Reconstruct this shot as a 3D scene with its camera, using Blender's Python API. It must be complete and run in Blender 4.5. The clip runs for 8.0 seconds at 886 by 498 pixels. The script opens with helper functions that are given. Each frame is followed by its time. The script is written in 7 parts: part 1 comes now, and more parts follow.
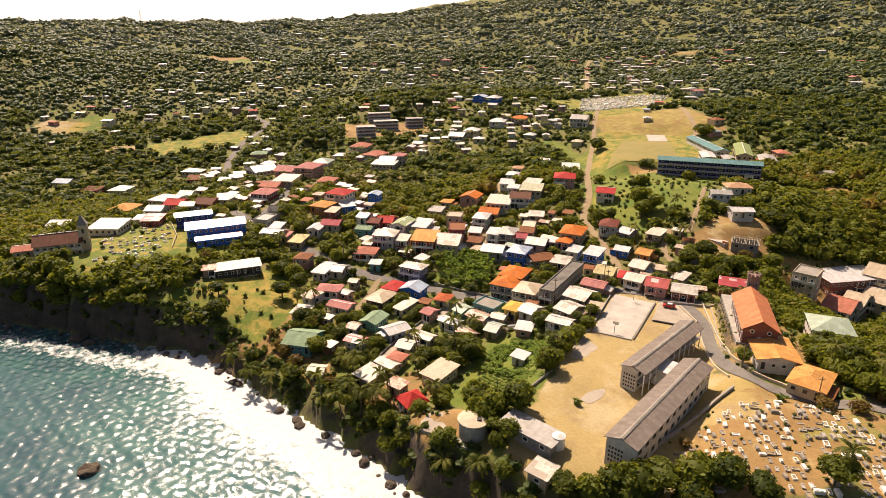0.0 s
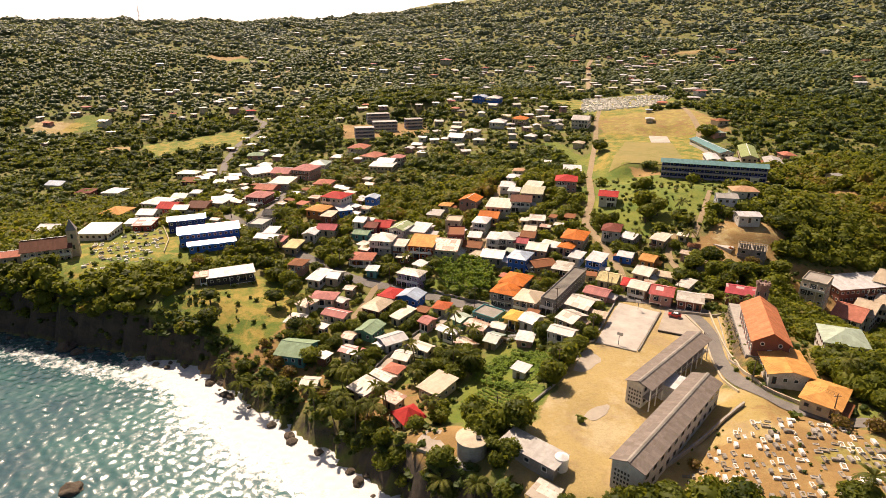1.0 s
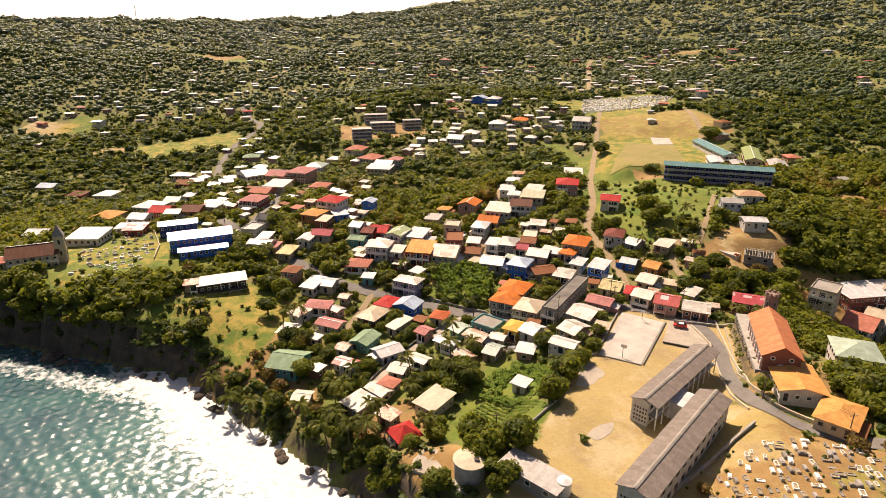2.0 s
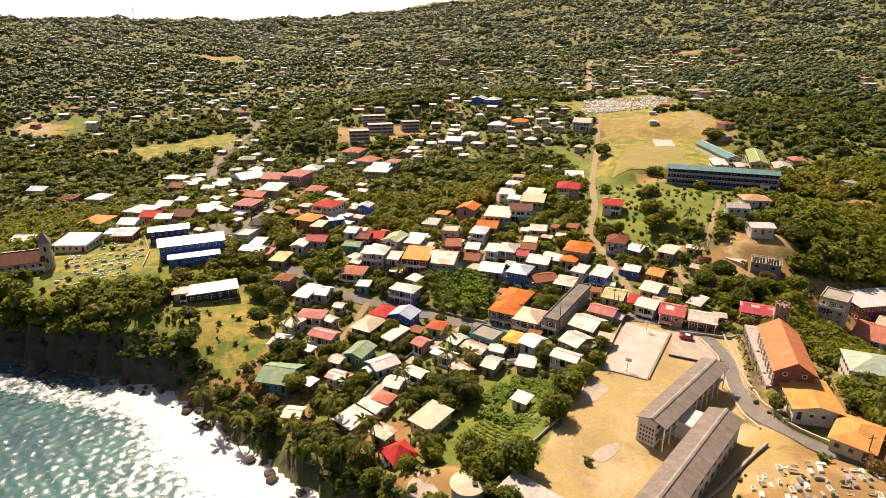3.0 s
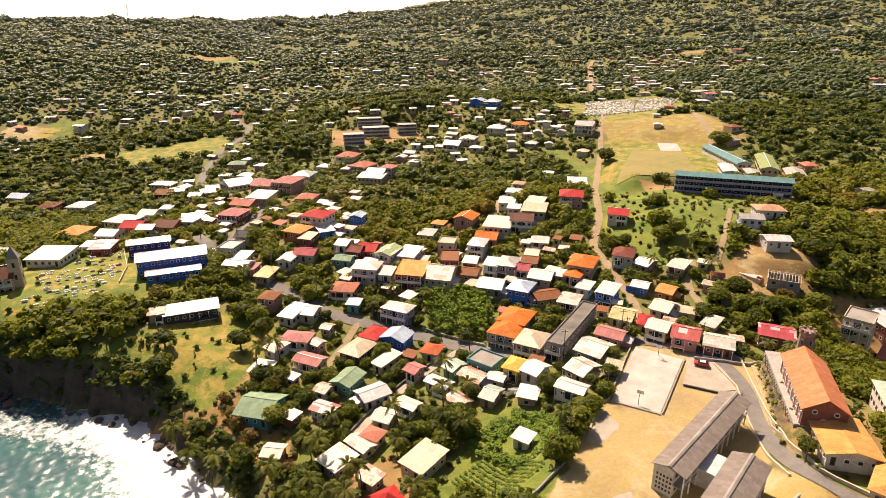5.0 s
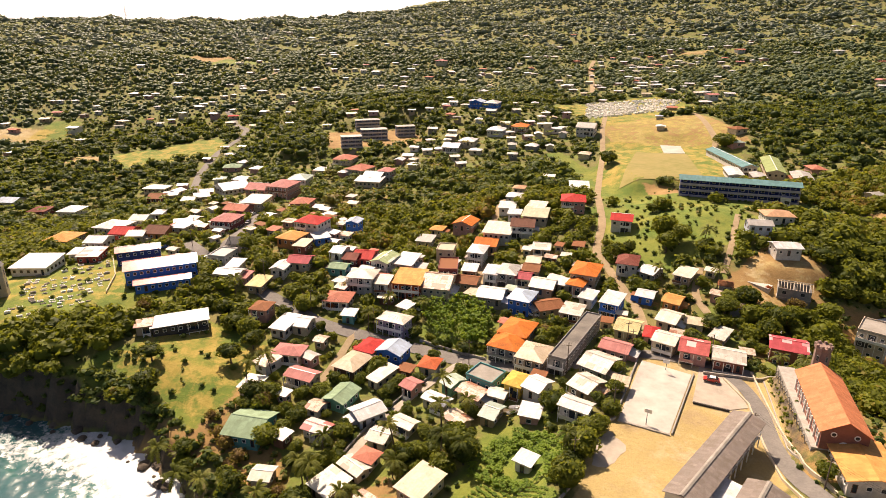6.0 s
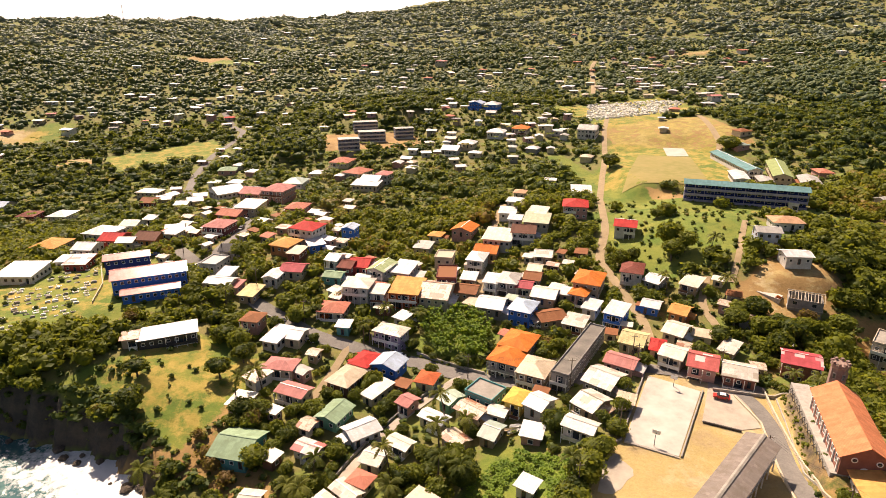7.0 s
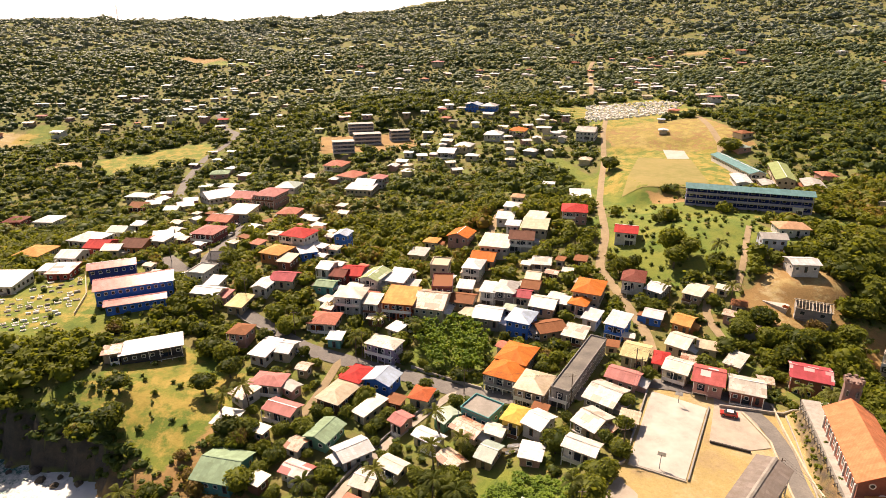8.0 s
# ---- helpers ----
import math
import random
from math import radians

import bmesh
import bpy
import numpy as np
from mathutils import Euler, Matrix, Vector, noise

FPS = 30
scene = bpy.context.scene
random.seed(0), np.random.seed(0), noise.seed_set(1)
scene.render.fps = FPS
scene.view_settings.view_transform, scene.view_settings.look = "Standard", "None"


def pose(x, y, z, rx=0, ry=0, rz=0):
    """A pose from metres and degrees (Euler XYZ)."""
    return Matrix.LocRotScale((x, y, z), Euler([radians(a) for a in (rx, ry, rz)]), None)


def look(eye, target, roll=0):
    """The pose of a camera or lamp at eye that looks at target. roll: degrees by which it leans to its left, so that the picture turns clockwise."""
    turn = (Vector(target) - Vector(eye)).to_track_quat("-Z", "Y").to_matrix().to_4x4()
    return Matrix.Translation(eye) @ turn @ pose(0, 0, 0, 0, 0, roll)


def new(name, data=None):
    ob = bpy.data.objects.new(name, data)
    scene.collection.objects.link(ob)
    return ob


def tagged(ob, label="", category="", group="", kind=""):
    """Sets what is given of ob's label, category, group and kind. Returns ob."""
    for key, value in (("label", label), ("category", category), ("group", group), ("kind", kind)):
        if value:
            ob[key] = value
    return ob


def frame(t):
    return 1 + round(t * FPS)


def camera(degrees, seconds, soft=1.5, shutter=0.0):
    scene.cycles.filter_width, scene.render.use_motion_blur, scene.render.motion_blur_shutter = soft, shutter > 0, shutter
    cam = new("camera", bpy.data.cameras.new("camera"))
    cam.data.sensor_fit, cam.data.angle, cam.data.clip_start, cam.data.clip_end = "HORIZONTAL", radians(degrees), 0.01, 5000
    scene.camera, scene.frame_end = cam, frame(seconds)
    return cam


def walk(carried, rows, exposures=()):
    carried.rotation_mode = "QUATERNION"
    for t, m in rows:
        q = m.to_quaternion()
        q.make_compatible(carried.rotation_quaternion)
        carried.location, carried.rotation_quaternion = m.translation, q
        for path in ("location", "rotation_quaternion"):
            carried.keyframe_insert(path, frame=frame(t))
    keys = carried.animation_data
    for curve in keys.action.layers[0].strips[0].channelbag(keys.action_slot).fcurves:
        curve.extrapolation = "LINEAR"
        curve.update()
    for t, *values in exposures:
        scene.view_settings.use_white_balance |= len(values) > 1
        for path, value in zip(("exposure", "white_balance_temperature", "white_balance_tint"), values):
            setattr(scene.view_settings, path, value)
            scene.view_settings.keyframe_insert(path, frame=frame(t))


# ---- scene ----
cam = camera(72.46, 8.0, soft=0.5)
PATH = [
    (0, (-0.00, 0.00, 106.43), (4.41, 94.00, 72.60), 0.00),
    (0.5, (0.49, 3.52, 106.60), (4.84, 97.50, 72.70), -0.00),
    (1, (0.97, 7.09, 106.77), (5.33, 101.04, 72.80), 0.01),
    (1.5, (1.45, 10.71, 106.95), (5.85, 104.64, 72.92), 0.04),
    (3, (2.99, 21.84, 107.38), (7.49, 115.73, 73.26), 0.06),
    (3.5, (3.54, 25.72, 107.50), (8.04, 119.60, 73.34), 0.05),
    (4, (4.11, 29.64, 107.61), (8.62, 123.50, 73.41), 0.03),
    (4.5, (4.66, 33.53, 107.72), (9.21, 127.39, 73.51), 0.02),
    (6, (6.04, 45.40, 107.98), (10.62, 139.27, 73.79), -0.02),
    (6.5, (6.50, 49.34, 108.07), (11.09, 143.20, 73.87), -0.03),
    (7, (7.03, 53.27, 108.18), (11.62, 147.14, 74.01), -0.03),
    (7.5, (7.62, 57.07, 108.29), (12.30, 150.93, 74.12), -0.05),
    (8, (8.24, 60.76, 108.42), (13.19, 154.62, 74.27), -0.08),
]
walk(cam, [(t, look(eye, target, roll)) for t, eye, target, roll in PATH],
     [(0.0, 0.44, 7750, 23), (8.0, 0.74, 7750, 24)])

# ---------------------------------------------------------------- daylight
SUN_AZ, SUN_EL = -20.0, 50.0      # degrees from north (+y) to the east, and above the horizon
world = bpy.data.worlds.new("sky")
scene.world = world
world.use_nodes = True
wn = world.node_tree.nodes
sky = wn.new("ShaderNodeTexSky")
sky.sky_type, sky.sun_disc = "NISHITA", False
sky.sun_elevation, sky.sun_rotation = radians(SUN_EL), radians(SUN_AZ)
sky.air_density, sky.dust_density, sky.ozone_density = 1.0, 2.0, 1.0
wn["Background"].inputs[1].default_value = 0.055
world.node_tree.links.new(sky.outputs[0], wn["Background"].inputs[0])
to_sun = Vector((math.sin(radians(SUN_AZ)) * math.cos(radians(SUN_EL)), math.cos(radians(SUN_AZ)) * math.cos(radians(SUN_EL)), math.sin(radians(SUN_EL))))
sun = new("sun", bpy.data.lights.new("sun", "SUN"))
sun.data.energy, sun.data.angle, sun.data.color = 5.0, radians(0.53), (1.0, 0.91, 0.76)
sun.matrix_world = look(to_sun * 500, (0, 0, 0))

# ---------------------------------------------------------------- terrain
# gentle rises and hollows: centre x, y, height, radius
TOWN_SLOPES = [
    (122, 296, 5.0, 24), (150, 290, 3.0, 24), (225, 470, 6.0, 50),
    (-10, 170, -13.3, 50), (180, 190, -27.5, 28), (80, 230, -6.9, 28), (20, 290, -6.2, 28), (170, 380, -10.7, 50), (240, 210, -11.4, 28),
    (120, 190, -6.6, 28), (20, 90, -9.4, 28), (20, 230, -4.7, 28), (-80, 190, -1.4, 28), (20, 380, -2, 50), (-190, 380, -7, 50),
    (140, 270, 4.5, 28), (100, 290, -5, 28), (60, 330, 5.2, 28), (290, 170, -5.4, 50), (200, 270, -2, 28), (-40, 290, 4.2, 28),
    (240, 330, 3.8, 28), (0, 330, -4.3, 28), (60, 90, 4.1, 28), (-60, 150, -6.8, 28), (60, 150, -1.6, 28), (-60, 250, -2.9, 28),
    (-220, 230, -2.7, 50), (180, 150, 3, 28), (180, 330, -2.8, 28),
]
BROAD_HILLS = [
    (400, 600, 6.4, 180), (500, 2500, 57, 900), (-320, 480, -13.1, 180), (260, 60, -11, 90), (2000, 2500, 86.8, 900),
    (-1500, 2000, 68, 900), (520, 360, 10.8, 180), (1000, 3500, 93.1, 900), (20, 600, 17, 90), (1000, 600, 38.9, 420),
    (1500, 3500, 86.7, 900), (1600, 600, 52.4, 420), (-1500, 3000, 62, 900), (2500, 2500, 82.9, 900), (1000, 4000, 82, 900),
    (-100, 480, -3.8, 90), (1500, 3000, 89.3, 900), (-80, 1080, 9.6, 180), (-680, 960, 18.7, 180),
]
# shoreline, from the far west round the bay to the east
COAST = [(-4900, 1500), (-1200, 640), (-500, 330), (-260, 256), (-161, 219), (-131, 211), (-104, 200), (-82, 194), (-66, 183),
         (-55, 171), (-39.5, 157), (-27, 146), (-17, 137.5), (-8.5, 129), (-2, 121.5), (7.5, 114.5), (17, 105), (30, 94), (44, 84), (70, 70),
         (120, 54), (220, 34), (500, -80), (4900, -900)]
# levelled ground: centre x, y, half length, half width, turn in degrees, height
LEVELS = [(141.5, 247, 8, 6, -8, 28.6), (140.5, 264, 7, 5, -14, 30.4), (154, 275, 8, 6, -12, 33.6), (60, 150, 52, 21, 58, 17.0), (160, 318, 29, 9, -22, 31.8), (7, 127, 10, 5, -10, 15.4), (158, 392, 32, 36, 0, 33.5), (100, 138, 18, 9, 72, 20.0), (103.6, 163.5, 19, 7.5, 70, 22.5), (174, 432, 15, 9, 75, 33.5), (200, 360, 34, 14, 65, 32.4),
          (-88, 262, 24, 16, 12, 20.5), (-38, 505, 50, 35, 10, 31.0)]


def wave_noise(x, y, size, seed=0.0):
    """Smooth pseudo-random waves of about that size, between -1 and 1."""
    k = 6.283 / size
    a = np.sin(k * (0.83 * x + 0.55 * y) + 1.7 + seed) * np.sin(k * (0.47 * y - 0.91 * x) + 0.3 + 2.1 * seed)
    b = np.sin(k * 1.93 * (0.29 * x - 0.96 * y) + 4.1 * seed) * np.sin(k * 2.13 * (0.77 * x + 0.64 * y) + 0.9)
    return 0.65 * a + 0.35 * b


def inland(x, y):
    """Distance from the shoreline, positive on land."""
    best = np.full(np.shape(x), 1e9)
    side = np.ones(np.shape(x))
    for (ax, ay), (bx, by) in zip(COAST, COAST[1:]):
        dx, dy = bx - ax, by - ay
        u = np.clip(((x - ax) * dx + (y - ay) * dy) / (dx * dx + dy * dy), 0, 1)
        d = np.hypot(x - ax - u * dx, y - ay - u * dy)
        s = np.sign(dx * (y - ay) - dy * (x - ax))
        closer = d < best
        best, side = np.where(closer, d, best), np.where(closer, s, side)
    return best * side


def ramp(v, a, b):
    u = np.clip((v - a) / (b - a), 0, 1)
    return u * u * (3 - 2 * u)


HILLS_FROM, HILLS_PITCH = 620.0, 0.55


def on_hills(x, y):
    """Where a place of the broad plan lies once the hills beyond the town rise more steeply."""
    d = math.hypot(x, y)
    k = (HILLS_FROM + (d - HILLS_FROM) * HILLS_PITCH) / d if d > HILLS_FROM else 1.0
    return x * k, y * k


def ground(x, y):
    """Height of the land at x, y; numbers or arrays. Beyond the town the hills rise more steeply."""
    x, y = np.asarray(x, float), np.asarray(y, float)
    d = np.maximum(np.hypot(x, y), 1.0)
    k = np.where(d > HILLS_FROM, (HILLS_FROM + (d - HILLS_FROM) / HILLS_PITCH) / d, 1.0)
    z = broad_ground(x * k, y * k)
    z = np.where(d > HILLS_FROM, 106.5 + (z - 106.5) / k, z)
    d = inland(x, y) + (2.2 * wave_noise(x, y, 17) + 1.2 * wave_noise(x, y, 6, 1.0)) * (1 - ramp(inland(x, y), 8, 25))
    cliff = 0.78 * ramp(d, -1.0, 5.5) + 0.22 * ramp(d, 4, 22)
    return np.maximum(z, 3) * cliff - 4 * (1 - ramp(d, -14, 0)) - 0.6 * (1 - ramp(d, -2, 3))


def broad_ground(x, y):
    z = np.full(x.shape, 18.0)
    for cx, cy, h, r in TOWN_SLOPES + BROAD_HILLS:
        z = z + h * np.exp(-((x - cx) ** 2 + (y - cy) ** 2) / (2 * r * r))
    far = ramp(np.hypot(x, y - 60), 500, 1500)
    z = z + far * (14 * wave_noise(x, y, 520) + 7 * wave_noise(x, y, 210, 2.0))
    for cx, cy, hl, hw, turn, level in LEVELS:
        c, s = math.cos(math.radians(turn)), math.sin(math.radians(turn))
        u, v = (x - cx) * c + (y - cy) * s, (y - cy) * c - (x - cx) * s
        soft = 2.5 if 20.0 <= level <= 22.5 and hl < 20 else 9 if level < 30 else 18
        k = (1 - ramp(np.abs(u), hl - 2, hl + soft)) * (1 - ramp(np.abs(v), hw - 2, hw + soft))
        z = z + k * (level - z)
    return z


# ---------------------------------------------------------------- materials
MATS = {}


def nodes_of(name, rough=0.8):
    m = bpy.data.materials.new(name)
    m.use_nodes = True
    t = m.node_tree
    b = t.nodes["Principled BSDF"]
    b.inputs["Roughness"].default_value = rough
    return m, t, b


def noise_tex(t, coord, scale, detail=4.0, rough=0.6):
    n = t.nodes.new("ShaderNodeTexNoise")
    n.inputs["Scale"].default_value, n.inputs["Detail"].default_value, n.inputs["Roughness"].default_value = scale, detail, rough
    t.links.new(coord, n.inputs["Vector"])
    return n.outputs[0]


def spread(t, value, a, b, lo=0.0, hi=1.0):
    n = t.nodes.new("ShaderNodeMapRange")
    for i, v in zip((1, 2, 3, 4), (a, b, lo, hi)):
        n.inputs[i].default_value = v
    t.links.new(value, n.inputs[0])
    return n.outputs[0]


def blend(t, fac, a, b, kind="MIX"):
    n = t.nodes.new("ShaderNodeMix")
    n.data_type, n.blend_type = "RGBA", kind
    for socket, v in ((n.inputs[0], fac), (n.inputs[6], a), (n.inputs[7], b)):
        if isinstance(v, (int, float)):
            socket.default_value = v
        elif isinstance(v, tuple):
            socket.default_value = (*v, 1)
        else:
            t.links.new(v, socket)
    return n.outputs[2]


def relief(t, b, height, strength, distance):
    n = t.nodes.new("ShaderNodeBump")
    n.inputs["Strength"].default_value, n.inputs["Distance"].default_value = strength, distance
    t.links.new(height, n.inputs["Height"])
    t.links.new(n.outputs[0], b.inputs["Normal"])


def object_coord(t):
    return t.nodes.new("ShaderNodeTexCoord").outputs["Object"]


def place_coord(t):
    return t.nodes.new("ShaderNodeNewGeometry").outputs["Position"]


def scaled(c, k):
    return tuple(min(1.0, v * k) for v in c)


def sheet_roof(name, colour, rust=0.0, patch=None, patch_amount=0.0):
    """Painted corrugated sheets: ribs down the slope, sheets of slightly different tone, stains and rust."""
    colour = scaled(colour, 0.80)
    patch = patch and scaled(patch, 0.80)
    light = min(colour) > 0.3
    m, t, b = nodes_of(name, 0.16 if name == "roof_rose" else 0.45 if light else 0.7)
    uv = t.nodes.new("ShaderNodeUVMap").outputs[0]
    oi = t.nodes.new("ShaderNodeObjectInfo").outputs["Random"]
    shift = t.nodes.new("ShaderNodeVectorMath")
    shift.operation = "ADD"
    t.links.new(uv, shift.inputs[0])
    k = t.nodes.new("ShaderNodeMath")
    k.operation = "MULTIPLY"
    k.inputs[1].default_value = 97.0
    t.links.new(oi, k.inputs[0])
    t.links.new(k.outputs[0], shift.inputs[1])
    sheets = t.nodes.new("ShaderNodeTexBrick")
    sheets.offset = 0.0
    sheets.inputs["Color1"].default_value, sheets.inputs["Color2"].default_value = (0, 0, 0, 1), (1, 1, 1, 1)
    sheets.inputs["Mortar"].default_value = (0.35, 0.35, 0.35, 1)
    for key, v in (("Scale", 1.0), ("Mortar Size", 0.02), ("Brick Width", 0.85), ("Row Height", 3.1)):
        sheets.inputs[key].default_value = v
    t.links.new(shift.outputs[0], sheets.inputs["Vector"])
    tone = spread(t, sheets.outputs[0], 0, 1, 0.0, 1.0)
    col = blend(t, tone, scaled(colour, 0.86), scaled(colour, 1.12))
    pos = shift.outputs[0]
    stain = spread(t, noise_tex(t, pos, 0.45, 7, 0.75), 0.42, 0.72)
    col = blend(t, stain, col, scaled((colour[0] * 0.8, colour[1] * 0.76, colour[2] * 0.69), 0.88))
    if patch:
        sections = t.nodes.new("ShaderNodeTexBrick")
        sections.offset = 0.5
        sections.inputs["Color1"].default_value, sections.inputs["Color2"].default_value = (0, 0, 0, 1), (1, 1, 1, 1)
        for key, v in (("Scale", 1.0), ("Mortar Size", 0.0), ("Brick Width", 2.55), ("Row Height", 2.2)):
            sections.inputs[key].default_value = v
        t.links.new(shift.outputs[0], sections.inputs["Vector"])
        col = blend(t, spread(t, sections.outputs[0], 1 - patch_amount - 0.02, 1 - patch_amount + 0.02, 0, 0.85), col, patch)
    rusty = spread(t, noise_tex(t, pos, 1.1, 8, 0.75), 0.72 - 0.35 * rust, 0.8 - 0.2 * rust)
    col = blend(t, rusty, col, (0.24, 0.095, 0.045))
    t.links.new(col, b.inputs["Base Color"])
    b.inputs["Specular IOR Level"].default_value = 0.3 if name == "roof_rose" else 0.45 if light else 0.12
    ribs = t.nodes.new("ShaderNodeTexWave")
    ribs.inputs["Scale"].default_value = 1.3
    t.links.new(uv, ribs.inputs["Vector"])
    relief(t, b, ribs.outputs[1], 0.05 if name == "roof_rose" else 0.5, 0.04)
    MATS[name] = m


def plaster(name, colour, rough=0.85, dirt=0.35):
    m, t, b = nodes_of(name, rough)
    p = place_coord(t)
    col = blend(t, spread(t, noise_tex(t, p, 0.7, 6, 0.7), 0.35, 0.75), scaled(colour, 1.05), scaled(colour, 1 - dirt))
    col = blend(t, spread(t, noise_tex(t, p, 5.0, 4), 0.5, 0.8, 0, 0.5), col, scaled((colour[0], colour[1] * 0.95, colour[2] * 0.88), 0.75))
    t.links.new(col, b.inputs["Base Color"])
    relief(t, b, noise_tex(t, p, 9.0, 5), 0.3, 0.02)
    MATS[name] = m
    return m


def mottled(name, a, c, scale, rough=0.9, bump=0.5, depth=0.1, fine=6.0, third=None):
    """Two earthy colours mixed at two scales, with relief."""
    m, t, b = nodes_of(name, rough)
    p = place_coord(t)
    col = blend(t, spread(t, noise_tex(t, p, scale, 5, 0.65), 0.35, 0.65), a, c)
    col = blend(t, spread(t, noise_tex(t, p, scale * fine, 5, 0.7), 0.4, 0.75, 0, 0.6), col, third or scaled(a, 0.6))
    t.links.new(col, b.inputs["Base Color"])
    relief(t, b, noise_tex(t, p, scale * fine * 2, 5), bump, depth)
    MATS[name] = m
    return m


ROOF_COLOURS = {
    "white": (0.76, 0.76, 0.77), "cream": (0.80, 0.75, 0.64), "tan": (0.66, 0.54, 0.39), "tanwhite": (0.74, 0.68, 0.58),
    "green": (0.32, 0.46, 0.30), "palegreen": (0.46, 0.58, 0.46), "greygreen": (0.38, 0.48, 0.42), "olivegreen": (0.34, 0.42, 0.18), "creamgreen": (0.58, 0.58, 0.40),
    "red": (0.62, 0.055, 0.05), "crimson": (0.55, 0.12, 0.14), "orangered": (0.62, 0.15, 0.06), "orange": (0.76, 0.22, 0.045),
    "tanorange": (0.80, 0.40, 0.13), "coral": (0.62, 0.23, 0.16), "pink": (0.62, 0.26, 0.24), "peach": (0.70, 0.42, 0.26),
    "maroon": (0.26, 0.08, 0.06), "brown": (0.21, 0.09, 0.06), "rust": (0.36, 0.15, 0.07), "yellow": (0.80, 0.52, 0.12),
    "creamyellow": (0.76, 0.66, 0.36), "paleblue": (0.50, 0.62, 0.78), "palegrey": (0.52, 0.50, 0.47), "grey": (0.36, 0.35, 0.33), "darkgrey": (0.09, 0.09, 0.10),
    "rose": (0.80, 0.36, 0.32), "teal": (0.16, 0.34, 0.36), "schoolgrey": (0.30, 0.255, 0.225), "salmon": (0.76, 0.27, 0.13)}
for key, c in ROOF_COLOURS.items():
    sheet_roof("roof_" + key, c, 0.9 if key == "rust" else 0.15)
sheet_roof("roof_patchred", (0.74, 0.70, 0.66), 0.2, (0.55, 0.08, 0.07), 0.3)
sheet_roof("roof_patchrust", (0.70, 0.60, 0.48), 0.75, (0.40, 0.13, 0.06), 0.28)
sheet_roof("roof_patchwhite", (0.72, 0.69, 0.62), 0.45, (0.42, 0.36, 0.28), 0.22)
sheet_roof("roof_pinkwhite", (0.62, 0.15, 0.14), 0.1, (0.80, 0.78, 0.74), 0.16)
sheet_roof("roof_crimsonwhite", (0.58, 0.10, 0.12), 0.1, (0.74, 0.62, 0.60), 0.14)
sheet_roof("roof_greenwhite", (0.42, 0.52, 0.28), 0.2, (0.80, 0.78, 0.72), 0.3)
mottled("roof_concrete", (0.36, 0.33, 0.29), (0.24, 0.22, 0.19), 0.25, 0.9, 0.4, 0.05)
mottled("roof_darkconcrete", (0.22, 0.20, 0.17), (0.12, 0.11, 0.10), 0.25, 0.9, 0.4, 0.05)
WALL_COLOURS = {
    "white": (0.78, 0.75, 0.70), "whiteblue": (0.62, 0.68, 0.78), "cream": (0.72, 0.62, 0.46), "tan": (0.50, 0.38, 0.26), "brown": (0.24, 0.11, 0.07),
    "teal": (0.12, 0.42, 0.42), "green": (0.16, 0.42, 0.28), "blue": (0.04, 0.22, 0.80), "lilac": (0.50, 0.40, 0.52), "pink": (0.64, 0.36, 0.32),
    "yellow": (0.74, 0.52, 0.10), "grey": (0.36, 0.34, 0.32), "orange": (0.68, 0.28, 0.10), "orangered": (0.62, 0.13, 0.04), "peach": (0.68, 0.40, 0.26),
    "coral": (0.60, 0.24, 0.18), "maroon": (0.26, 0.07, 0.07), "red": (0.52, 0.09, 0.07), "brick": (0.36, 0.14, 0.10), "stone": (0.70, 0.58, 0.44),
    "navy": (0.03, 0.05, 0.22), "mauve": (0.50, 0.46, 0.60), "slateblue": (0.17, 0.20, 0.32), "palebrick": (0.36, 0.24, 0.20), "dark": (0.08, 0.07, 0.065)}
for key, c in WALL_COLOURS.items():
    plaster("wall_" + key, scaled(c, 0.82))
plaster("trim_white", (0.80, 0.79, 0.76), 0.6, 0.12)
plaster("timber", (0.34, 0.22, 0.12), 0.8, 0.4)
plaster("pole_wood", (0.16, 0.12, 0.09), 0.9, 0.4)
plaster("concrete", (0.42, 0.39, 0.35), 0.9, 0.4)
plaster("grave_white", (0.80, 0.78, 0.73), 0.7, 0.2)
plaster("grave_grey", (0.30, 0.27, 0.23), 0.9, 0.4)
plaster("rubber", (0.02, 0.02, 0.02), 0.7, 0.2)
plaster("paint_red", (0.55, 0.03, 0.02), 0.3, 0.1)
plaster("paint_white", (0.75, 0.75, 0.74), 0.3, 0.1)
plaster("paint_blue", (0.05, 0.12, 0.35), 0.3, 0.1)
plaster("paint_dark", (0.06, 0.06, 0.07), 0.3, 0.1)
m, t, b = nodes_of("glass_dark", 0.08)
b.inputs["Base Color"].default_value = (0.03, 0.04, 0.05, 1)
MATS["glass_dark"] = m
mottled("asphalt", (0.165, 0.152, 0.14), (0.225, 0.208, 0.188), 0.3, 0.9, 0.3, 0.03)
mottled("track", (0.38, 0.29, 0.175), (0.29, 0.215, 0.125), 0.25, 0.95, 0.5, 0.08)
mottled("court_concrete", (0.52, 0.48, 0.43), (0.36, 0.325, 0.285), 0.22, 0.85, 0.3, 0.02, 8.0, (0.55, 0.51, 0.45))
mottled("court_worn", (0.44, 0.38, 0.31), (0.30, 0.26, 0.21), 0.2, 0.9, 0.3, 0.02, 8.0, (0.50, 0.44, 0.36))
mottled("field_turf", (0.29, 0.235, 0.075), (0.20, 0.19, 0.045), 0.035, 0.95, 0.4, 0.05, 7.0, (0.36, 0.27, 0.12))
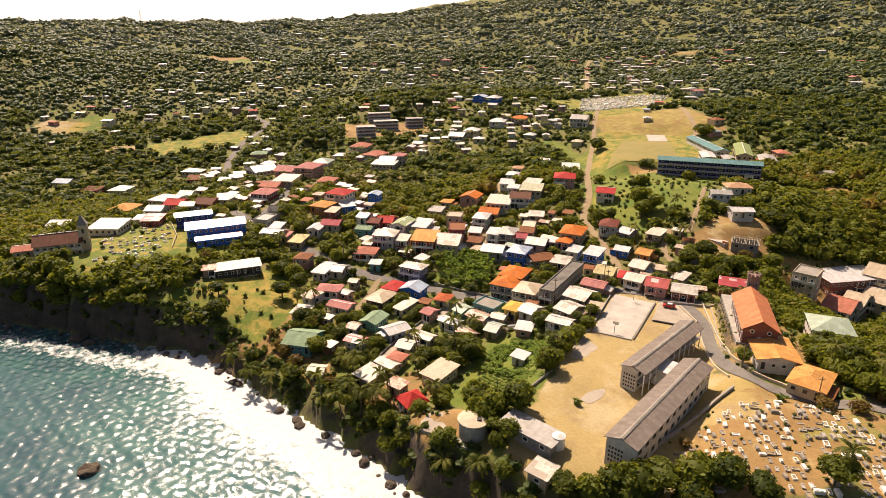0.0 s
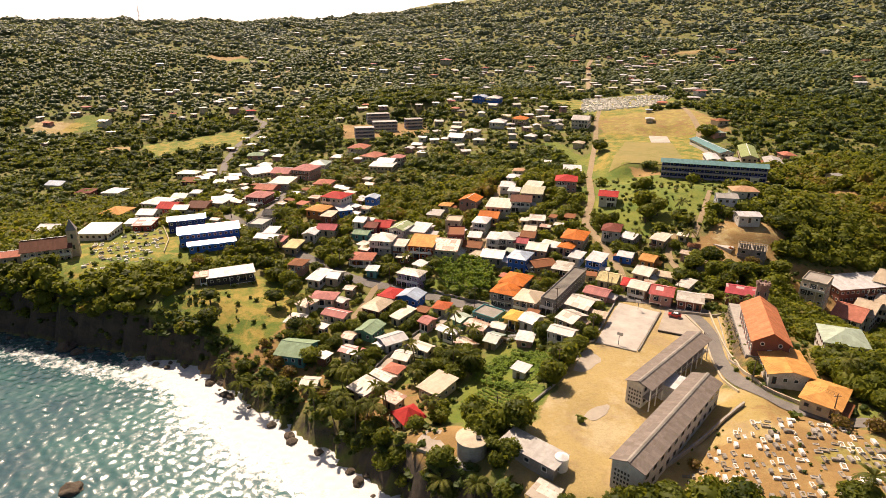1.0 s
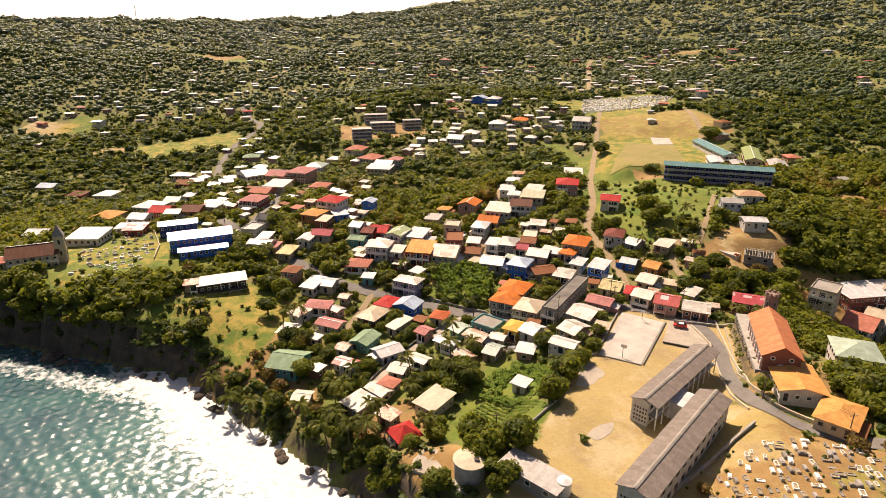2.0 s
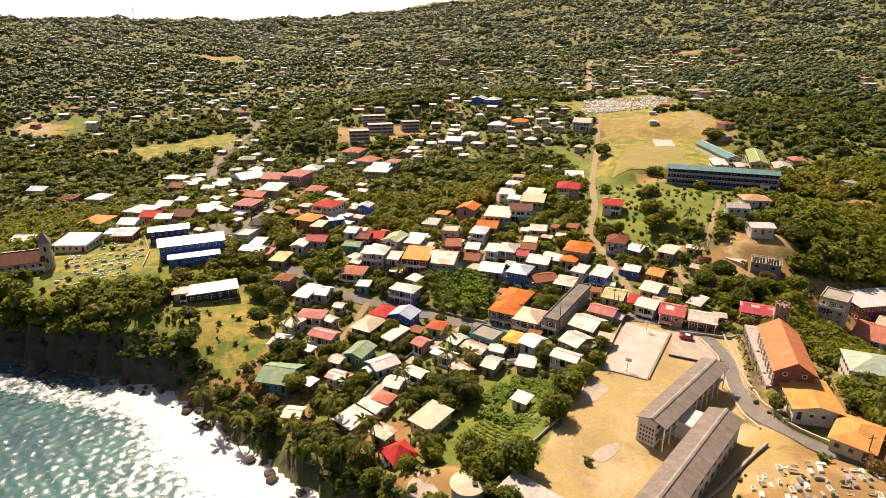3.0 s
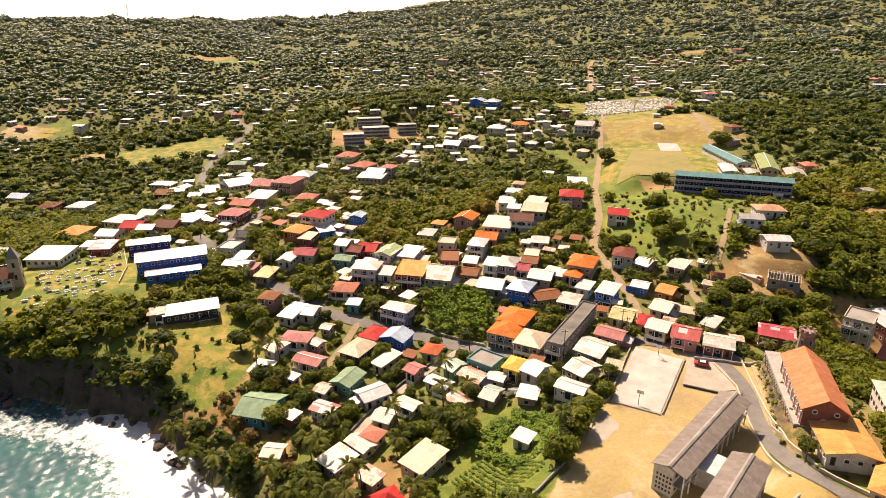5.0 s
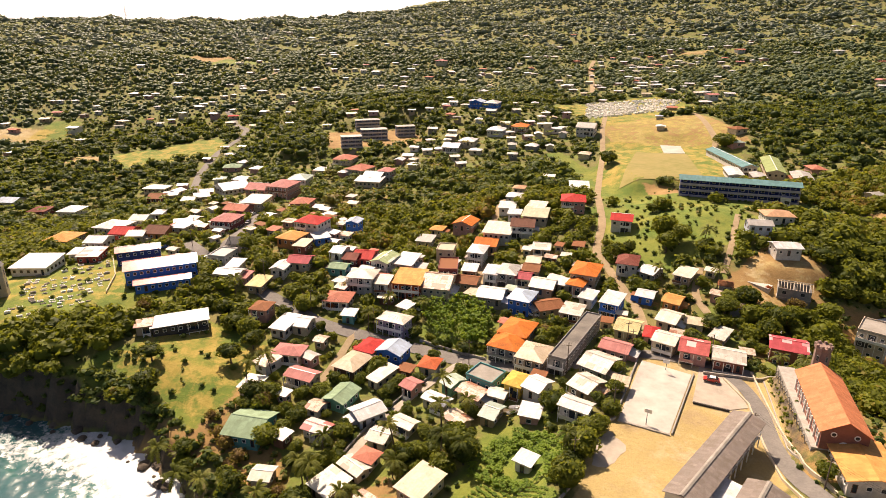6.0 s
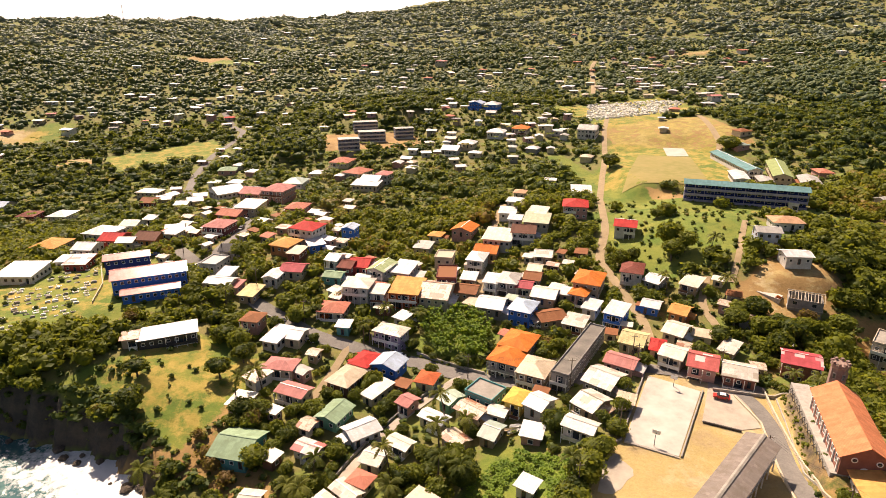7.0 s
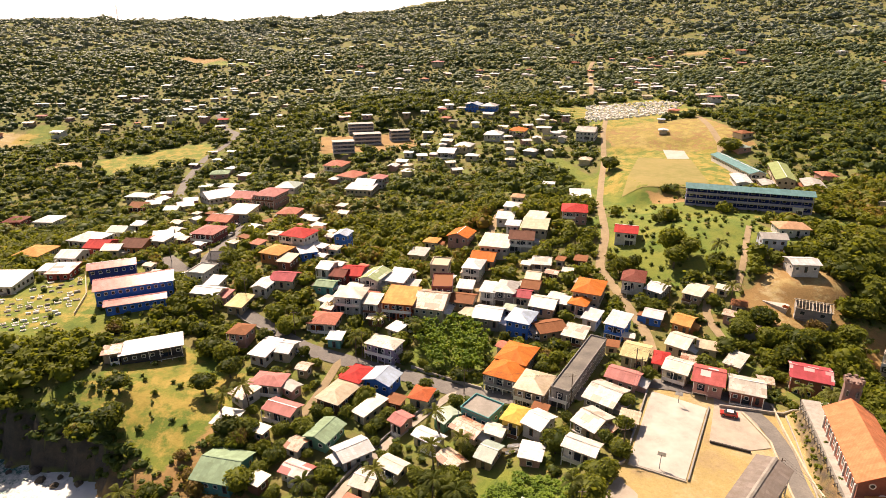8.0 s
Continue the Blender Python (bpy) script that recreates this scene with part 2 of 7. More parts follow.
mottled("bark", (0.16, 0.12, 0.085), (0.09, 0.07, 0.05), 1.5, 0.95, 0.8, 0.06)
mottled("rock", (0.15, 0.115, 0.08), (0.07, 0.055, 0.045), 0.18, 0.95, 1.0, 0.6)


def leaf_material(name, dark, light, dry, thin=0.5):
    """Foliage whose tone varies from crown to crown (attribute) and from leaf to leaf."""
    m, t, b = nodes_of(name, 0.6)
    tone = t.nodes.new("ShaderNodeAttribute")
    tone.attribute_name = "tone"
    own = t.nodes.new("ShaderNodeObjectInfo").outputs["Random"]
    add = t.nodes.new("ShaderNodeMath")
    t.links.new(tone.outputs["Fac"], add.inputs[0])
    t.links.new(spread(t, own, 0, 1, -0.3, 0.3), add.inputs[1])
    leafy = t.nodes.new("ShaderNodeNewGeometry").outputs["Random Per Island"]
    mix = t.nodes.new("ShaderNodeMath")
    t.links.new(add.outputs[0], mix.inputs[0])
    t.links.new(spread(t, leafy, 0, 1, -0.22, 0.22), mix.inputs[1])
    col = blend(t, spread(t, mix.outputs[0], 0.1, 0.75), dark, light)
    col = blend(t, spread(t, mix.outputs[0], 0.82, 1.05), col, dry)
    t.links.new(col, b.inputs["Base Color"])
    b.inputs["Specular IOR Level"].default_value = 0.25
    tr = t.nodes.new("ShaderNodeBsdfTranslucent")
    t.links.new(blend(t, 0.5, col, (0.34, 0.34, 0.03)), tr.inputs[0])
    ms = t.nodes.new("ShaderNodeMixShader")
    ms.inputs[0].default_value = thin
    t.links.new(b.outputs[0], ms.inputs[1])
    t.links.new(tr.outputs[0], ms.inputs[2])
    t.links.new(ms.outputs[0], t.nodes["Material Output"].inputs[0])
    MATS[name] = m


leaf_material("leaf", (0.040, 0.068, 0.011), (0.205, 0.235, 0.026), (0.30, 0.19, 0.045))
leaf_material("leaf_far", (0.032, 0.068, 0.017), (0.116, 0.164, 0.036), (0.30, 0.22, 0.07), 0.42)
# hill and ridge foliage paler and bluer with distance: haze put into the colour
leaf_material("leaf_hill_haze", (0.056, 0.094, 0.042), (0.140, 0.176, 0.064), (0.28, 0.21, 0.09), 0.2)
leaf_material("leaf_ridge_haze", (0.115, 0.155, 0.115), (0.215, 0.25, 0.17), (0.26, 0.23, 0.14), 0.2)
leaf_material("leaf_palm", (0.06, 0.085, 0.015), (0.20, 0.21, 0.05), (0.30, 0.22, 0.08))
leaf_material("leaf_dry", (0.13, 0.075, 0.028), (0.30, 0.19, 0.06), (0.36, 0.26, 0.12))
leaf_material("leaf_flame", (0.30, 0.05, 0.02), (0.52, 0.09, 0.03), (0.5, 0.2, 0.05))
leaf_material("leaf_banana", (0.09, 0.18, 0.018), (0.25, 0.37, 0.04), (0.34, 0.32, 0.08))

# the land: forest floor, straw-dry grass, lush grass and bare earth, with rock where it is steep
m, t, b = nodes_of("land", 0.95)
p = place_coord(t)
cover = t.nodes.new("ShaderNodeAttribute")
cover.attribute_name = "cover"
sep = t.nodes.new("ShaderNodeSeparateColor")
t.links.new(cover.outputs["Color"], sep.inputs[0])
fray = noise_tex(t, p, 0.16, 6, 0.7)


def frayed(channel):
    n = t.nodes.new("ShaderNodeMath")
    t.links.new(channel, n.inputs[0])
    t.links.new(spread(t, fray, 0.3, 0.7, -0.32, 0.32), n.inputs[1])
    return spread(t, n.outputs[0], 0.4, 0.6)


big = noise_tex(t, p, 0.07, 5, 0.6)
fine = noise_tex(t, p, 1.3, 6, 0.75)
floor_col = blend(t, spread(t, big, 0.35, 0.65), (0.12, 0.13, 0.03), (0.21, 0.18, 0.06))
floor_col = blend(t, spread(t, noise_tex(t, p, 0.11, 5, 0.65), 0.50, 0.58, 0, 0.9), floor_col, (0.15, 0.19, 0.03))
straw = blend(t, spread(t, big, 0.3, 0.7), (0.46, 0.345, 0.145), (0.35, 0.26, 0.10))
straw = blend(t, spread(t, noise_tex(t, p, 0.14, 5, 0.65), 0.52, 0.68, 0, 0.8), straw, (0.35, 0.25, 0.14))
straw = blend(t, spread(t, noise_tex(t, p, 0.35, 6, 0.7), 0.5, 0.7, 0, 0.7), straw, (0.45, 0.34, 0.165))
straw = blend(t, spread(t, noise_tex(t, p, 0.05, 5, 0.7), 0.5, 0.62, 0, 0.75), straw, (0.50, 0.41, 0.25))
grass = blend(t, spread(t, big, 0.38, 0.68), (0.105, 0.17, 0.018), (0.24, 0.245, 0.04))
grass = blend(t, spread(t, noise_tex(t, p, 0.22, 5, 0.7), 0.52, 0.66, 0, 0.75), grass, (0.08, 0.13, 0.015))
gold = blend(t, spread(t, noise_tex(t, p, 0.12, 6, 0.7), 0.35, 0.65), (0.43, 0.315, 0.075), (0.29, 0.23, 0.043))
straw = blend(t, spread(t, sep.outputs[1], 0.3, 0.6), straw, gold)
earth = blend(t, spread(t, big, 0.35, 0.65), (0.38, 0.24, 0.09), (0.27, 0.16, 0.058))
col = blend(t, frayed(sep.outputs[2]), floor_col, earth)
col = blend(t, frayed(sep.outputs[1]), col, grass)
col = blend(t, frayed(sep.outputs[0]), col, straw)
col = blend(t, spread(t, fine, 0.45, 0.8, 0, 0.55), col, blend(t, 0.55, col, (0.03, 0.03, 0.01)))
nz = t.nodes.new("ShaderNodeSeparateXYZ")
t.links.new(t.nodes.new("ShaderNodeNewGeometry").outputs["Normal"], nz.inputs[0])
rock = blend(t, spread(t, noise_tex(t, p, 0.3, 8, 0.75), 0.35, 0.65), (0.105, 0.080, 0.055), (0.045, 0.037, 0.03))
col = blend(t, spread(t, nz.outputs[2], 0.62, 0.8), rock, col)
t.links.new(col, b.inputs["Base Color"])
relief(t, b, noise_tex(t, p, 0.9, 8, 0.75), 0.8, 0.35)
MATS["land"] = m

# the sea: clear turquoise water, choppy, with surf
m, t, b = nodes_of("sea", 0.1)
p = place_coord(t)
b.inputs["IOR"].default_value = 1.75
surf = t.nodes.new("ShaderNodeAttribute")
surf.attribute_name = "surf"
lace = noise_tex(t, p, 0.34, 10, 0.8)
foam = t.nodes.new("ShaderNodeMath")
t.links.new(surf.outputs["Fac"], foam.inputs[0])
t.links.new(spread(t, lace, 0.3, 0.7, -0.42, 0.42), foam.inputs[1])
foam = spread(t, foam.outputs[0], 0.42, 0.80)
deep = blend(t, spread(t, noise_tex(t, p, 0.022, 4), 0.42, 0.6), (0.022, 0.080, 0.092), (0.04, 0.145, 0.13))
t.links.new(blend(t, foam, deep, (0.62, 0.63, 0.62)), b.inputs["Base Color"])
t.links.new(spread(t, foam, 0, 1, 0.17, 0.75), b.inputs["Roughness"])
turned = t.nodes.new("ShaderNodeMapping")
turned.inputs["Rotation"].default_value, turned.inputs["Scale"].default_value = (0, 0, 0.3), (0.42, 1.0, 1.0)
t.links.new(p, turned.inputs["Vector"])
h = t.nodes.new("ShaderNodeMath")
crest = t.nodes.new("ShaderNodeMath")
crest.operation = "ABSOLUTE"
t.links.new(spread(t, noise_tex(t, turned.outputs[0], 0.62, 6, 0.6), 0.0, 1.0, -1.0, 1.0), crest.inputs[0])
t.links.new(crest.outputs[0], h.inputs[0])
t.links.new(noise_tex(t, p, 0.11, 3, 0.5), h.inputs[1])
relief(t, b, h.outputs[0], 1.0, 0.05)
MATS["sea"] = m

# ---------------------------------------------------------------- mesh helpers
def link_mesh(name, verts, faces, mats, parent=None, face_mats=None, uvs=None, smooth=False):
    me = bpy.data.meshes.new(name)
    me.from_pydata(verts, [], faces)
    for k in ([mats] if isinstance(mats, str) else mats):
        me.materials.append(MATS[k])
    if face_mats is not None:
        me.polygons.foreach_set("material_index", face_mats)
    if uvs is not None:
        layer = me.uv_layers.new(name="UVMap")
        layer.data.foreach_set("uv", np.asarray(uvs, dtype=np.float32).ravel())
    if smooth:
        me.polygons.foreach_set("use_smooth", [True] * len(me.polygons))
    me.update()
    ob = new(name, me)
    if parent:
        ob.parent = parent
    return ob


def big_mesh(name, co, faces, mat, smooth=False, tone=None):
    """A large mesh from numpy arrays: vertices n x 3, faces m x 3 or m x 4."""
    me = bpy.data.meshes.new(name)
    n, k = faces.shape
    me.vertices.add(len(co))
    me.vertices.foreach_set("co", np.asarray(co, np.float32).ravel())
    me.loops.add(n * k)
    me.loops.foreach_set("vertex_index", np.asarray(faces, np.int32).ravel())
    me.polygons.add(n)
    me.polygons.foreach_set("loop_start", np.arange(0, n * k, k, dtype=np.int32))
    me.polygons.foreach_set("loop_total", np.full(n, k, np.int32))
    if smooth:
        me.polygons.foreach_set("use_smooth", np.ones(n, bool))
    me.materials.append(MATS[mat])
    if tone is not None:
        me.attributes.new("tone", "FLOAT", "POINT").data.foreach_set("value", np.asarray(tone, np.float32))
    me.update(calc_edges=True)
    me.validate()
    return new(name, me)


def box_data(x0, y0, z0, x1, y1, z1):
    v = [(x0, y0, z0), (x1, y0, z0), (x1, y1, z0), (x0, y1, z0), (x0, y0, z1), (x1, y0, z1), (x1, y1, z1), (x0, y1, z1)]
    f = [(3, 2, 1, 0), (4, 5, 6, 7), (0, 1, 5, 4), (1, 2, 6, 5), (2, 3, 7, 6), (3, 0, 4, 7)]
    return v, f


def boxes(name, rows, mats, parent=None, face_mats=None):
    """Several boxes as one mesh; rows of x0, y0, z0, x1, y1, z1 and, if given, a material index."""
    vs, fs, fm = [], [], []
    for r in rows:
        v, f = box_data(*r[:6])
        fs += [tuple(i + len(vs) for i in q) for q in f]
        vs += v
        fm += [r[6] if len(r) > 6 else 0] * 6
    return link_mesh(name, vs, fs, mats, parent, fm)


def tube(name, points, radii, mat, parent=None, sides=6):
    vs, fs = [], []
    for i, (pt, r) in enumerate(zip(points, radii)):
        for k in range(sides):
            a = 2 * math.pi * k / sides
            vs.append((pt[0] + r * math.cos(a), pt[1] + r * math.sin(a), pt[2]))
        if i:
            o = (i - 1) * sides
            fs += [(o + k, o + (k + 1) % sides, o + sides + (k + 1) % sides, o + sides + k) for k in range(sides)]
    fs += [tuple(range(sides))[::-1], tuple(range(len(vs) - sides, len(vs)))]
    return link_mesh(name, vs, fs, mat, parent)


def axis(dense_from, dense_to, step, low, high, growth):
    mid = list(np.arange(dense_from, dense_to + 0.01, step))
    up, s = [mid[-1]], step
    while up[-1] < high:
        s *= growth
        up.append(up[-1] + s)
    down, s = [mid[0]], step
    while down[-1] > low:
        s *= growth
        down.append(down[-1] - s)
    return np.array(down[:0:-1] + mid + up[1:])


def sheet(xs, ys):
    gx, gy = np.meshgrid(xs, ys)
    i = np.arange(len(xs) * len(ys)).reshape(len(ys), len(xs))
    faces = np.stack([i[:-1, :-1], i[:-1, 1:], i[1:, 1:], i[1:, :-1]], -1).reshape(-1, 4)
    return gx.ravel(), gy.ravel(), faces


# ---------------------------------------------------------------- open land: what grows where
# centre x, y, half length, half width, turn, straw, grass, earth
OPEN_LAND = [
    (63, 149, 53, 19, 58, 1, 0, 0.3), (64, 125, 24, 8, 38, 1, 0, 0.4), (150, 392, 34, 30, -28, 0.50, 1, 0), (162, 398, 42, 50, -20, 0.5, 0.75, 0.8), (122, 342, 22, 10, -12, 0, 0.1, 1), (112, 380, 6, 60, 14, 0, 1, 0), (185, 470, 42, 42, 0, 0.5, 0.52, 0.9),
    (79, 107, 25, 14, 14, 0.34, 0.1, 1), (97, 103, 14, 12, 20, 0.34, 0.42, 1), (-116, 254, 30, 26, 25, 0.42, 0.95, 0.2), (-62, 208, 18, 20, 60, 0.5, 0.9, 0.4),
    (-64, 186, 8, 10, 60, 0, 0.3, 0.8), (118, 292, 30, 34, 10, 0, 1, 0), (136, 238, 18, 12, 32, 0.42, 0, 1), (-176, 512, 40, 27, 30, 0.46, 0.95, 0.2),
    (21, 143, 10, 12, 58, 0.3, 0.9, 0.2), (28, 160, 12, 10, 58, 0, 1, 0), (-24, 503, 34, 32, 10, 0.3, 0, 1), (190, 560, 60, 45, 20, 0.5, 0.8, 0.3), (82, 129, 8, 7, 0, 0.5, 0.4, 0.8), (76, 121.5, 7, 6, 0, 0.8, 0.2, 0.6),
    (192, 354, 22, 15, -30, 0.6, 0.4, 0.5), (20, 228, 12, 10, -30, 0.1, 0.8, 0.2), (-5, 150, 9, 9, 30, 0, 0.2, 0.8), (6, 130, 7, 6, 20, 0.2, 0, 0.9), (-84, 203, 12, 9, 30, 0.2, 0.8, 0.5), (-34, 168, 9, 6, 125, 0.1, 0.1, 0.9), (-52, 196, 15, 8, 70, 0.3, 0.3, 1), (-48, 180, 6, 7, 30, 0.2, 0.2, 0.8),
    (8, 225, 60, 55, -30, 0.1, 0.3, 0.3), (70, 235, 60, 40, -30, 0.1, 0.25, 0.36), (-60, 320, 60, 70, 0, 0.1, 0.25, 0.38), (40, 285, 50, 45, 0, 0, 0.25, 0.3), (104, 160, 22, 12, 72, 0, 0.3, 0.6),
    (-325, 1120, 30, 30, 0, 0.3, 0.3, 0.8), (-262, 1075, 34, 26, 0, 0.35, 1, 0), (-237, 503, 14, 9, 0, 0.6, 0, 0.9), (-336, 593, 20, 14, 0, 1, 0, 0.6), (-313, 606, 12, 22, 0, 0.3, 1, 0), (-229, 763, 13, 9, 0, 0.4, 0.3, 0.7), (477, 1096, 20, 13, 0, 0.5, 0.3, 0.7), (211, 289, 10, 7, 0, 0.4, 0, 1), (165, 300, 36, 9, -6, 0.35, 1, 0), (110, 350, 9, 50, 5, 0.2, 1, 0), (172, 214, 32, 14, 0, 0, 0.1, 0.6)]


def open_cover(x, y):
    x, y = np.asarray(x, float), np.asarray(y, float)
    out = np.zeros((3, *x.shape))
    for cx, cy, hl, hw, turn, *amounts in OPEN_LAND:
        cx, cy = on_hills(cx, cy)
        c, s = math.cos(math.radians(turn)), math.sin(math.radians(turn))
        u, v = (x - cx) * c + (y - cy) * s, (y - cy) * c - (x - cx) * s
        k = (1 - ramp(np.abs(u), hl - 3, hl + 4)) * (1 - ramp(np.abs(v), hw - 3, hw + 4))
        for i in range(3):
            out[i] = np.maximum(out[i], k * amounts[i])
    return out


xs, ys = axis(-210, 230, 2.0, -4800, 4800, 1.07), axis(88, 430, 2.0, -1500, 4600, 1.06)
gx, gy, faces = sheet(xs, ys)
land = big_mesh("ground", np.stack([gx, gy, ground(gx, gy)], 1), faces, "land", True)
tagged(land, "hilly coastal land with dry grass, earth and cliffs", "ground", kind="structure")
cov = open_cover(gx, gy)
layer = land.data.color_attributes.new("cover", "FLOAT_COLOR", "POINT")
layer.data.foreach_set("color", np.concatenate([cov.T, np.ones((len(gx), 1))], 1).astype(np.float32).ravel())

xs, ys = axis(-165, 10, 0.7, -4800, 4800, 1.1), axis(92, 220, 0.7, -1500, 1600, 1.1)
gx, gy, faces = sheet(xs, ys)
near = 1 - ramp(np.hypot(gx + 80, gy - 140), 150, 400)
d = inland(gx, gy)
wr = np.random.default_rng(3)
chop = 0 * gx
for k in range(16):
    length = 1.8 * 1.055 ** k
    a = 0.9 + wr.normal(scale=0.75)
    chop = chop + 0.0120 * length ** 0.9 * np.sin(6.283 / length * (gx * math.cos(a) + gy * math.sin(a)) + wr.uniform(0, 6.28) + 1.3 * wave_noise(gx, gy, 31 + 3 * k, k))
gz = near * (chop + 0.25 * ramp(-d, -4, 18) * wave_noise(gx + gy, gy * 0.4, 23, 1.0))
sea = big_mesh("sea", np.stack([gx, gy, gz], 1), faces, "sea", True)
tagged(sea, "sunlit turquoise sea with white surf along the cliffs", "sea", kind="structure")
surf = np.clip(1.0 - ramp(-d, 2, 26) * 0.68 + 0.10 * wave_noise(gx, gy, 38, 2.0), 0, 1.0) * (0.35 + 0.65 * ramp(gx, -112, -70) + 0.24 * (1 - ramp(gx, -112, -70)) * ramp(-d, 18, 40))
surf = np.clip(surf + 0.3 * (1 - ramp(gx, -112, -75)) * np.exp(-((-d - 13) / 5) ** 2), 0, 1)
sea.data.attributes.new("surf", "FLOAT", "POINT").data.foreach_set("value", surf.astype(np.float32))


def draped(name, points, width, mat, label, category="road", lift=0.22, step=2.5):
    """A strip laid on the land along a line of points."""
    pts = [Vector((a, b, 0)) for a, b in points]
    line = []
    for a, c in zip(pts, pts[1:]):
        n = max(1, round((c - a).length / step))
        line += [a.lerp(c, i / n) for i in range(n)]
    line.append(pts[-1])
    for _ in range(3):
        line = [line[0]] + [(p + 2 * q + r) / 4 for p, q, r in zip(line, line[1:], line[2:])] + [line[-1]]
    vs, fs = [], []
    for i, q in enumerate(line):
        d = (line[min(i + 1, len(line) - 1)] - line[max(i - 1, 0)]).normalized()
        side = Vector((d.y, -d.x, 0))
        for k in (-1, -0.5, 0, 0.5, 1):
            e = q - side * (k * width / 2)
            vs.append((e.x, e.y, float(ground(e.x, e.y)) + lift + 0.04 * (1 - k * k)))
        if i:
            o = 5 * (i - 1)
            fs += [(o + k, o + k + 5, o + k + 6, o + k + 1) for k in range(4)]
    ob = link_mesh(name, vs, [f[::-1] for f in fs], mat, smooth=True)
    ROAD_LINES.append(([(q.x, q.y) for q in line], width))
    return tagged(ob, label, category, kind="structure")


ROAD_LINES = []

# ---------------------------------------------------------------- roads
draped("road", [(-92, 296), (-82, 283), (-66, 269), (-52, 251), (-42, 242), (-26, 229), (-8, 222), (6, 217), (19, 209), (30, 203), (48, 198), (66, 203), (80, 199), (92, 193), (100, 188)], 5.5, "asphalt", "grey asphalt main street through the town")
draped("road", [(92, 192), (94, 182), (93, 172), (88, 157), (86, 146), (86, 136), (92, 128), (104, 121), (120, 112)], 3.8, "asphalt", "pale asphalt lane past the school and church")
draped("road", [(-66, 269), (-74, 290), (-71, 305), (-70, 325), (-72, 343), (-84, 365), (-110, 385), (-127, 405), (-137, 450), (-141, 504), (-134, 548), (-136, 575), (-148, 592), (-170, 640)], 5.0, "asphalt", "long grey country road climbing between trees")
draped("road", [(20.4, 208.5), (15.9, 204.4), (7.8, 196), (1.8, 189.5), (-3, 183.2), (-8.6, 174.5), (-11.9, 168.5)], 2.4, "court_worn", "narrow concrete lane between small houses")
draped("road", [(-14.4, 225), (-17.8, 212.8), (-20.7, 204.1), (-24, 196.5)], 2.4, "track", "short unpaved lane between houses")
draped("road", [(32, 252), (33, 275), (38, 300), (46, 322), (50, 335)], 3.6, "track", "pale lane climbing between houses")
draped("road", [(80, 216), (83, 232), (82, 250), (80, 275), (90, 300), (101, 346), (115, 389), (127.5, 425), (145, 487), (165, 544)], 3.4, "track", "straight unpaved track beside the meadow")
draped("road", [(227, 518), (212, 459), (207, 438), (196, 418), (188, 385), (184, 360)], 4.0, "track", "bare earth track down to the school building")
draped("road", [on_hills(*q) for q in ((193, 685), (227, 810), (269, 972), (302, 1068))], 5.0, "track", "pale track over the distant hill", lift=0.8)
draped("road", [on_hills(*q) for q in ((-202, 853), (-188, 876), (-184, 951))], 5.0, "track", "pale lane among distant houses", lift=0.8)
draped("road", [(-58, 414), (-47, 439), (-33, 465)], 4.0, "track", "earth lane up to the building site")
draped("road", [(143, 285), (134, 270), (126, 256), (118, 244)], 2.2, "track", "straight footpath down the meadow")
draped("road", [(98, 203), (104, 218), (104, 236), (112, 250)], 2.6, "track", "narrow pale footpath between houses")

# the playing field: a mown sheet laid on the land
A, B, C, D = (Vector(q) for q in ((115.5, 355.6), (160, 353.4), (178, 416), (148.5, 424.6)))
vs, fs = [], []
for i in range(15):
    for j in range(15):
        q = (A.lerp(B, i / 14)).lerp(D.lerp(C, i / 14), j / 14)
        vs.append((q.x, q.y, float(ground(q.x, q.y)) + 0.25))
        if i and j:
            k = 15 * i + j
            fs.append((k - 16, k - 1, k, k - 15))
tagged(link_mesh("playing_field", vs, fs, "field_turf", smooth=True), "mown olive-brown sports field", "playing field", kind="structure")

# ---------------------------------------------------------------- houses
HOUSES = []
random.seed(11)
PANE = {}


def window_mesh(w, h, frame_mat="trim_white"):
    key = (round(w, 1), round(h, 1), frame_mat)
    if key not in PANE:
        w, h = key[:2]
        a, c = w / 2, h / 2
        ring = [(-a, -c), (a, -c), (a, c), (-a, c)]
        hole = [(-a + 0.1, -c + 0.12), (a - 0.1, -c + 0.12), (a - 0.1, c - 0.1), (-a + 0.1, c - 0.1)]
        vs = [(x, 0.1, z) for x, z in ring] + [(x, -0.07, z) for x, z in ring] + [(x, -0.07, z) for x, z in hole] + [(x, 0.0, z) for x, z in hole]
        fs, fm = [(3, 2, 1, 0)], [0]
        for i in range(4):
            j = (i + 1) % 4
            fs += [(i, j, 4 + j, 4 + i), (4 + i, 4 + j, 8 + j, 8 + i), (8 + i, 8 + j, 12 + j, 12 + i)]
            fm += [0, 0, 0]
        fs, fm = fs + [(12, 13, 14, 15)], fm + [1]
        me = bpy.data.meshes.new("window")
        me.from_pydata(vs, [], fs)
        me.materials.append(MATS[frame_mat])
        me.materials.append(MATS["glass_dark"])
        me.polygons.foreach_set("material_index", fm)
        PANE[key] = me
    return PANE[key]


def put(name, mesh, parent, x, y, z, turn=0.0):
    ob = new(name, mesh)
    ob.parent = parent
    ob.location, ob.rotation_euler = (x, y, z), (0, 0, radians(turn))
    return ob


